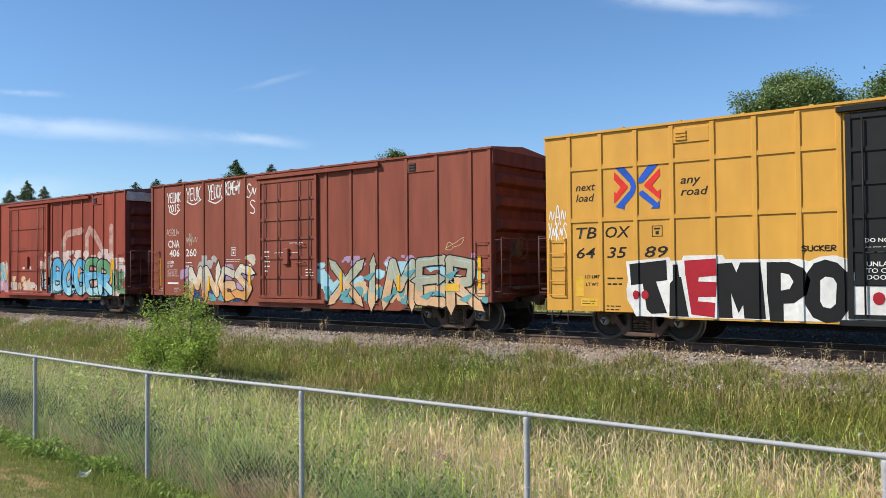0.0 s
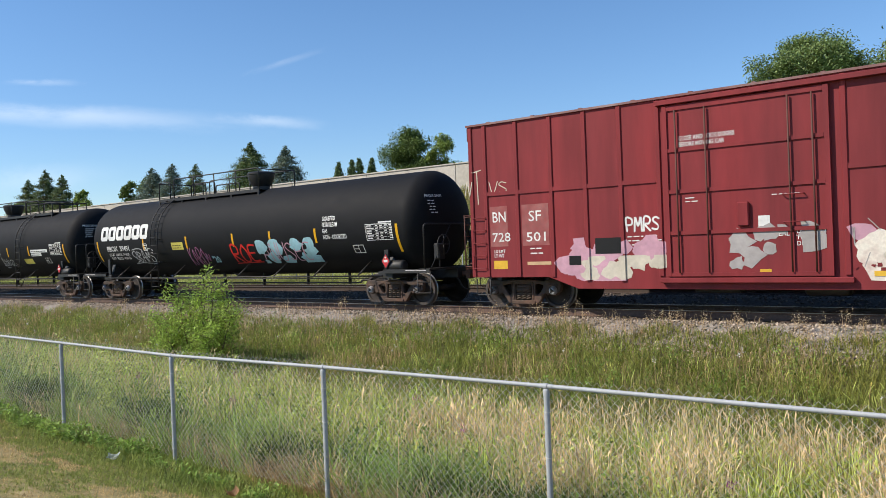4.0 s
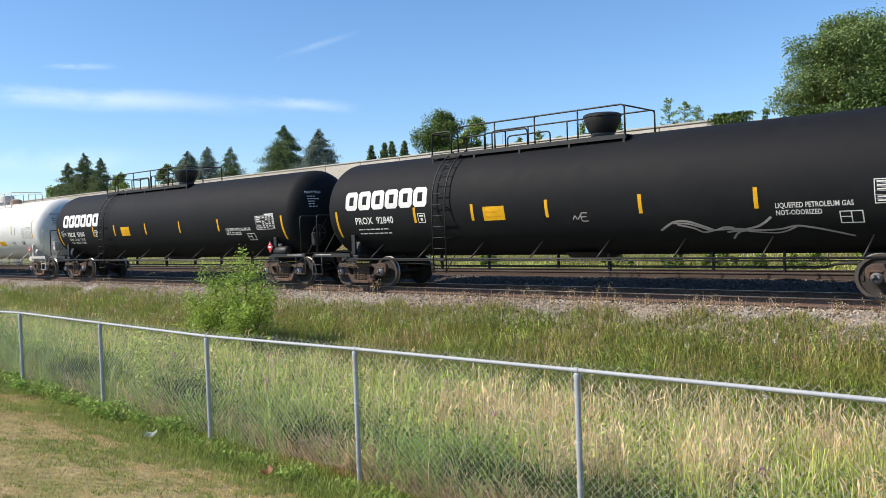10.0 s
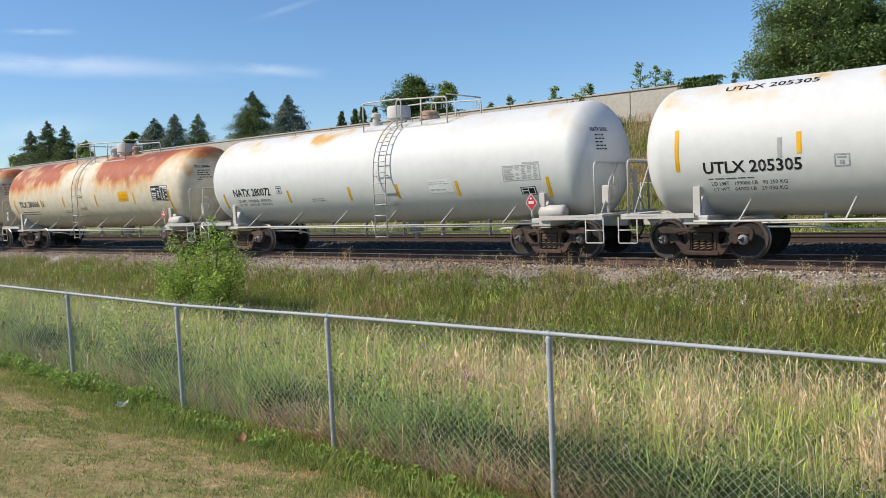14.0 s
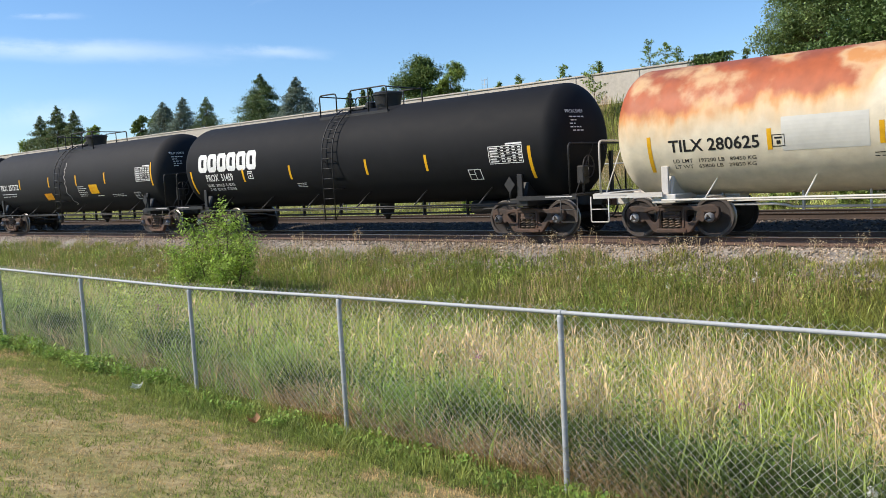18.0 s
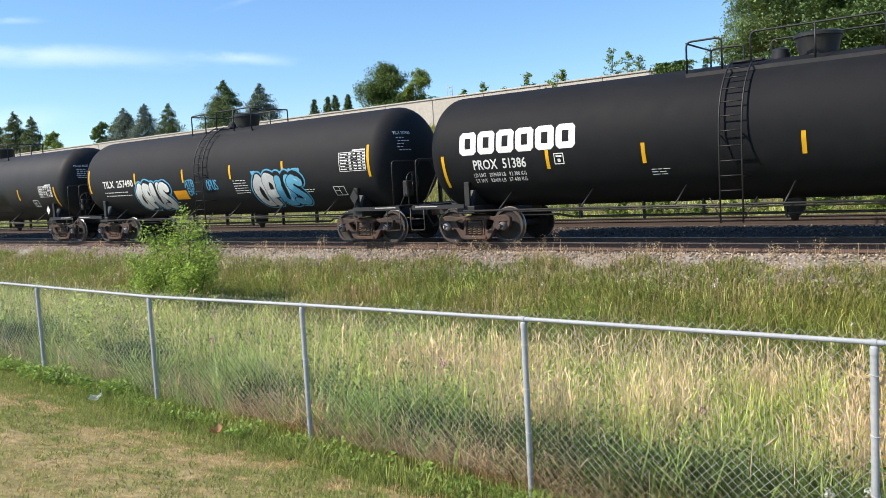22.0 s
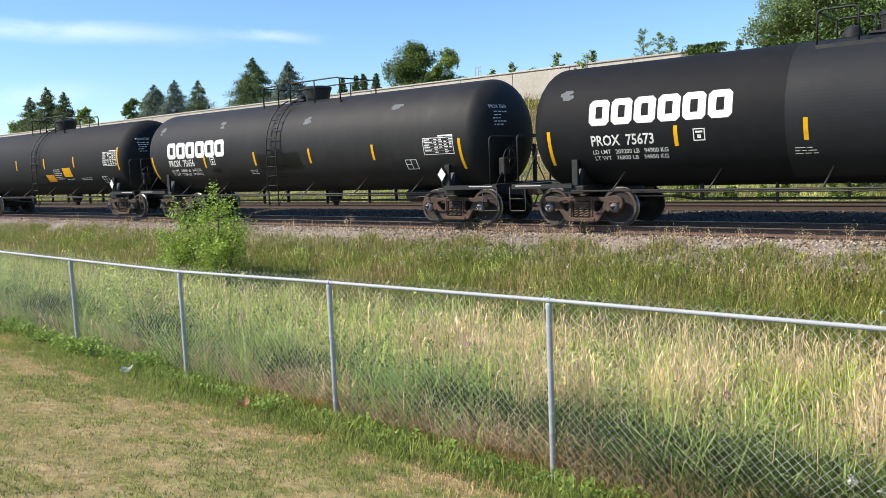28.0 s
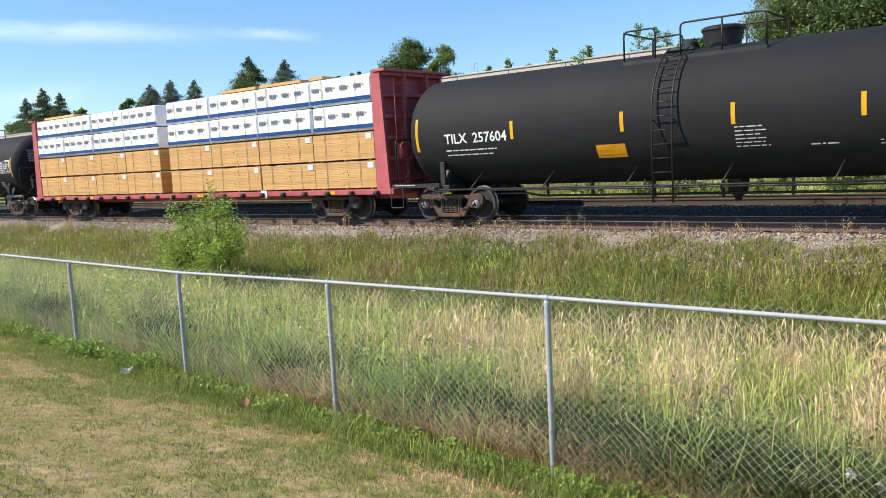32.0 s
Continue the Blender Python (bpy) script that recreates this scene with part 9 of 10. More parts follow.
def end_print(number, material_=None):
    """The car's mark and a few lines of small print, high on the near shoulder of the front head."""
    half = TANKS[number][0] / 2 + 1.45
    c = tank_of[number]
    rng = random.Random(number)

    def on_head(bm):
        for v in bm.verts:
            yy, zz = v.co.x, v.co.z
            r = min(0.995, math.hypot(yy, zz - AXIS) / R)
            v.co = Vector((half - 0.72 + 0.72 * math.sqrt(1 - r * r) + 0.012, yy, zz))
        return bm

    name = fitted(text_mesh(HEAD_MARKS[number], 1.0, 0.022), -0.95, -0.40, 3.06, 3.15)
    part("lettering", on_head(name), material_ or WHITE, c, "painted mark on the tank head")
    bm = bmesh.new()
    for k in range(5):
        z = 2.95 - k * 0.085
        y = -0.92 + rng.uniform(0, 0.08)
        for _ in range(rng.randint(2, 4)):
            w = rng.uniform(0.05, 0.11)
            flat_quad(bm, y, y + w, z, z + 0.030)
            y += w + 0.03
    part("small_print", on_head(bm), material_ or WHITE, c)


GAS_LONG, GAS_SHORT = (-0.90, -0.05), (-0.50, -0.05)
for number, mark, ends, rest in ((4, "PROX  39491", (-8.14, 8.1), (-4.8, -2.02, 0.66, 2.6, 4.75)), (5, "PROX  39347", (-8.37, 8.13), (-5.07, -1.95, 0.54, 2.78, 4.88)),
                                 (7, "PROX  92840", (-8.27, 8.33), (-4.97, -2.87, -0.5, 2.05, 4.67)), (8, "PROX  93360", (-8.31, 8.33), (-4.97, -3.07, -0.51, 2.03, 4.62))):
    c = tank_of[number]
    strips(number, ends, rest, GAS_LONG, GAS_SHORT)
    brand_blocks(c, -7.85, -4.45, -0.04, 0.53)
    lettering(c, mark, -7.45, -5.85, -0.48, -0.26)
    weights(c, -7.4, -5.95, -0.84, -0.56, number)
    plate_box(c, -4.86, -4.58, -0.50, -0.22)
    data_table(c, 6.9, 7.92, -0.50, 0.04, seed=number)
    plate_box(c, 6.25, 6.68, -0.90, -0.62, split=True)
    placard(c, 7.6, 1.30, PLACARD_RED, STEEL_BLACK)
    end_print(number)
    if number in (7, 8):
        sign(c, -2.50, -1.80, -0.52, -0.14, YELLOW, label="yellow emergency label")
        small_print(c, -2.44, -1.86, -0.46, -0.20, 2, ORANGE_SIGN, lift=0.009)
        lettering(c, "LIQUEFIED PETROLEUM GAS\nNOT-ODORIZED", 5.05, 6.53, -0.67, -0.40)
lettering(tank_of[4], "LIQUEFIED\nPETROLEUM\nGAS\nNON - ODORIZED", 5.1, 6.1, -0.40, 0.30)
sign(tank_of[4], -2.97, -2.25, -0.52, -0.24, PALE_YELLOW, label="pale yellow emergency label")
small_print(tank_of[4], -2.9, -2.3, -0.48, -0.30, 2, BLACK, lift=0.009)
for q in ((5.08, 6.66, -0.36, -0.22), (5.08, 6.05, -0.52, -0.39)):
    sign(tank_of[5], *q, WHITE, label="white lettered strip")
small_print(tank_of[5], 5.12, 6.6, -0.35, -0.23, 1, BLACK, lift=0.009)
small_print(tank_of[5], 5.12, 6.0, -0.51, -0.40, 1, BLACK, lift=0.009)
sign(tank_of[5], 4.21, 5.04, -0.90, -0.63, PALE_YELLOW, label="pale yellow emergency label")
c = tank_of[4]
scrawl = bmesh.new()
for line in ([(-5.60, -0.78), (-5.76, -0.62), (-5.58, -0.50), (-5.46, -0.64), (-5.56, -0.80), (-5.44, -0.90), (-5.66, -1.00)], [(-5.40, -0.52), (-5.36, -0.96), (-5.20, -0.90), (-5.34, -0.74), (-5.18, -0.64), (-5.34, -0.54)],
             [(-5.12, -1.00), (-5.02, -0.48), (-4.94, -0.72), (-4.90, -1.02)], [(-5.10, -0.80), (-4.86, -0.76)], [(-4.84, -0.98), (-4.78, -0.56), (-4.70, -0.80), (-4.62, -0.54), (-4.56, -0.96)],
             [(-4.32, -0.60), (-4.48, -0.56), (-4.50, -0.70), (-4.34, -0.80), (-4.38, -0.98), (-4.54, -0.96)], [(-5.80, -1.06), (-5.20, -1.02), (-4.70, -1.10), (-4.20, -1.00)], [(-5.66, -0.44), (-5.30, -0.40), (-5.02, -0.44)], [(-4.70, -0.46), (-4.48, -0.42), (-4.26, -0.50)]):
    stroke(scrawl, smooth_line(line, 5), 0.017)
part("tag", wrap_tank(scrawl, 0.006), SPRAY["chrome"], c, "looping pale sprayed scrawl")
sprayed(c, "KAROL", -2.1, -0.9, -1.20, -0.50, [(0.022, SPRAY["magenta"]), (0.008, SPRAY["lilac"])], None, 2, "purple sprayed tag", name="tag")
sprayed(c, "ROE", 0.40, 1.75, -1.10, -0.45, [(0.035, SPRAY["scarlet"])], None, 3, "red sprayed tag", name="tag")
bm = bmesh.new()
stroke(bm, [(0.4, -1.18), (1.8, -1.14)], 0.022)
part("tag", wrap_tank(bm, 0.007), SPRAY["scarlet"], c)
blotches(c, 1.9, 4.6, -1.22, -0.30, SPRAY["pale_blue"], 26, 0.20, None, 4, 0.006, "light blue sprayed shape")
sprayed(c, "ANUSEE", 2.0, 4.4, -1.1, -0.45, [(0.02, SPRAY["pink"])], None, 5)
lettering(c, "'20", -0.8, -0.42, -1.12, -0.82, SPRAY["pale_blue"])
c = tank_of[5]
chalk = bmesh.new()
rng5 = random.Random(66)
for k in range(6):   # six slanted block letters, each running out into a spike
    x, top, foot = -5.28 + 0.37 * k, -0.56 + 0.02 * k + (0.10 if k == 5 else 0), -1.04 - 0.02 * k
    stroke(chalk, [(x, top), (x + 0.36, top + rng5.uniform(-0.02, 0.05)), (x + 0.46, foot + 0.16), (x + 0.86, foot - 0.34), (x + 0.40, foot - 0.02), (x + 0.16, foot + 0.10), (x, top)], 0.013)
    dx, dz = rng5.uniform(-0.05, 0.05), rng5.uniform(-0.06, 0.04)
    stroke(chalk, ([(x + 0.16 + dx, top - 0.12), (x + 0.22, top - 0.26 + dz), (x + 0.31, top - 0.24)], [(x + 0.14, top - 0.20), (x + 0.26 + dx, top - 0.14 + dz), (x + 0.33, top - 0.30)], [(x + 0.20, top - 0.10 + dz), (x + 0.30 + dx, top - 0.32)])[k % 3], 0.010)
    stroke(chalk, [(x + 0.36, foot + 0.10), (x + 0.70, foot - 0.30)], 0.007)
stroke(chalk, [(-5.62, -1.00), (-5.50, -0.86), (-5.52, -0.94), (-5.34, -1.06), (-5.48, -1.20), (-5.46, -1.10), (-5.64, -1.10), (-5.62, -1.00)], 0.011)
part("tag", wrap_tank(chalk, 0.007), SPRAY["chrome"], c, "white sprayed outline letters running out into spikes")
script = bmesh.new()
for line in ([(1.87, -0.92), (1.93, -0.96), (1.99, -0.88), (1.97, -0.50), (1.98, -0.84), (2.03, -0.98), (2.08, -0.92)], [(2.07, -0.98), (2.08, -0.68), (2.12, -0.66), (2.20, -0.62), (2.21, -0.80), (2.22, -0.98)],
             [(2.39, -0.72), (2.30, -0.74), (2.26, -0.92), (2.33, -0.98), (2.40, -0.86), (2.42, -0.52), (2.41, -0.80), (2.44, -0.97)], [(2.54, -0.66), (2.45, -0.78), (2.47, -0.95), (2.57, -0.94), (2.63, -0.78), (2.54, -0.66)],
             [(2.47, -0.86), (2.58, -0.80), (2.74, -0.69), (2.92, -0.66), (3.10, -0.77)], [(2.02, -1.06), (2.36, -1.09)], [(2.84, -0.88), (2.74, -0.86), (2.71, -0.96), (2.80, -0.98), (2.84, -0.90), (2.86, -1.02)],
             [(2.98, -0.90), (2.89, -0.94), (2.90, -1.04), (2.99, -1.03)], [(2.80, -0.81), (2.96, -0.82), (3.10, -0.86)], [(3.04, -0.84), (3.02, -1.00), (3.08, -1.08), (3.14, -1.04)]):
    stroke(script, smooth_line(line, 4), 0.011)
for px, pz in ((1.98, -0.33), (1.97, -0.43), (3.16, -0.84), (3.26, -0.90)):
    stroke(script, [(px, pz), (px + 0.012, pz - 0.025)], 0.014)
part("tag", wrap_tank(script, 0.007), SPRAY["chrome"], c, "chalk-white handwritten tag")
sprayed(c, "S~", -1.5, -1.1, -0.95, -0.75, [(0.012, SPRAY["lilac"])], None, 9, name="tag")
c = tank_of[7]
for k, (r, line) in enumerate((
        (0.026, [(2.45, -0.95), (2.78, -0.75), (3.10, -0.74), (3.39, -0.85), (3.63, -0.97)]),
        (0.020, [(2.80, -0.78), (3.10, -0.80), (3.38, -0.90), (3.62, -1.00), (3.90, -0.92), (4.10, -0.93)]),
        (0.024, [(2.88, -0.82), (3.22, -0.92), (3.43, -1.04), (3.75, -0.98), (4.28, -0.97)]),
        (0.026, [(3.96, -1.05), (4.28, -1.00), (4.58, -0.93), (4.76, -0.84), (4.92, -0.71)]),
        (0.024, [(4.04, -1.24), (4.16, -1.09), (4.36, -1.02), (5.01, -1.01), (5.38, -0.93), (5.67, -0.97), (6.07, -1.09), (6.44, -1.23)]),
        (0.018, [(4.40, -1.04), (5.01, -1.10), (5.38, -0.96)]))):
    bm = bmesh.new()
    stroke(bm, smooth_line(line), r)
    part("tag", wrap_tank(bm, 0.006 + 0.0012 * k), SPRAY["grey"], c, "pale flame-like scrawl")
sprayed(c, "DE", 0.22, 0.66, -0.64, -0.42, [(0.014, SPRAY["grey"])], None, 10, name="tag")
sprayed(tank_of[8], "ASELL", -8.1, -7.6, -0.45, -0.2, [(0.010, SPRAY["chrome"])], None, 11, name="tag")

# the weathered grey gas car
c = tank_of[6]
strips(6, (-8.33, 8.14), (-4.51, -2.95, -0.99, 0.81, 2.60, 4.24), (-0.98, -0.09), (-0.55, -0.09))
lettering(c, "PROX", -7.3, -6.45, -0.64, -0.40)
lettering(c, "400466", -6.4, -5.1, -0.64, -0.40, SPRAY["cream"])
small_print(c, -7.2, -5.3, -0.92, -0.72, 2, SPRAY["sand"], seed=6)
DARK_LINE = paint("black_outline", (0.018, 0.018, 0.02))
for q in ((-6.51, -4.3, -0.75, 0.23), (4.1, 6.83, -1.11, 0.17)):
    bm = bmesh.new()
    frame_lines(bm, *q, 0.05)
    part("panel_outline", wrap_tank(bm, 0.006), DARK_LINE, c, "black painted outline")
lettering(c, "LIQUEFIED\nPETROLEUM GAS\nNOT ODORIZED", 5.55, 6.75, -0.78, -0.22)
data_table(c, 6.9, 7.92, -0.42, 0.14, seed=6)
plate_box(c, 6.1, 6.7, -1.08, -0.80, split=True)
plate_box(c, -4.92, -4.66, -0.64, -0.38)
sign(c, 1.08, 1.86, -1.06, -0.79, SPRAY["sand"], label="faded yellow label")
small_print(c, 1.14, 1.80, -1.02, -0.83, 2, BLACK, lift=0.009)
sprayed(c, "MRG", 2.9, 3.5, -1.15, -0.5, [(0.006, SPRAY["grey"])], None, 12, name="tag")
sprayed(c, "O~", 3.8, 4.3, -1.0, -0.55, [(0.006, SPRAY["grey"])], None, 13, name="tag")
placard(c, 7.35, 1.30, PLACARD_RED, STEEL_BLACK)
end_print(6)

# light cars
OLD_SHORT = (-0.20, 0.23)
c = tank_of[9]
strips(9, (-6.44, 6.42), (-3.93, -1.6, 1.46, 3.96), (-0.45, 0.46), OLD_SHORT)
for x in (-4.3, -2.1, 0.1, 2.0, 4.35):
    stripes(c, [(x, -0.26, 0.14)], GREY_MARK)
lettering(c, "UTLX 205305", -5.88, -3.89, -0.53, -0.27, BLACK, bold=0.028)
small_print(c, -5.8, -4.7, -0.68, -0.60, 1, DARK_MARK)
weights(c, -5.75, -4.2, -0.96, -0.72, 9, DARK_MARK)
lettering(c, "UTLX 205305", -5.6, -3.7, 1.45, 1.66, BLACK)
plate_box(c, -3.3, -3.02, -0.50, -0.25, GREY_MARK)
data_table(c, 5.18, 6.29, -0.47, 0.12, GREY_MARK, 9)
sign(c, 2.1, 2.86, -0.84, -0.56, YELLOW, label="yellow emergency label")
small_print(c, 2.16, 2.8, -0.80, -0.60, 2, ORANGE_SIGN, lift=0.009)
small_print(c, 3.77, 4.28, -0.82, -0.56, 3, BLACK)
sign(c, 4.91, 5.28, -0.81, -0.56, BLACK, label="black stencil square")
plate_box(c, 4.93, 5.26, -0.79, -0.58, WHITE, split=True, lift=0.009)
placard(c, 5.9, 1.40, PLACARD_RED, STEEL_WHITE, 0.145)
end_print(9, BLACK)
c = tank_of[10]
strips(10, (-6.53, 6.38), (-3.22, -0.48, 1.43, 3.58), (-0.95, -0.39), (-0.80, -0.37))
lettering(c, "NATX 280072", -5.98, -4.07, -0.51, -0.24, BLACK, bold=0.028)
weights(c, -5.85, -4.15, -0.86, -0.62, 10, DARK_MARK)
plate_box(c, -3.75, -3.50, -0.47, -0.22, BLACK, t=0.014)
small_print(c, -2.2, -1.5, -0.80, -0.66, 2, BLACK)
sign(c, 2.6, 3.45, -0.68, -0.30, WHITE, label="white emergency label")
small_print(c, 2.66, 3.40, -0.44, -0.33, 2, GREY_MARK, lift=0.009)
small_print(c, 2.66, 3.40, -0.64, -0.50, 1, GREY_MARK, lift=0.009)
sign(c, 5.55, 6.0, -0.86, -0.62, BLACK, label="black stencil square")
plate_box(c, 5.58, 5.97, -0.84, -0.64, WHITE, split=True, lift=0.009)
data_table(c, 5.1, 6.2, -0.45, 0.0, GREY_MARK, 10)
placard(c, 5.9, 1.40, PLACARD_RED, STEEL_WHITE, 0.145)
end_print(10, BLACK)
PRIMER = material("white_primer_patch", (0.66, 0.64, 0.58), 0.6, spread=0.06, bump=0.02)
for number, mark in ((11, "TILX 280666"), (12, "TILX 280625")):
    c = tank_of[number]
    strips(number, (-6.4, 6.33), (-3.8, -1.75, 1.0, 3.9), (-0.97, -0.12), (-0.56, -0.12))
    lettering(c, mark, -5.95, -4.0, -0.50, -0.22, BLACK, bold=0.028)
    weights(c, -5.9, -4.1, -0.90, -0.66, number, BLACK)
    sign(c, 2.8, 3.5, -0.44, -0.05, YELLOW, label="yellow emergency label")
    small_print(c, 2.86, 3.44, -0.40, -0.10, 2, ORANGE_SIGN, lift=0.009)
    sign(c, 5.17, 6.27, -0.50, 0.08, BLACK, label="black table ground", lift=0.004)
    data_table(c, 5.2, 6.25, -0.48, 0.06, WHITE, number)
    small_print(c, -1.9, -1.2, -0.85, -0.7, 2, BLACK)
    small_print(c, 0.0, 0.9, -1.15, -0.8, 4, GREY_MARK)
    placard(c, 5.85, 1.40, PLACARD_RED, STEEL_WHITE, 0.145)
    plate_box(c, -3.75, -3.5, -0.50, -0.25, BLACK, t=0.014)
    end_print(number, BLACK)
c = tank_of[12]
for q in ((-3.56, -1.96, -0.60, 0.09), (0.05, 1.06, -0.45, 0.08), (1.21, 4.6, -1.17, -0.46), (4.6, 6.2, -0.1, 0.45)):
    sign(c, *q, PRIMER, name="repair_patch", label="white repainted patch", lift=0.003)

# matt black cars with the plain mark
for number, mark, mid, orange in ((14, "TILX  257572", (-1.24, 1.31), -1.58), (16, "TILX  257490", (-1.32, 1.23), -1.66), (18, "TILX  257634", (-1.68, 1.10), 1.35), (21, "TILX 257507", (-1.63, 1.10), 1.36), (22, "TILX  257604", (-1.21, 1.30), -1.56), (24, "TILX  257611", (-1.2, 1.3), -1.6)):
    c = tank_of[number]
    strips(number, (-7.3, 7.3), (-4.2, *mid, 3.75), (-0.49, 0.41), (-0.29, 0.16))
    lettering(c, mark, -6.35, -4.36, -0.32, -0.05, bold=0.028)
    weights(c, -6.35, -4.6, -0.68, -0.42, number)
    sign(c, orange - 0.37, orange + 0.37, -0.92, -0.57, ORANGE_SIGN, label="orange emergency label")
    small_print(c, orange - 0.32, orange + 0.32, -0.86, -0.62, 2, YELLOW, lift=0.009)
    small_print(c, 1.31 + (0.5 if orange > 0 else 0), 2.05 + (0.5 if orange > 0 else 0), -0.82, -0.30, 6, seed=number)
    small_print(c, 2.77, 3.37, -0.86, -0.74, 1, seed=number)
    small_print(c, 4.0, 5.0, -0.90, -0.74, 2, seed=number)
    data_table(c, 6.17, 7.2, -0.30, 0.31, seed=number)
    plate_box(c, 5.7, 6.15, -1.06, -0.73, split=True)
    placard(c, 6.62, 1.36, WHITE if number == 21 else None, STEEL_BLACK, 0.14)
    end_print(number)
for number, x in ((14, 2.67), (21, 3.0)):
    sign(tank_of[number], x - 0.35, x + 0.35, -0.70, -0.29, YELLOW, label="yellow emergency label")
    small_print(tank_of[number], x - 0.3, x + 0.3, -0.62, -0.36, 2, ORANGE_SIGN, lift=0.009)
sign(tank_of[18], 5.2, 5.96, -0.63, -0.31, PALE_YELLOW, label="pale yellow emergency label")
small_print(tank_of[18], 5.26, 5.9, -0.58, -0.36, 1, BLACK, lift=0.009)
c = tank_of[14]
bm = bmesh.new()
stroke(bm, smooth_line([(0.30, 0.75), (0.38, 0.55), (0.28, 0.42), (0.40, 0.25), (0.26, 0.12), (0.40, -0.05), (0.28, -0.2), (0.36, -0.35), (0.22, -0.62), (0.42, -0.78), (0.30, -1.0), (0.55, -1.15), (0.30, -1.25)]), 0.02)
part("tag", wrap_tank(bm, 0.006), SPRAY["grey"], c, "upright chalk scrawl")
c = tank_of[16]
for x0, x1, z0, z1, seed, fills in ((-4.25, -2.30, -1.22, -0.38, 20, ("white", "chrome")), (2.30, 4.45, -1.28, -0.34, 21, ("chrome", "blue"))):
    mid = (x0 + x1) / 2
    sprayed(c, "OPUS", x0, x1, z0, z1, [(0.26, SPRAY["blue"]), (0.21, SPRAY["black"])], None, seed, "silver and blue bubble letters")
    piece(c, "OP", x0, mid, z0, z1, 0.135, 0.026, (fills[0], "white", fills[0]), None, seed, 0.0115, "silver bubble letters", shine="white")
    piece(c, "US", mid, x1, z0, z1, 0.135, 0.026, (fills[1], fills[1], "white" if fills[1] == "chrome" else "sky"), None, seed + 5, 0.0185, "bubble letters", shine="white")
blotches(c, 2.25, 4.55, -0.75, -0.08, SPRAY["sky"], 26, 0.13, None, 26, 0.0045, "pale blue sprayed cloud")
sprayed(c, "ATB", -1.27, -0.75, -0.46, -0.22, [(0.022, SPRAY["blue"])], None, 22, name="tag")
sprayed(c, "ENT", -1.2, -0.75, -0.75, -0.52, [(0.020, SPRAY["blue"])], None, 23, name="tag")
sprayed(c, "OPUS", -0.1, 0.49, -0.60, -0.28, [(0.020, SPRAY["blue"])], None, 24, name="tag")

# black cars with the block wordmark
for number, mark, rest, brand in ((13, "PROX  51459", (-4.35, -1.92, 1.5, 3.82), (-6.89, -3.55, -0.16, 0.48)), (15, "PROX  51386", (-4.28, -1.87, 1.44, 3.9), (-6.83, -3.48, -0.11, 0.47)),
                                  (17, "PROX  75657", (-4.2, -1.5, 1.37, 4.15), (-6.42, -3.02, -0.20, 0.40)), (19, "PROX  75673", (-4.18, -1.51, 1.38, 4.21), (-6.29, -2.91, -0.02, 0.58)), (20, "PROX  75656", (-4.12, -1.35, 1.34, 4.05), (-6.36, -2.89, -0.20, 0.38))):
    c = tank_of[number]
    strips(number, (-7.37, 7.22), rest, (-0.97, -0.09), (-0.58, -0.12))
    brand_blocks(c, *brand)
    lettering(c, mark, brand[0] + 0.05 + (0.35 if number < 16 else 0), brand[0] + 1.6 + (0.35 if number < 16 else 0), -0.50, -0.24, bold=0.028)
    weights(c, brand[0] + 0.05 + (0.3 if number < 16 else 0), brand[0] + 1.9, -0.86, -0.59, number)
    x = -3.97 if number < 16 else -3.66
    plate_box(c, x - 0.13, x + 0.13, -0.48, -0.21)
    data_table(c, 5.97, 7.02, -0.50, 0.02, seed=number)
    plate_box(c, 5.2, 5.62, -0.93, -0.61, split=True)
    small_print(c, -1.75, -1.3, -0.9, -0.7, 3, seed=number)
    placard(c, 6.55, 1.36, WHITE if number in (17, 20) else None, STEEL_BLACK, 0.135)
    end_print(number)
sign(tank_of[15], 2.98, 3.8, -0.99, -0.58, PALE_YELLOW, label="pale yellow emergency label")
small_print(tank_of[15], 3.05, 3.75, -0.92, -0.64, 2, BLACK, lift=0.009)
# a repainted band, dark touch-up squares and pale scuffs
BAND = material("grey_black_touch_up", (0.017, 0.019, 0.022), 0.65, spread=0.15, bump=0.02, spec=0.24)
TOUCH = material("fresh_black_touch_up", (0.009, 0.009, 0.010), 0.45, spread=0.15, bump=0.02, spec=0.3)
sign(tank_of[19], -1.9, 1.75, -1.6, 1.9, BAND, name="repainted_band", label="greyer repainted band", lift=0.002)
for number, q in ((17, (-7.15, -6.72, -0.92, -0.40)), (17, (-6.95, -5.75, -1.35, -0.90)), (17, (-5.35, -4.85, -0.97, -0.70)), (17, (-3.62, -2.85, -0.88, -0.30)), (17, (-2.84, -1.62, -0.98, -0.10)), (17, (-1.36, -0.62, -1.12, 0.03)), (17, (0.25, 1.30, -1.08, -0.05)), (17, (1.46, 2.9, -1.15, 0.0)), (20, (-3.85, -3.35, -0.78, -0.62)), (20, (-1.2, 0.9, -0.75, -0.2))):
    sign(tank_of[number], *q, TOUCH, name="touch_up_patch", label="fresh black touch-up", lift=0.0025)
SCUFF = material("pale_scuff", (0.100, 0.110, 0.125), 0.7, spread=0.3, bump=0.0, other=(0.09, 0.10, 0.11))
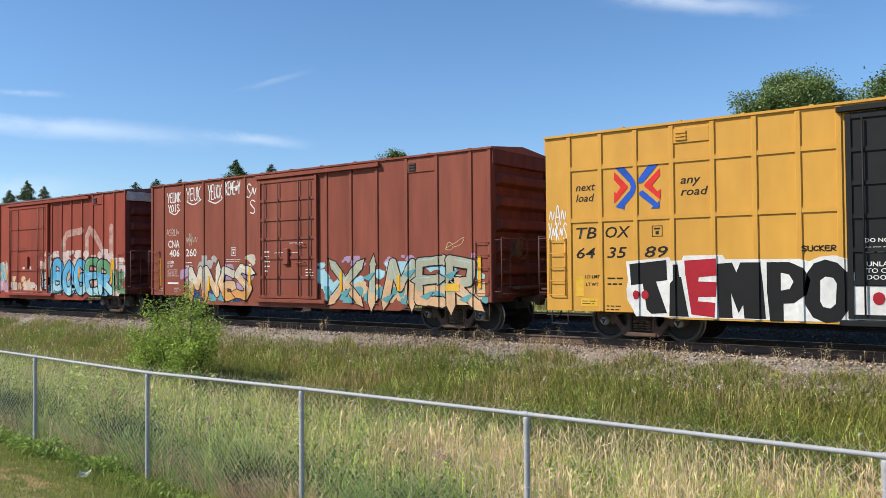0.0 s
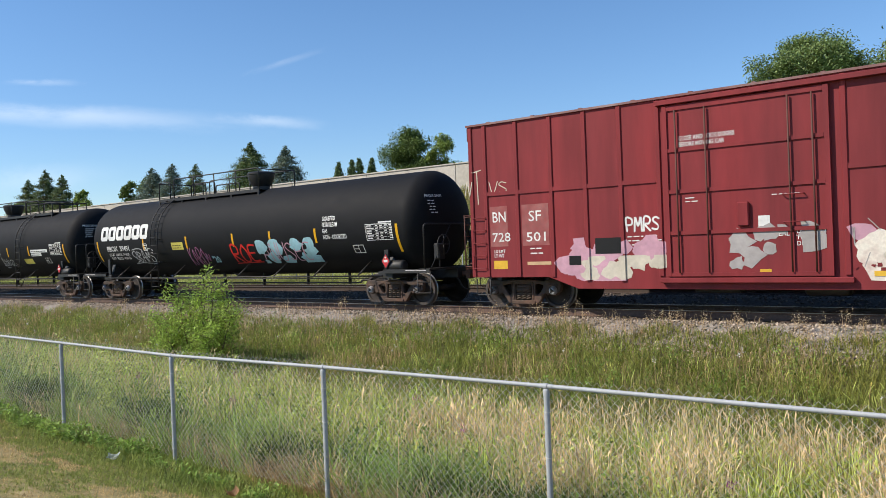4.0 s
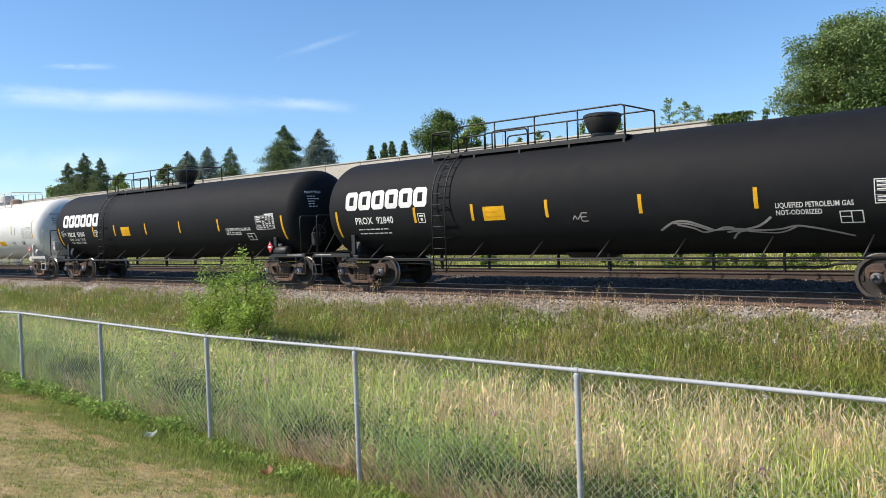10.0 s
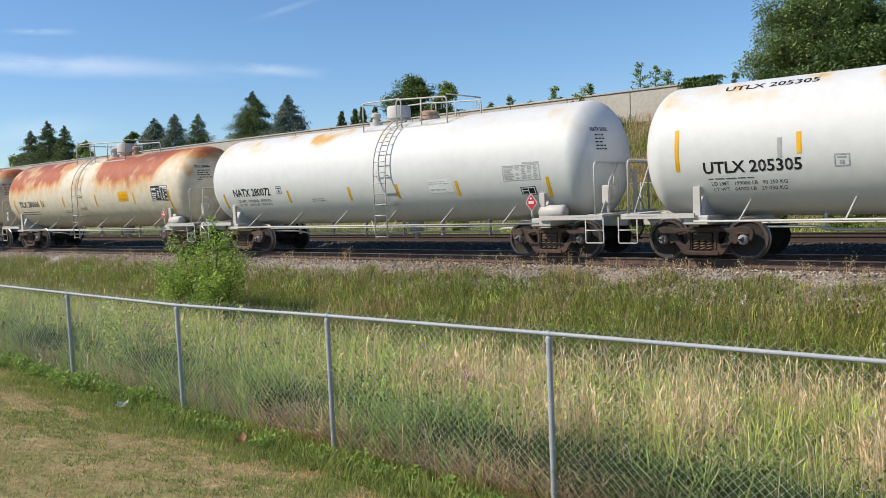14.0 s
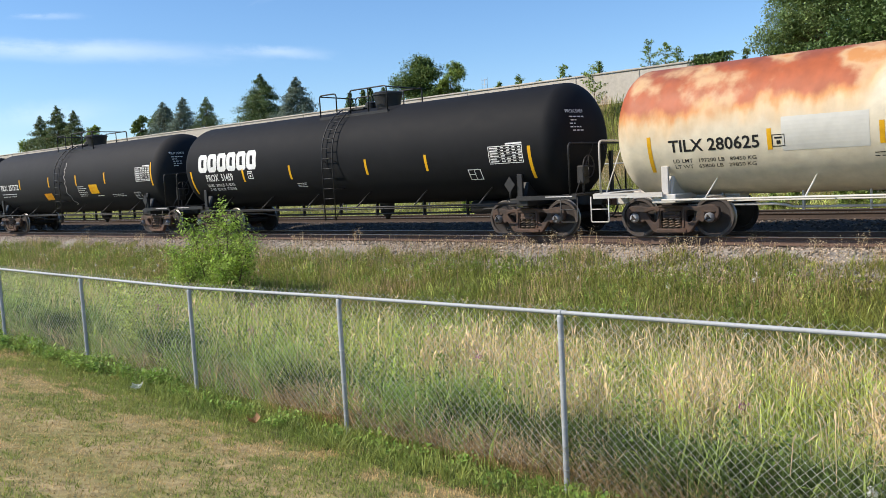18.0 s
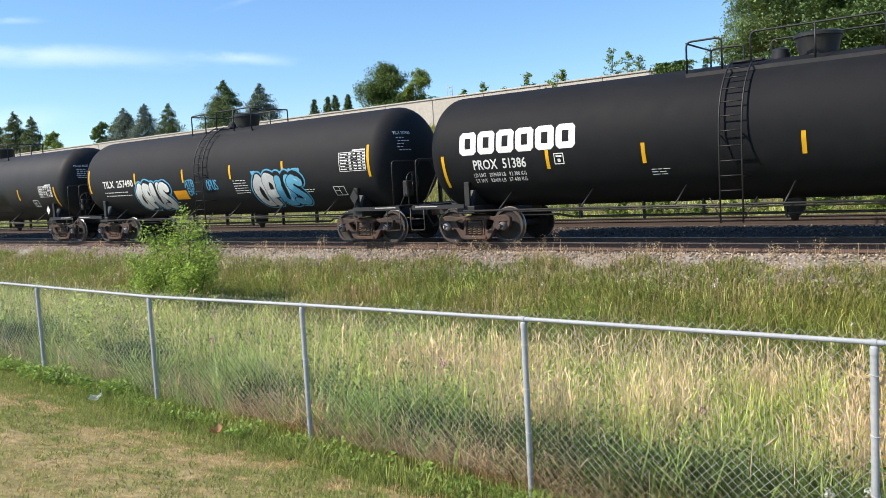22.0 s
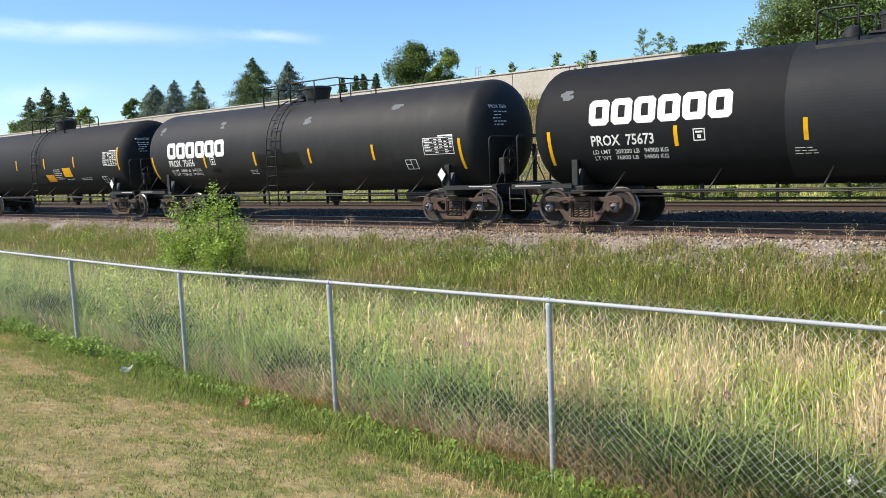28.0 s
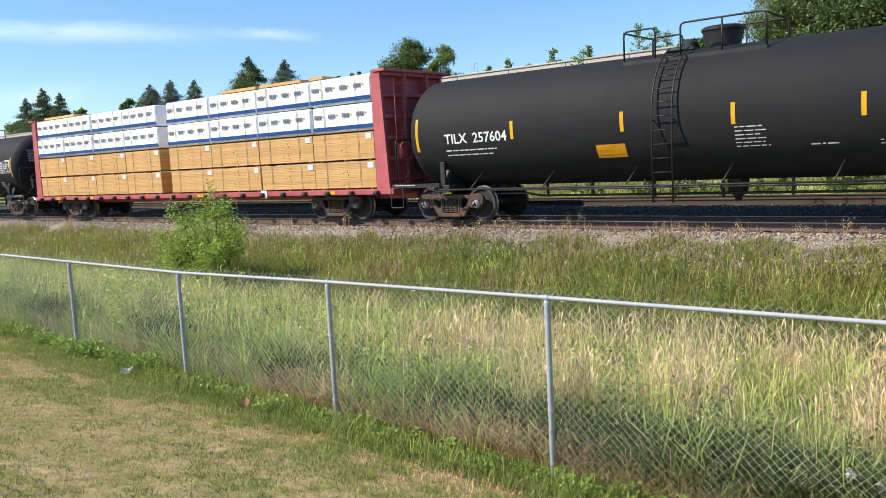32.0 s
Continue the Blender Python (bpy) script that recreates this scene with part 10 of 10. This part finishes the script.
for number, spots in ((20, ((-7.0, 0.9), (-3.2, 0.95), (1.2, 0.8), (4.9, 0.9))), (17, ((-3.4, 0.85), (0.4, 1.0))), (19, ((3.8, 0.95), (-6.9, 0.8)))):
    for k, (x, z) in enumerate(spots):
        blotches(tank_of[number], x - 0.16, x + 0.16, z - 0.16, z + 0.16, SCUFF, 3, 0.10, None, number * 7 + k, 0.004, "pale rubbed scuff")
# ---- lumber car ----
def center_beam():
    """A centre-beam flat car: deck, bulkheads with level ribs, the beam's top chord."""
    start, spacing, half = -403.97, 16.3, 10.95
    car = thing("flat_car", "crimson centre-beam flat car carrying stacked lumber", "flat car", pose(start, TRACK_Y, 0), group="freight train")
    bm = bmesh.new()
    box(bm, -half, half, -1.42, 1.42, 0.78, 0.94, 0.01)
    box(bm, -half, half, -0.4, 0.4, 0.6, 0.78)
    part("deck", bm, PINK_RED, car, "faded crimson deck with a side sill")
    for k in range(21):
        x = -10.3 + k * 1.03
        bm = bmesh.new()
        box(bm, x - 0.09, x + 0.09, -1.50, -1.40, 0.74, 0.90, 0.02)
        revolve(bm, [(0, -1.55), (0.07, -1.55), (0.07, -1.44)], "y", 10, 0, (x + 0.02, 0, 0.82))
        part("tie_down_winch", bm, STEEL_BLACK, car)
    for k, x in enumerate((-9.0, -6.2, 1.5, 5.0, 8.2)):
        bm = bmesh.new()
        box(bm, x, x + 0.35, -1.428, -1.421, 0.80, 0.90)
        part("reflector_strip", bm, YELLOW, car)
    for s in (-1, 1):
        x0, x1 = sorted((s * 10.42, s * 10.52))
        bm = bmesh.new()
        box(bm, x0, x1, -1.40, 1.40, 0.94, 4.27, 0.01)
        part("bulkhead", bm, PINK_RED, car, "tall ribbed crimson bulkhead")
        for y in (-1.36, 1.36):
            bm = bmesh.new()
            a, b = sorted((s * 10.30, s * 10.92))
            plate(bm, [(s * 10.30, 0.8), (s * 10.80, 0.8), (s * 10.62, 4.32), (s * 10.30, 4.32)], y - 0.05, y + 0.05)
            bmesh.ops.recalc_face_normals(bm, faces=bm.faces)
            part("corner_post", bm, PINK_RED, car)
        for k in range(6):
            z = 1.15 + k * 0.60
            bm = bmesh.new()
            a, b = sorted((s * 10.52, s * 10.74))
            box(bm, a, b, -1.31, 1.31, z, z + 0.10, 0.01)
            part("level_rib", bm, PINK_RED, car)
        bm = bmesh.new()
        a, b = sorted((s * 10.52, s * 10.80))
        for y in (-0.5, 0.5):
            box(bm, a, b, y - 0.05, y + 0.05, 0.95, 4.25)
        part("upright_rib", bm, PINK_RED, car)
        bm = bmesh.new()
        a, b = sorted((s * 10.40, s * 10.86))
        box(bm, a, b, -1.45, 1.45, 4.25, 4.33, 0.01)
        part("bulkhead_cap", bm, PINK_RED, car)
        bm = bmesh.new()
        for k in range(9):
            tube(bm, [(s * 10.84, -1.05, 1.2 + k * 0.34), (s * 10.84, -0.65, 1.2 + k * 0.34)], 0.012, 5)
        for y in (-1.05, -0.65):
            tube(bm, [(s * 10.84, y, 1.1), (s * 10.84, y, 4.1)], 0.016, 6)
        part("end_ladder", bm, PINK_RED, car)
        bogie(car, s * spacing / 2, 23)
        coupler(car, s * (half - 0.05), s, STEEL_BLACK)
    bm = bmesh.new()
    tube(bm, [(11.05, -0.9 + 0.27 * math.cos(a), 2.0 + 0.27 * math.sin(a)) for a in np.linspace(0, 2 * math.pi, 17)], 0.016, 5, caps=False)
    box(bm, 10.8, 11.0, -1.02, -0.78, 1.8, 2.2, 0.02)
    part("brake_wheel", bm, PINK_RED, car)
    bm = bmesh.new()
    for k in range(8):
        x = -9 + k * 2.6
        box(bm, x - 0.08, x + 0.08, -0.1, 0.1, 0.94, 4.1)
    box(bm, -10.4, 10.4, -0.14, 0.14, 4.1, 4.22)
    part("centre_beam", bm, PINK_RED, car)
    sign_w = bmesh.new()
    box(sign_w, 5.05, 5.35, -1.432, -1.421, 0.72, 0.98)
    part("stencil_panel", sign_w, WHITE, car, "small white panel")
    CARS.append((car, start))
    return car


PINE_WOOD = material("fresh_sawn_pine", (0.63, 0.375, 0.145), 0.75, spread=0.2, grain=7, patch=1.2, bump=0.1, other=(0.54, 0.30, 0.105), stretch=(0.25, 2, 4), island=0.16, random=0.12)
WRAP = material("white_plastic_wrap", (0.80, 0.81, 0.83), 0.35, spread=0.05, grain=2.5, patch=1.5, bump=0.25, other=(0.72, 0.74, 0.78), random=0.06)
WRAP_BLUE = paint("blue_wrap_print", (0.02, 0.075, 0.26), 0.4)
WRAP_GREY = paint("grey_wrap_print", (0.20, 0.22, 0.27), 0.4)
STRAP = paint("dull_strap", (0.34, 0.27, 0.18), 0.5)


def board_layer_mesh(length, seed):
    """One layer of a pack of sawn boards, its ends and edge a little uneven."""
    rng = random.Random(seed)
    bm = bmesh.new()
    edges = [0.0] + [length * rng.uniform(0.3, 0.7)] * (seed % 3 == 0) + [length]
    for a, b in zip(edges, edges[1:]):
        box(bm, a + 0.004 + rng.uniform(0, 0.012), b - 0.004 - rng.uniform(0, 0.012), rng.uniform(-0.005, 0.005), 1.16, 0.0, BOARD - 0.0024)
    return mesh_of(bm, "board_layer", PINE_WOOD)


BOARD = (0.82 - 0.045) / 15   # thickness of a layer of boards


def wrap_pack_mesh(length, height, seed):
    """A pack under plastic: a soft-edged block, slightly sagging between the straps."""
    bm = bmesh.new()
    box(bm, 0.01, length - 0.01, 0.0, 1.16, 0.03, height, 0.04)
    bmesh.ops.subdivide_edges(bm, edges=[e for e in bm.edges if e.calc_length() > 0.5], cuts=11, use_grid_fill=True)
    for v in bm.verts:
        v.co.y += 0.016 * noise.noise(v.co * 3.0 + Vector((seed, 0, 0))) + 0.006 * noise.noise(Vector((v.co.x * 9, seed, v.co.z * 4)))
        v.co.z += 0.006 * noise.noise(v.co * 2.0 + Vector((0, seed, 0)))
    return mesh_of(bm, "wrapping", WRAP, 40)


def lumber():
    base = 0.945
    start = -403.97
    rows = ((0.83, False), (0.83, False), (0.80, True), (0.84, True))
    gap = (-0.72, -0.10)
    left, right = -10.28, 10.28
    spans = [(left + (gap[0] - left) * k / 4, left + (gap[0] - left) * (k + 1) / 4) for k in range(4)] + [(gap[1] + (right - gap[1]) * k / 4, gap[1] + (right - gap[1]) * (k + 1) / 4) for k in range(4)]
    layers = {n: [board_layer_mesh(n, int(n * 100) + k) for k in range(7)] for n in (2.38, 2.58)}
    bm = bmesh.new()
    box(bm, -0.045, 0.045, 0.05, 1.14, 0.0, 0.045)
    bearer = mesh_of(bm, "bearer", PINE_WOOD)
    wrapped = {n: wrap_pack_mesh(n, 0.815, 3) for n in (2.38, 2.58)}
    rng = random.Random(9)
    z = base
    for r, (h, white) in enumerate(rows):
        for k, (a, b) in enumerate(spans):
            length = 2.38 if k < 4 else 2.58
            for side in (-1, 1):
                x = start + a + rng.uniform(-0.015, 0.015)
                y = TRACK_Y - 1.38 + rng.uniform(-0.02, 0.02) if side < 0 else TRACK_Y + 1.38
                m = pose(x, y, z) if side < 0 else pose(x + length, y, z, 0, 0, 180)
                if white:
                    t = thing("lumber_pack", "white plastic-wrapped lumber pack with blue print", "lumber", m, "lumber on the flat car")
                    part("wrapping", wrapped[length], None, t, "white plastic wrap")
                    if side < 0:
                        bm = bmesh.new()
                        box(bm, 0.03, length - 0.03, -0.026, -0.021, 0.10, 0.21)
                        part("printed_band", bm, WRAP_BLUE, t, "dark blue printed band")
                        n = 4
                        for j in range(n):
                            bx = 0.12 + j * (length - 0.2) / n
                            for q in range(4):
                                bm = bmesh.new()
                                box(bm, bx + q * 0.075, bx + q * 0.075 + 0.058, -0.027, -0.021, 0.46, 0.58)
                                part("printed_mark", bm, WRAP_GREY, t)
                            bm = bmesh.new()
                            plate(bm, [(bx + 0.36 + 0.028 * math.cos(w_), 0.54 + 0.028 * math.sin(w_)) for w_ in np.linspace(0, 2 * math.pi, 9)[:-1]], -0.027, -0.021)
                            part("printed_dot", bm, YELLOW, t)
                else:
                    t = thing("lumber_pack", "strapped pack of fresh sawn pine boards", "lumber", m, "lumber on the flat car")
                    for j in range(15):
                        part("board_layer", layers[length][(j * 3 + k + 2 * r) % 7], None, t, m=pose(0, 0, 0.0462 + BOARD * j))
                    for bx in (0.25, length / 2, length - 0.25):
                        part("bearer", bearer, None, t, m=pose(bx, 0, 0))
                    if side < 0:
                        bm = bmesh.new()
                        box(bm, length - 0.32, length - 0.08, -0.014, -0.010, 0.62, 0.78)
                        part("pack_tag", bm, WHITE, t, "white paper tag")
                for sx in (0.55, length - 0.62):
                    bm = bmesh.new()
                    box(bm, sx - 0.008, sx + 0.008, -0.026, -0.020, 0.02, h - 0.01)
                    part("strap", bm, STRAP, t)
                CARS.append((t, None))
                PACKS.append((t, m))
        z += h + 0.01
    # loose boards on top
    for k, (x0, x1) in enumerate(((-9.6, -7.0), (3.2, 5.0), (5.2, 7.2), (7.6, 8.2))):
        bm = bmesh.new()
        box(bm, 0, x1 - x0, 0, 0.9, 0, 0.09, 0.004)
        m = pose(start + x0, TRACK_Y - 1.3, z + 0.0)
        t = part("bearer_board", bm, PINE_WOOD, None, m=m)
        tagged(t, "loose pine boards on top of the load", "board")
        PACKS.append((t, m))


PACKS = []
center_beam()
lumber()
CARS = [(c, s) for c, s in CARS if s is not None]


def motions():
    """The whole train rolls along the track; every wheel set turns while its car is in sight."""
    for car, start in CARS:
        walk(car, [(t, pose(start + s, TRACK_Y, 0)) for t, s in TRAVEL])
    for pack, m in PACKS:
        walk(pack, [(t, Matrix.Translation((s, 0, 0)) @ m) for t, s in TRAVEL])
    times, far = [t for t, _ in TRAVEL], [s for _, s in TRAVEL]
    for w, number, k in wheelsets:
        rows = []
        for i in range(0, 32 * 30 + 1):
            t = i / 30
            s = float(np.interp(t, times, far))
            x = NUMBERS[number] + s
            if -62 < x < 12:
                rows.append((t, pose(k, 0, WHEEL_R, 0, math.degrees((s / WHEEL_R) % (2 * math.pi)), 0)))
        if not rows:
            rows = [(0.0, pose(k, 0, WHEEL_R))]
        if rows[0][0] > 0.01:
            rows.insert(0, (0.0, rows[0][1]))
        if rows[-1][0] < 31.99:
            rows.append((32.0, rows[-1][1]))
        walk(w, rows)


NUMBERS = {number: centre for number, (_, centre, _) in TANKS.items()} | {0: -0.43, 1: -18.72, 2: -35.22, 3: -51.38, 23: -403.97}
motions()
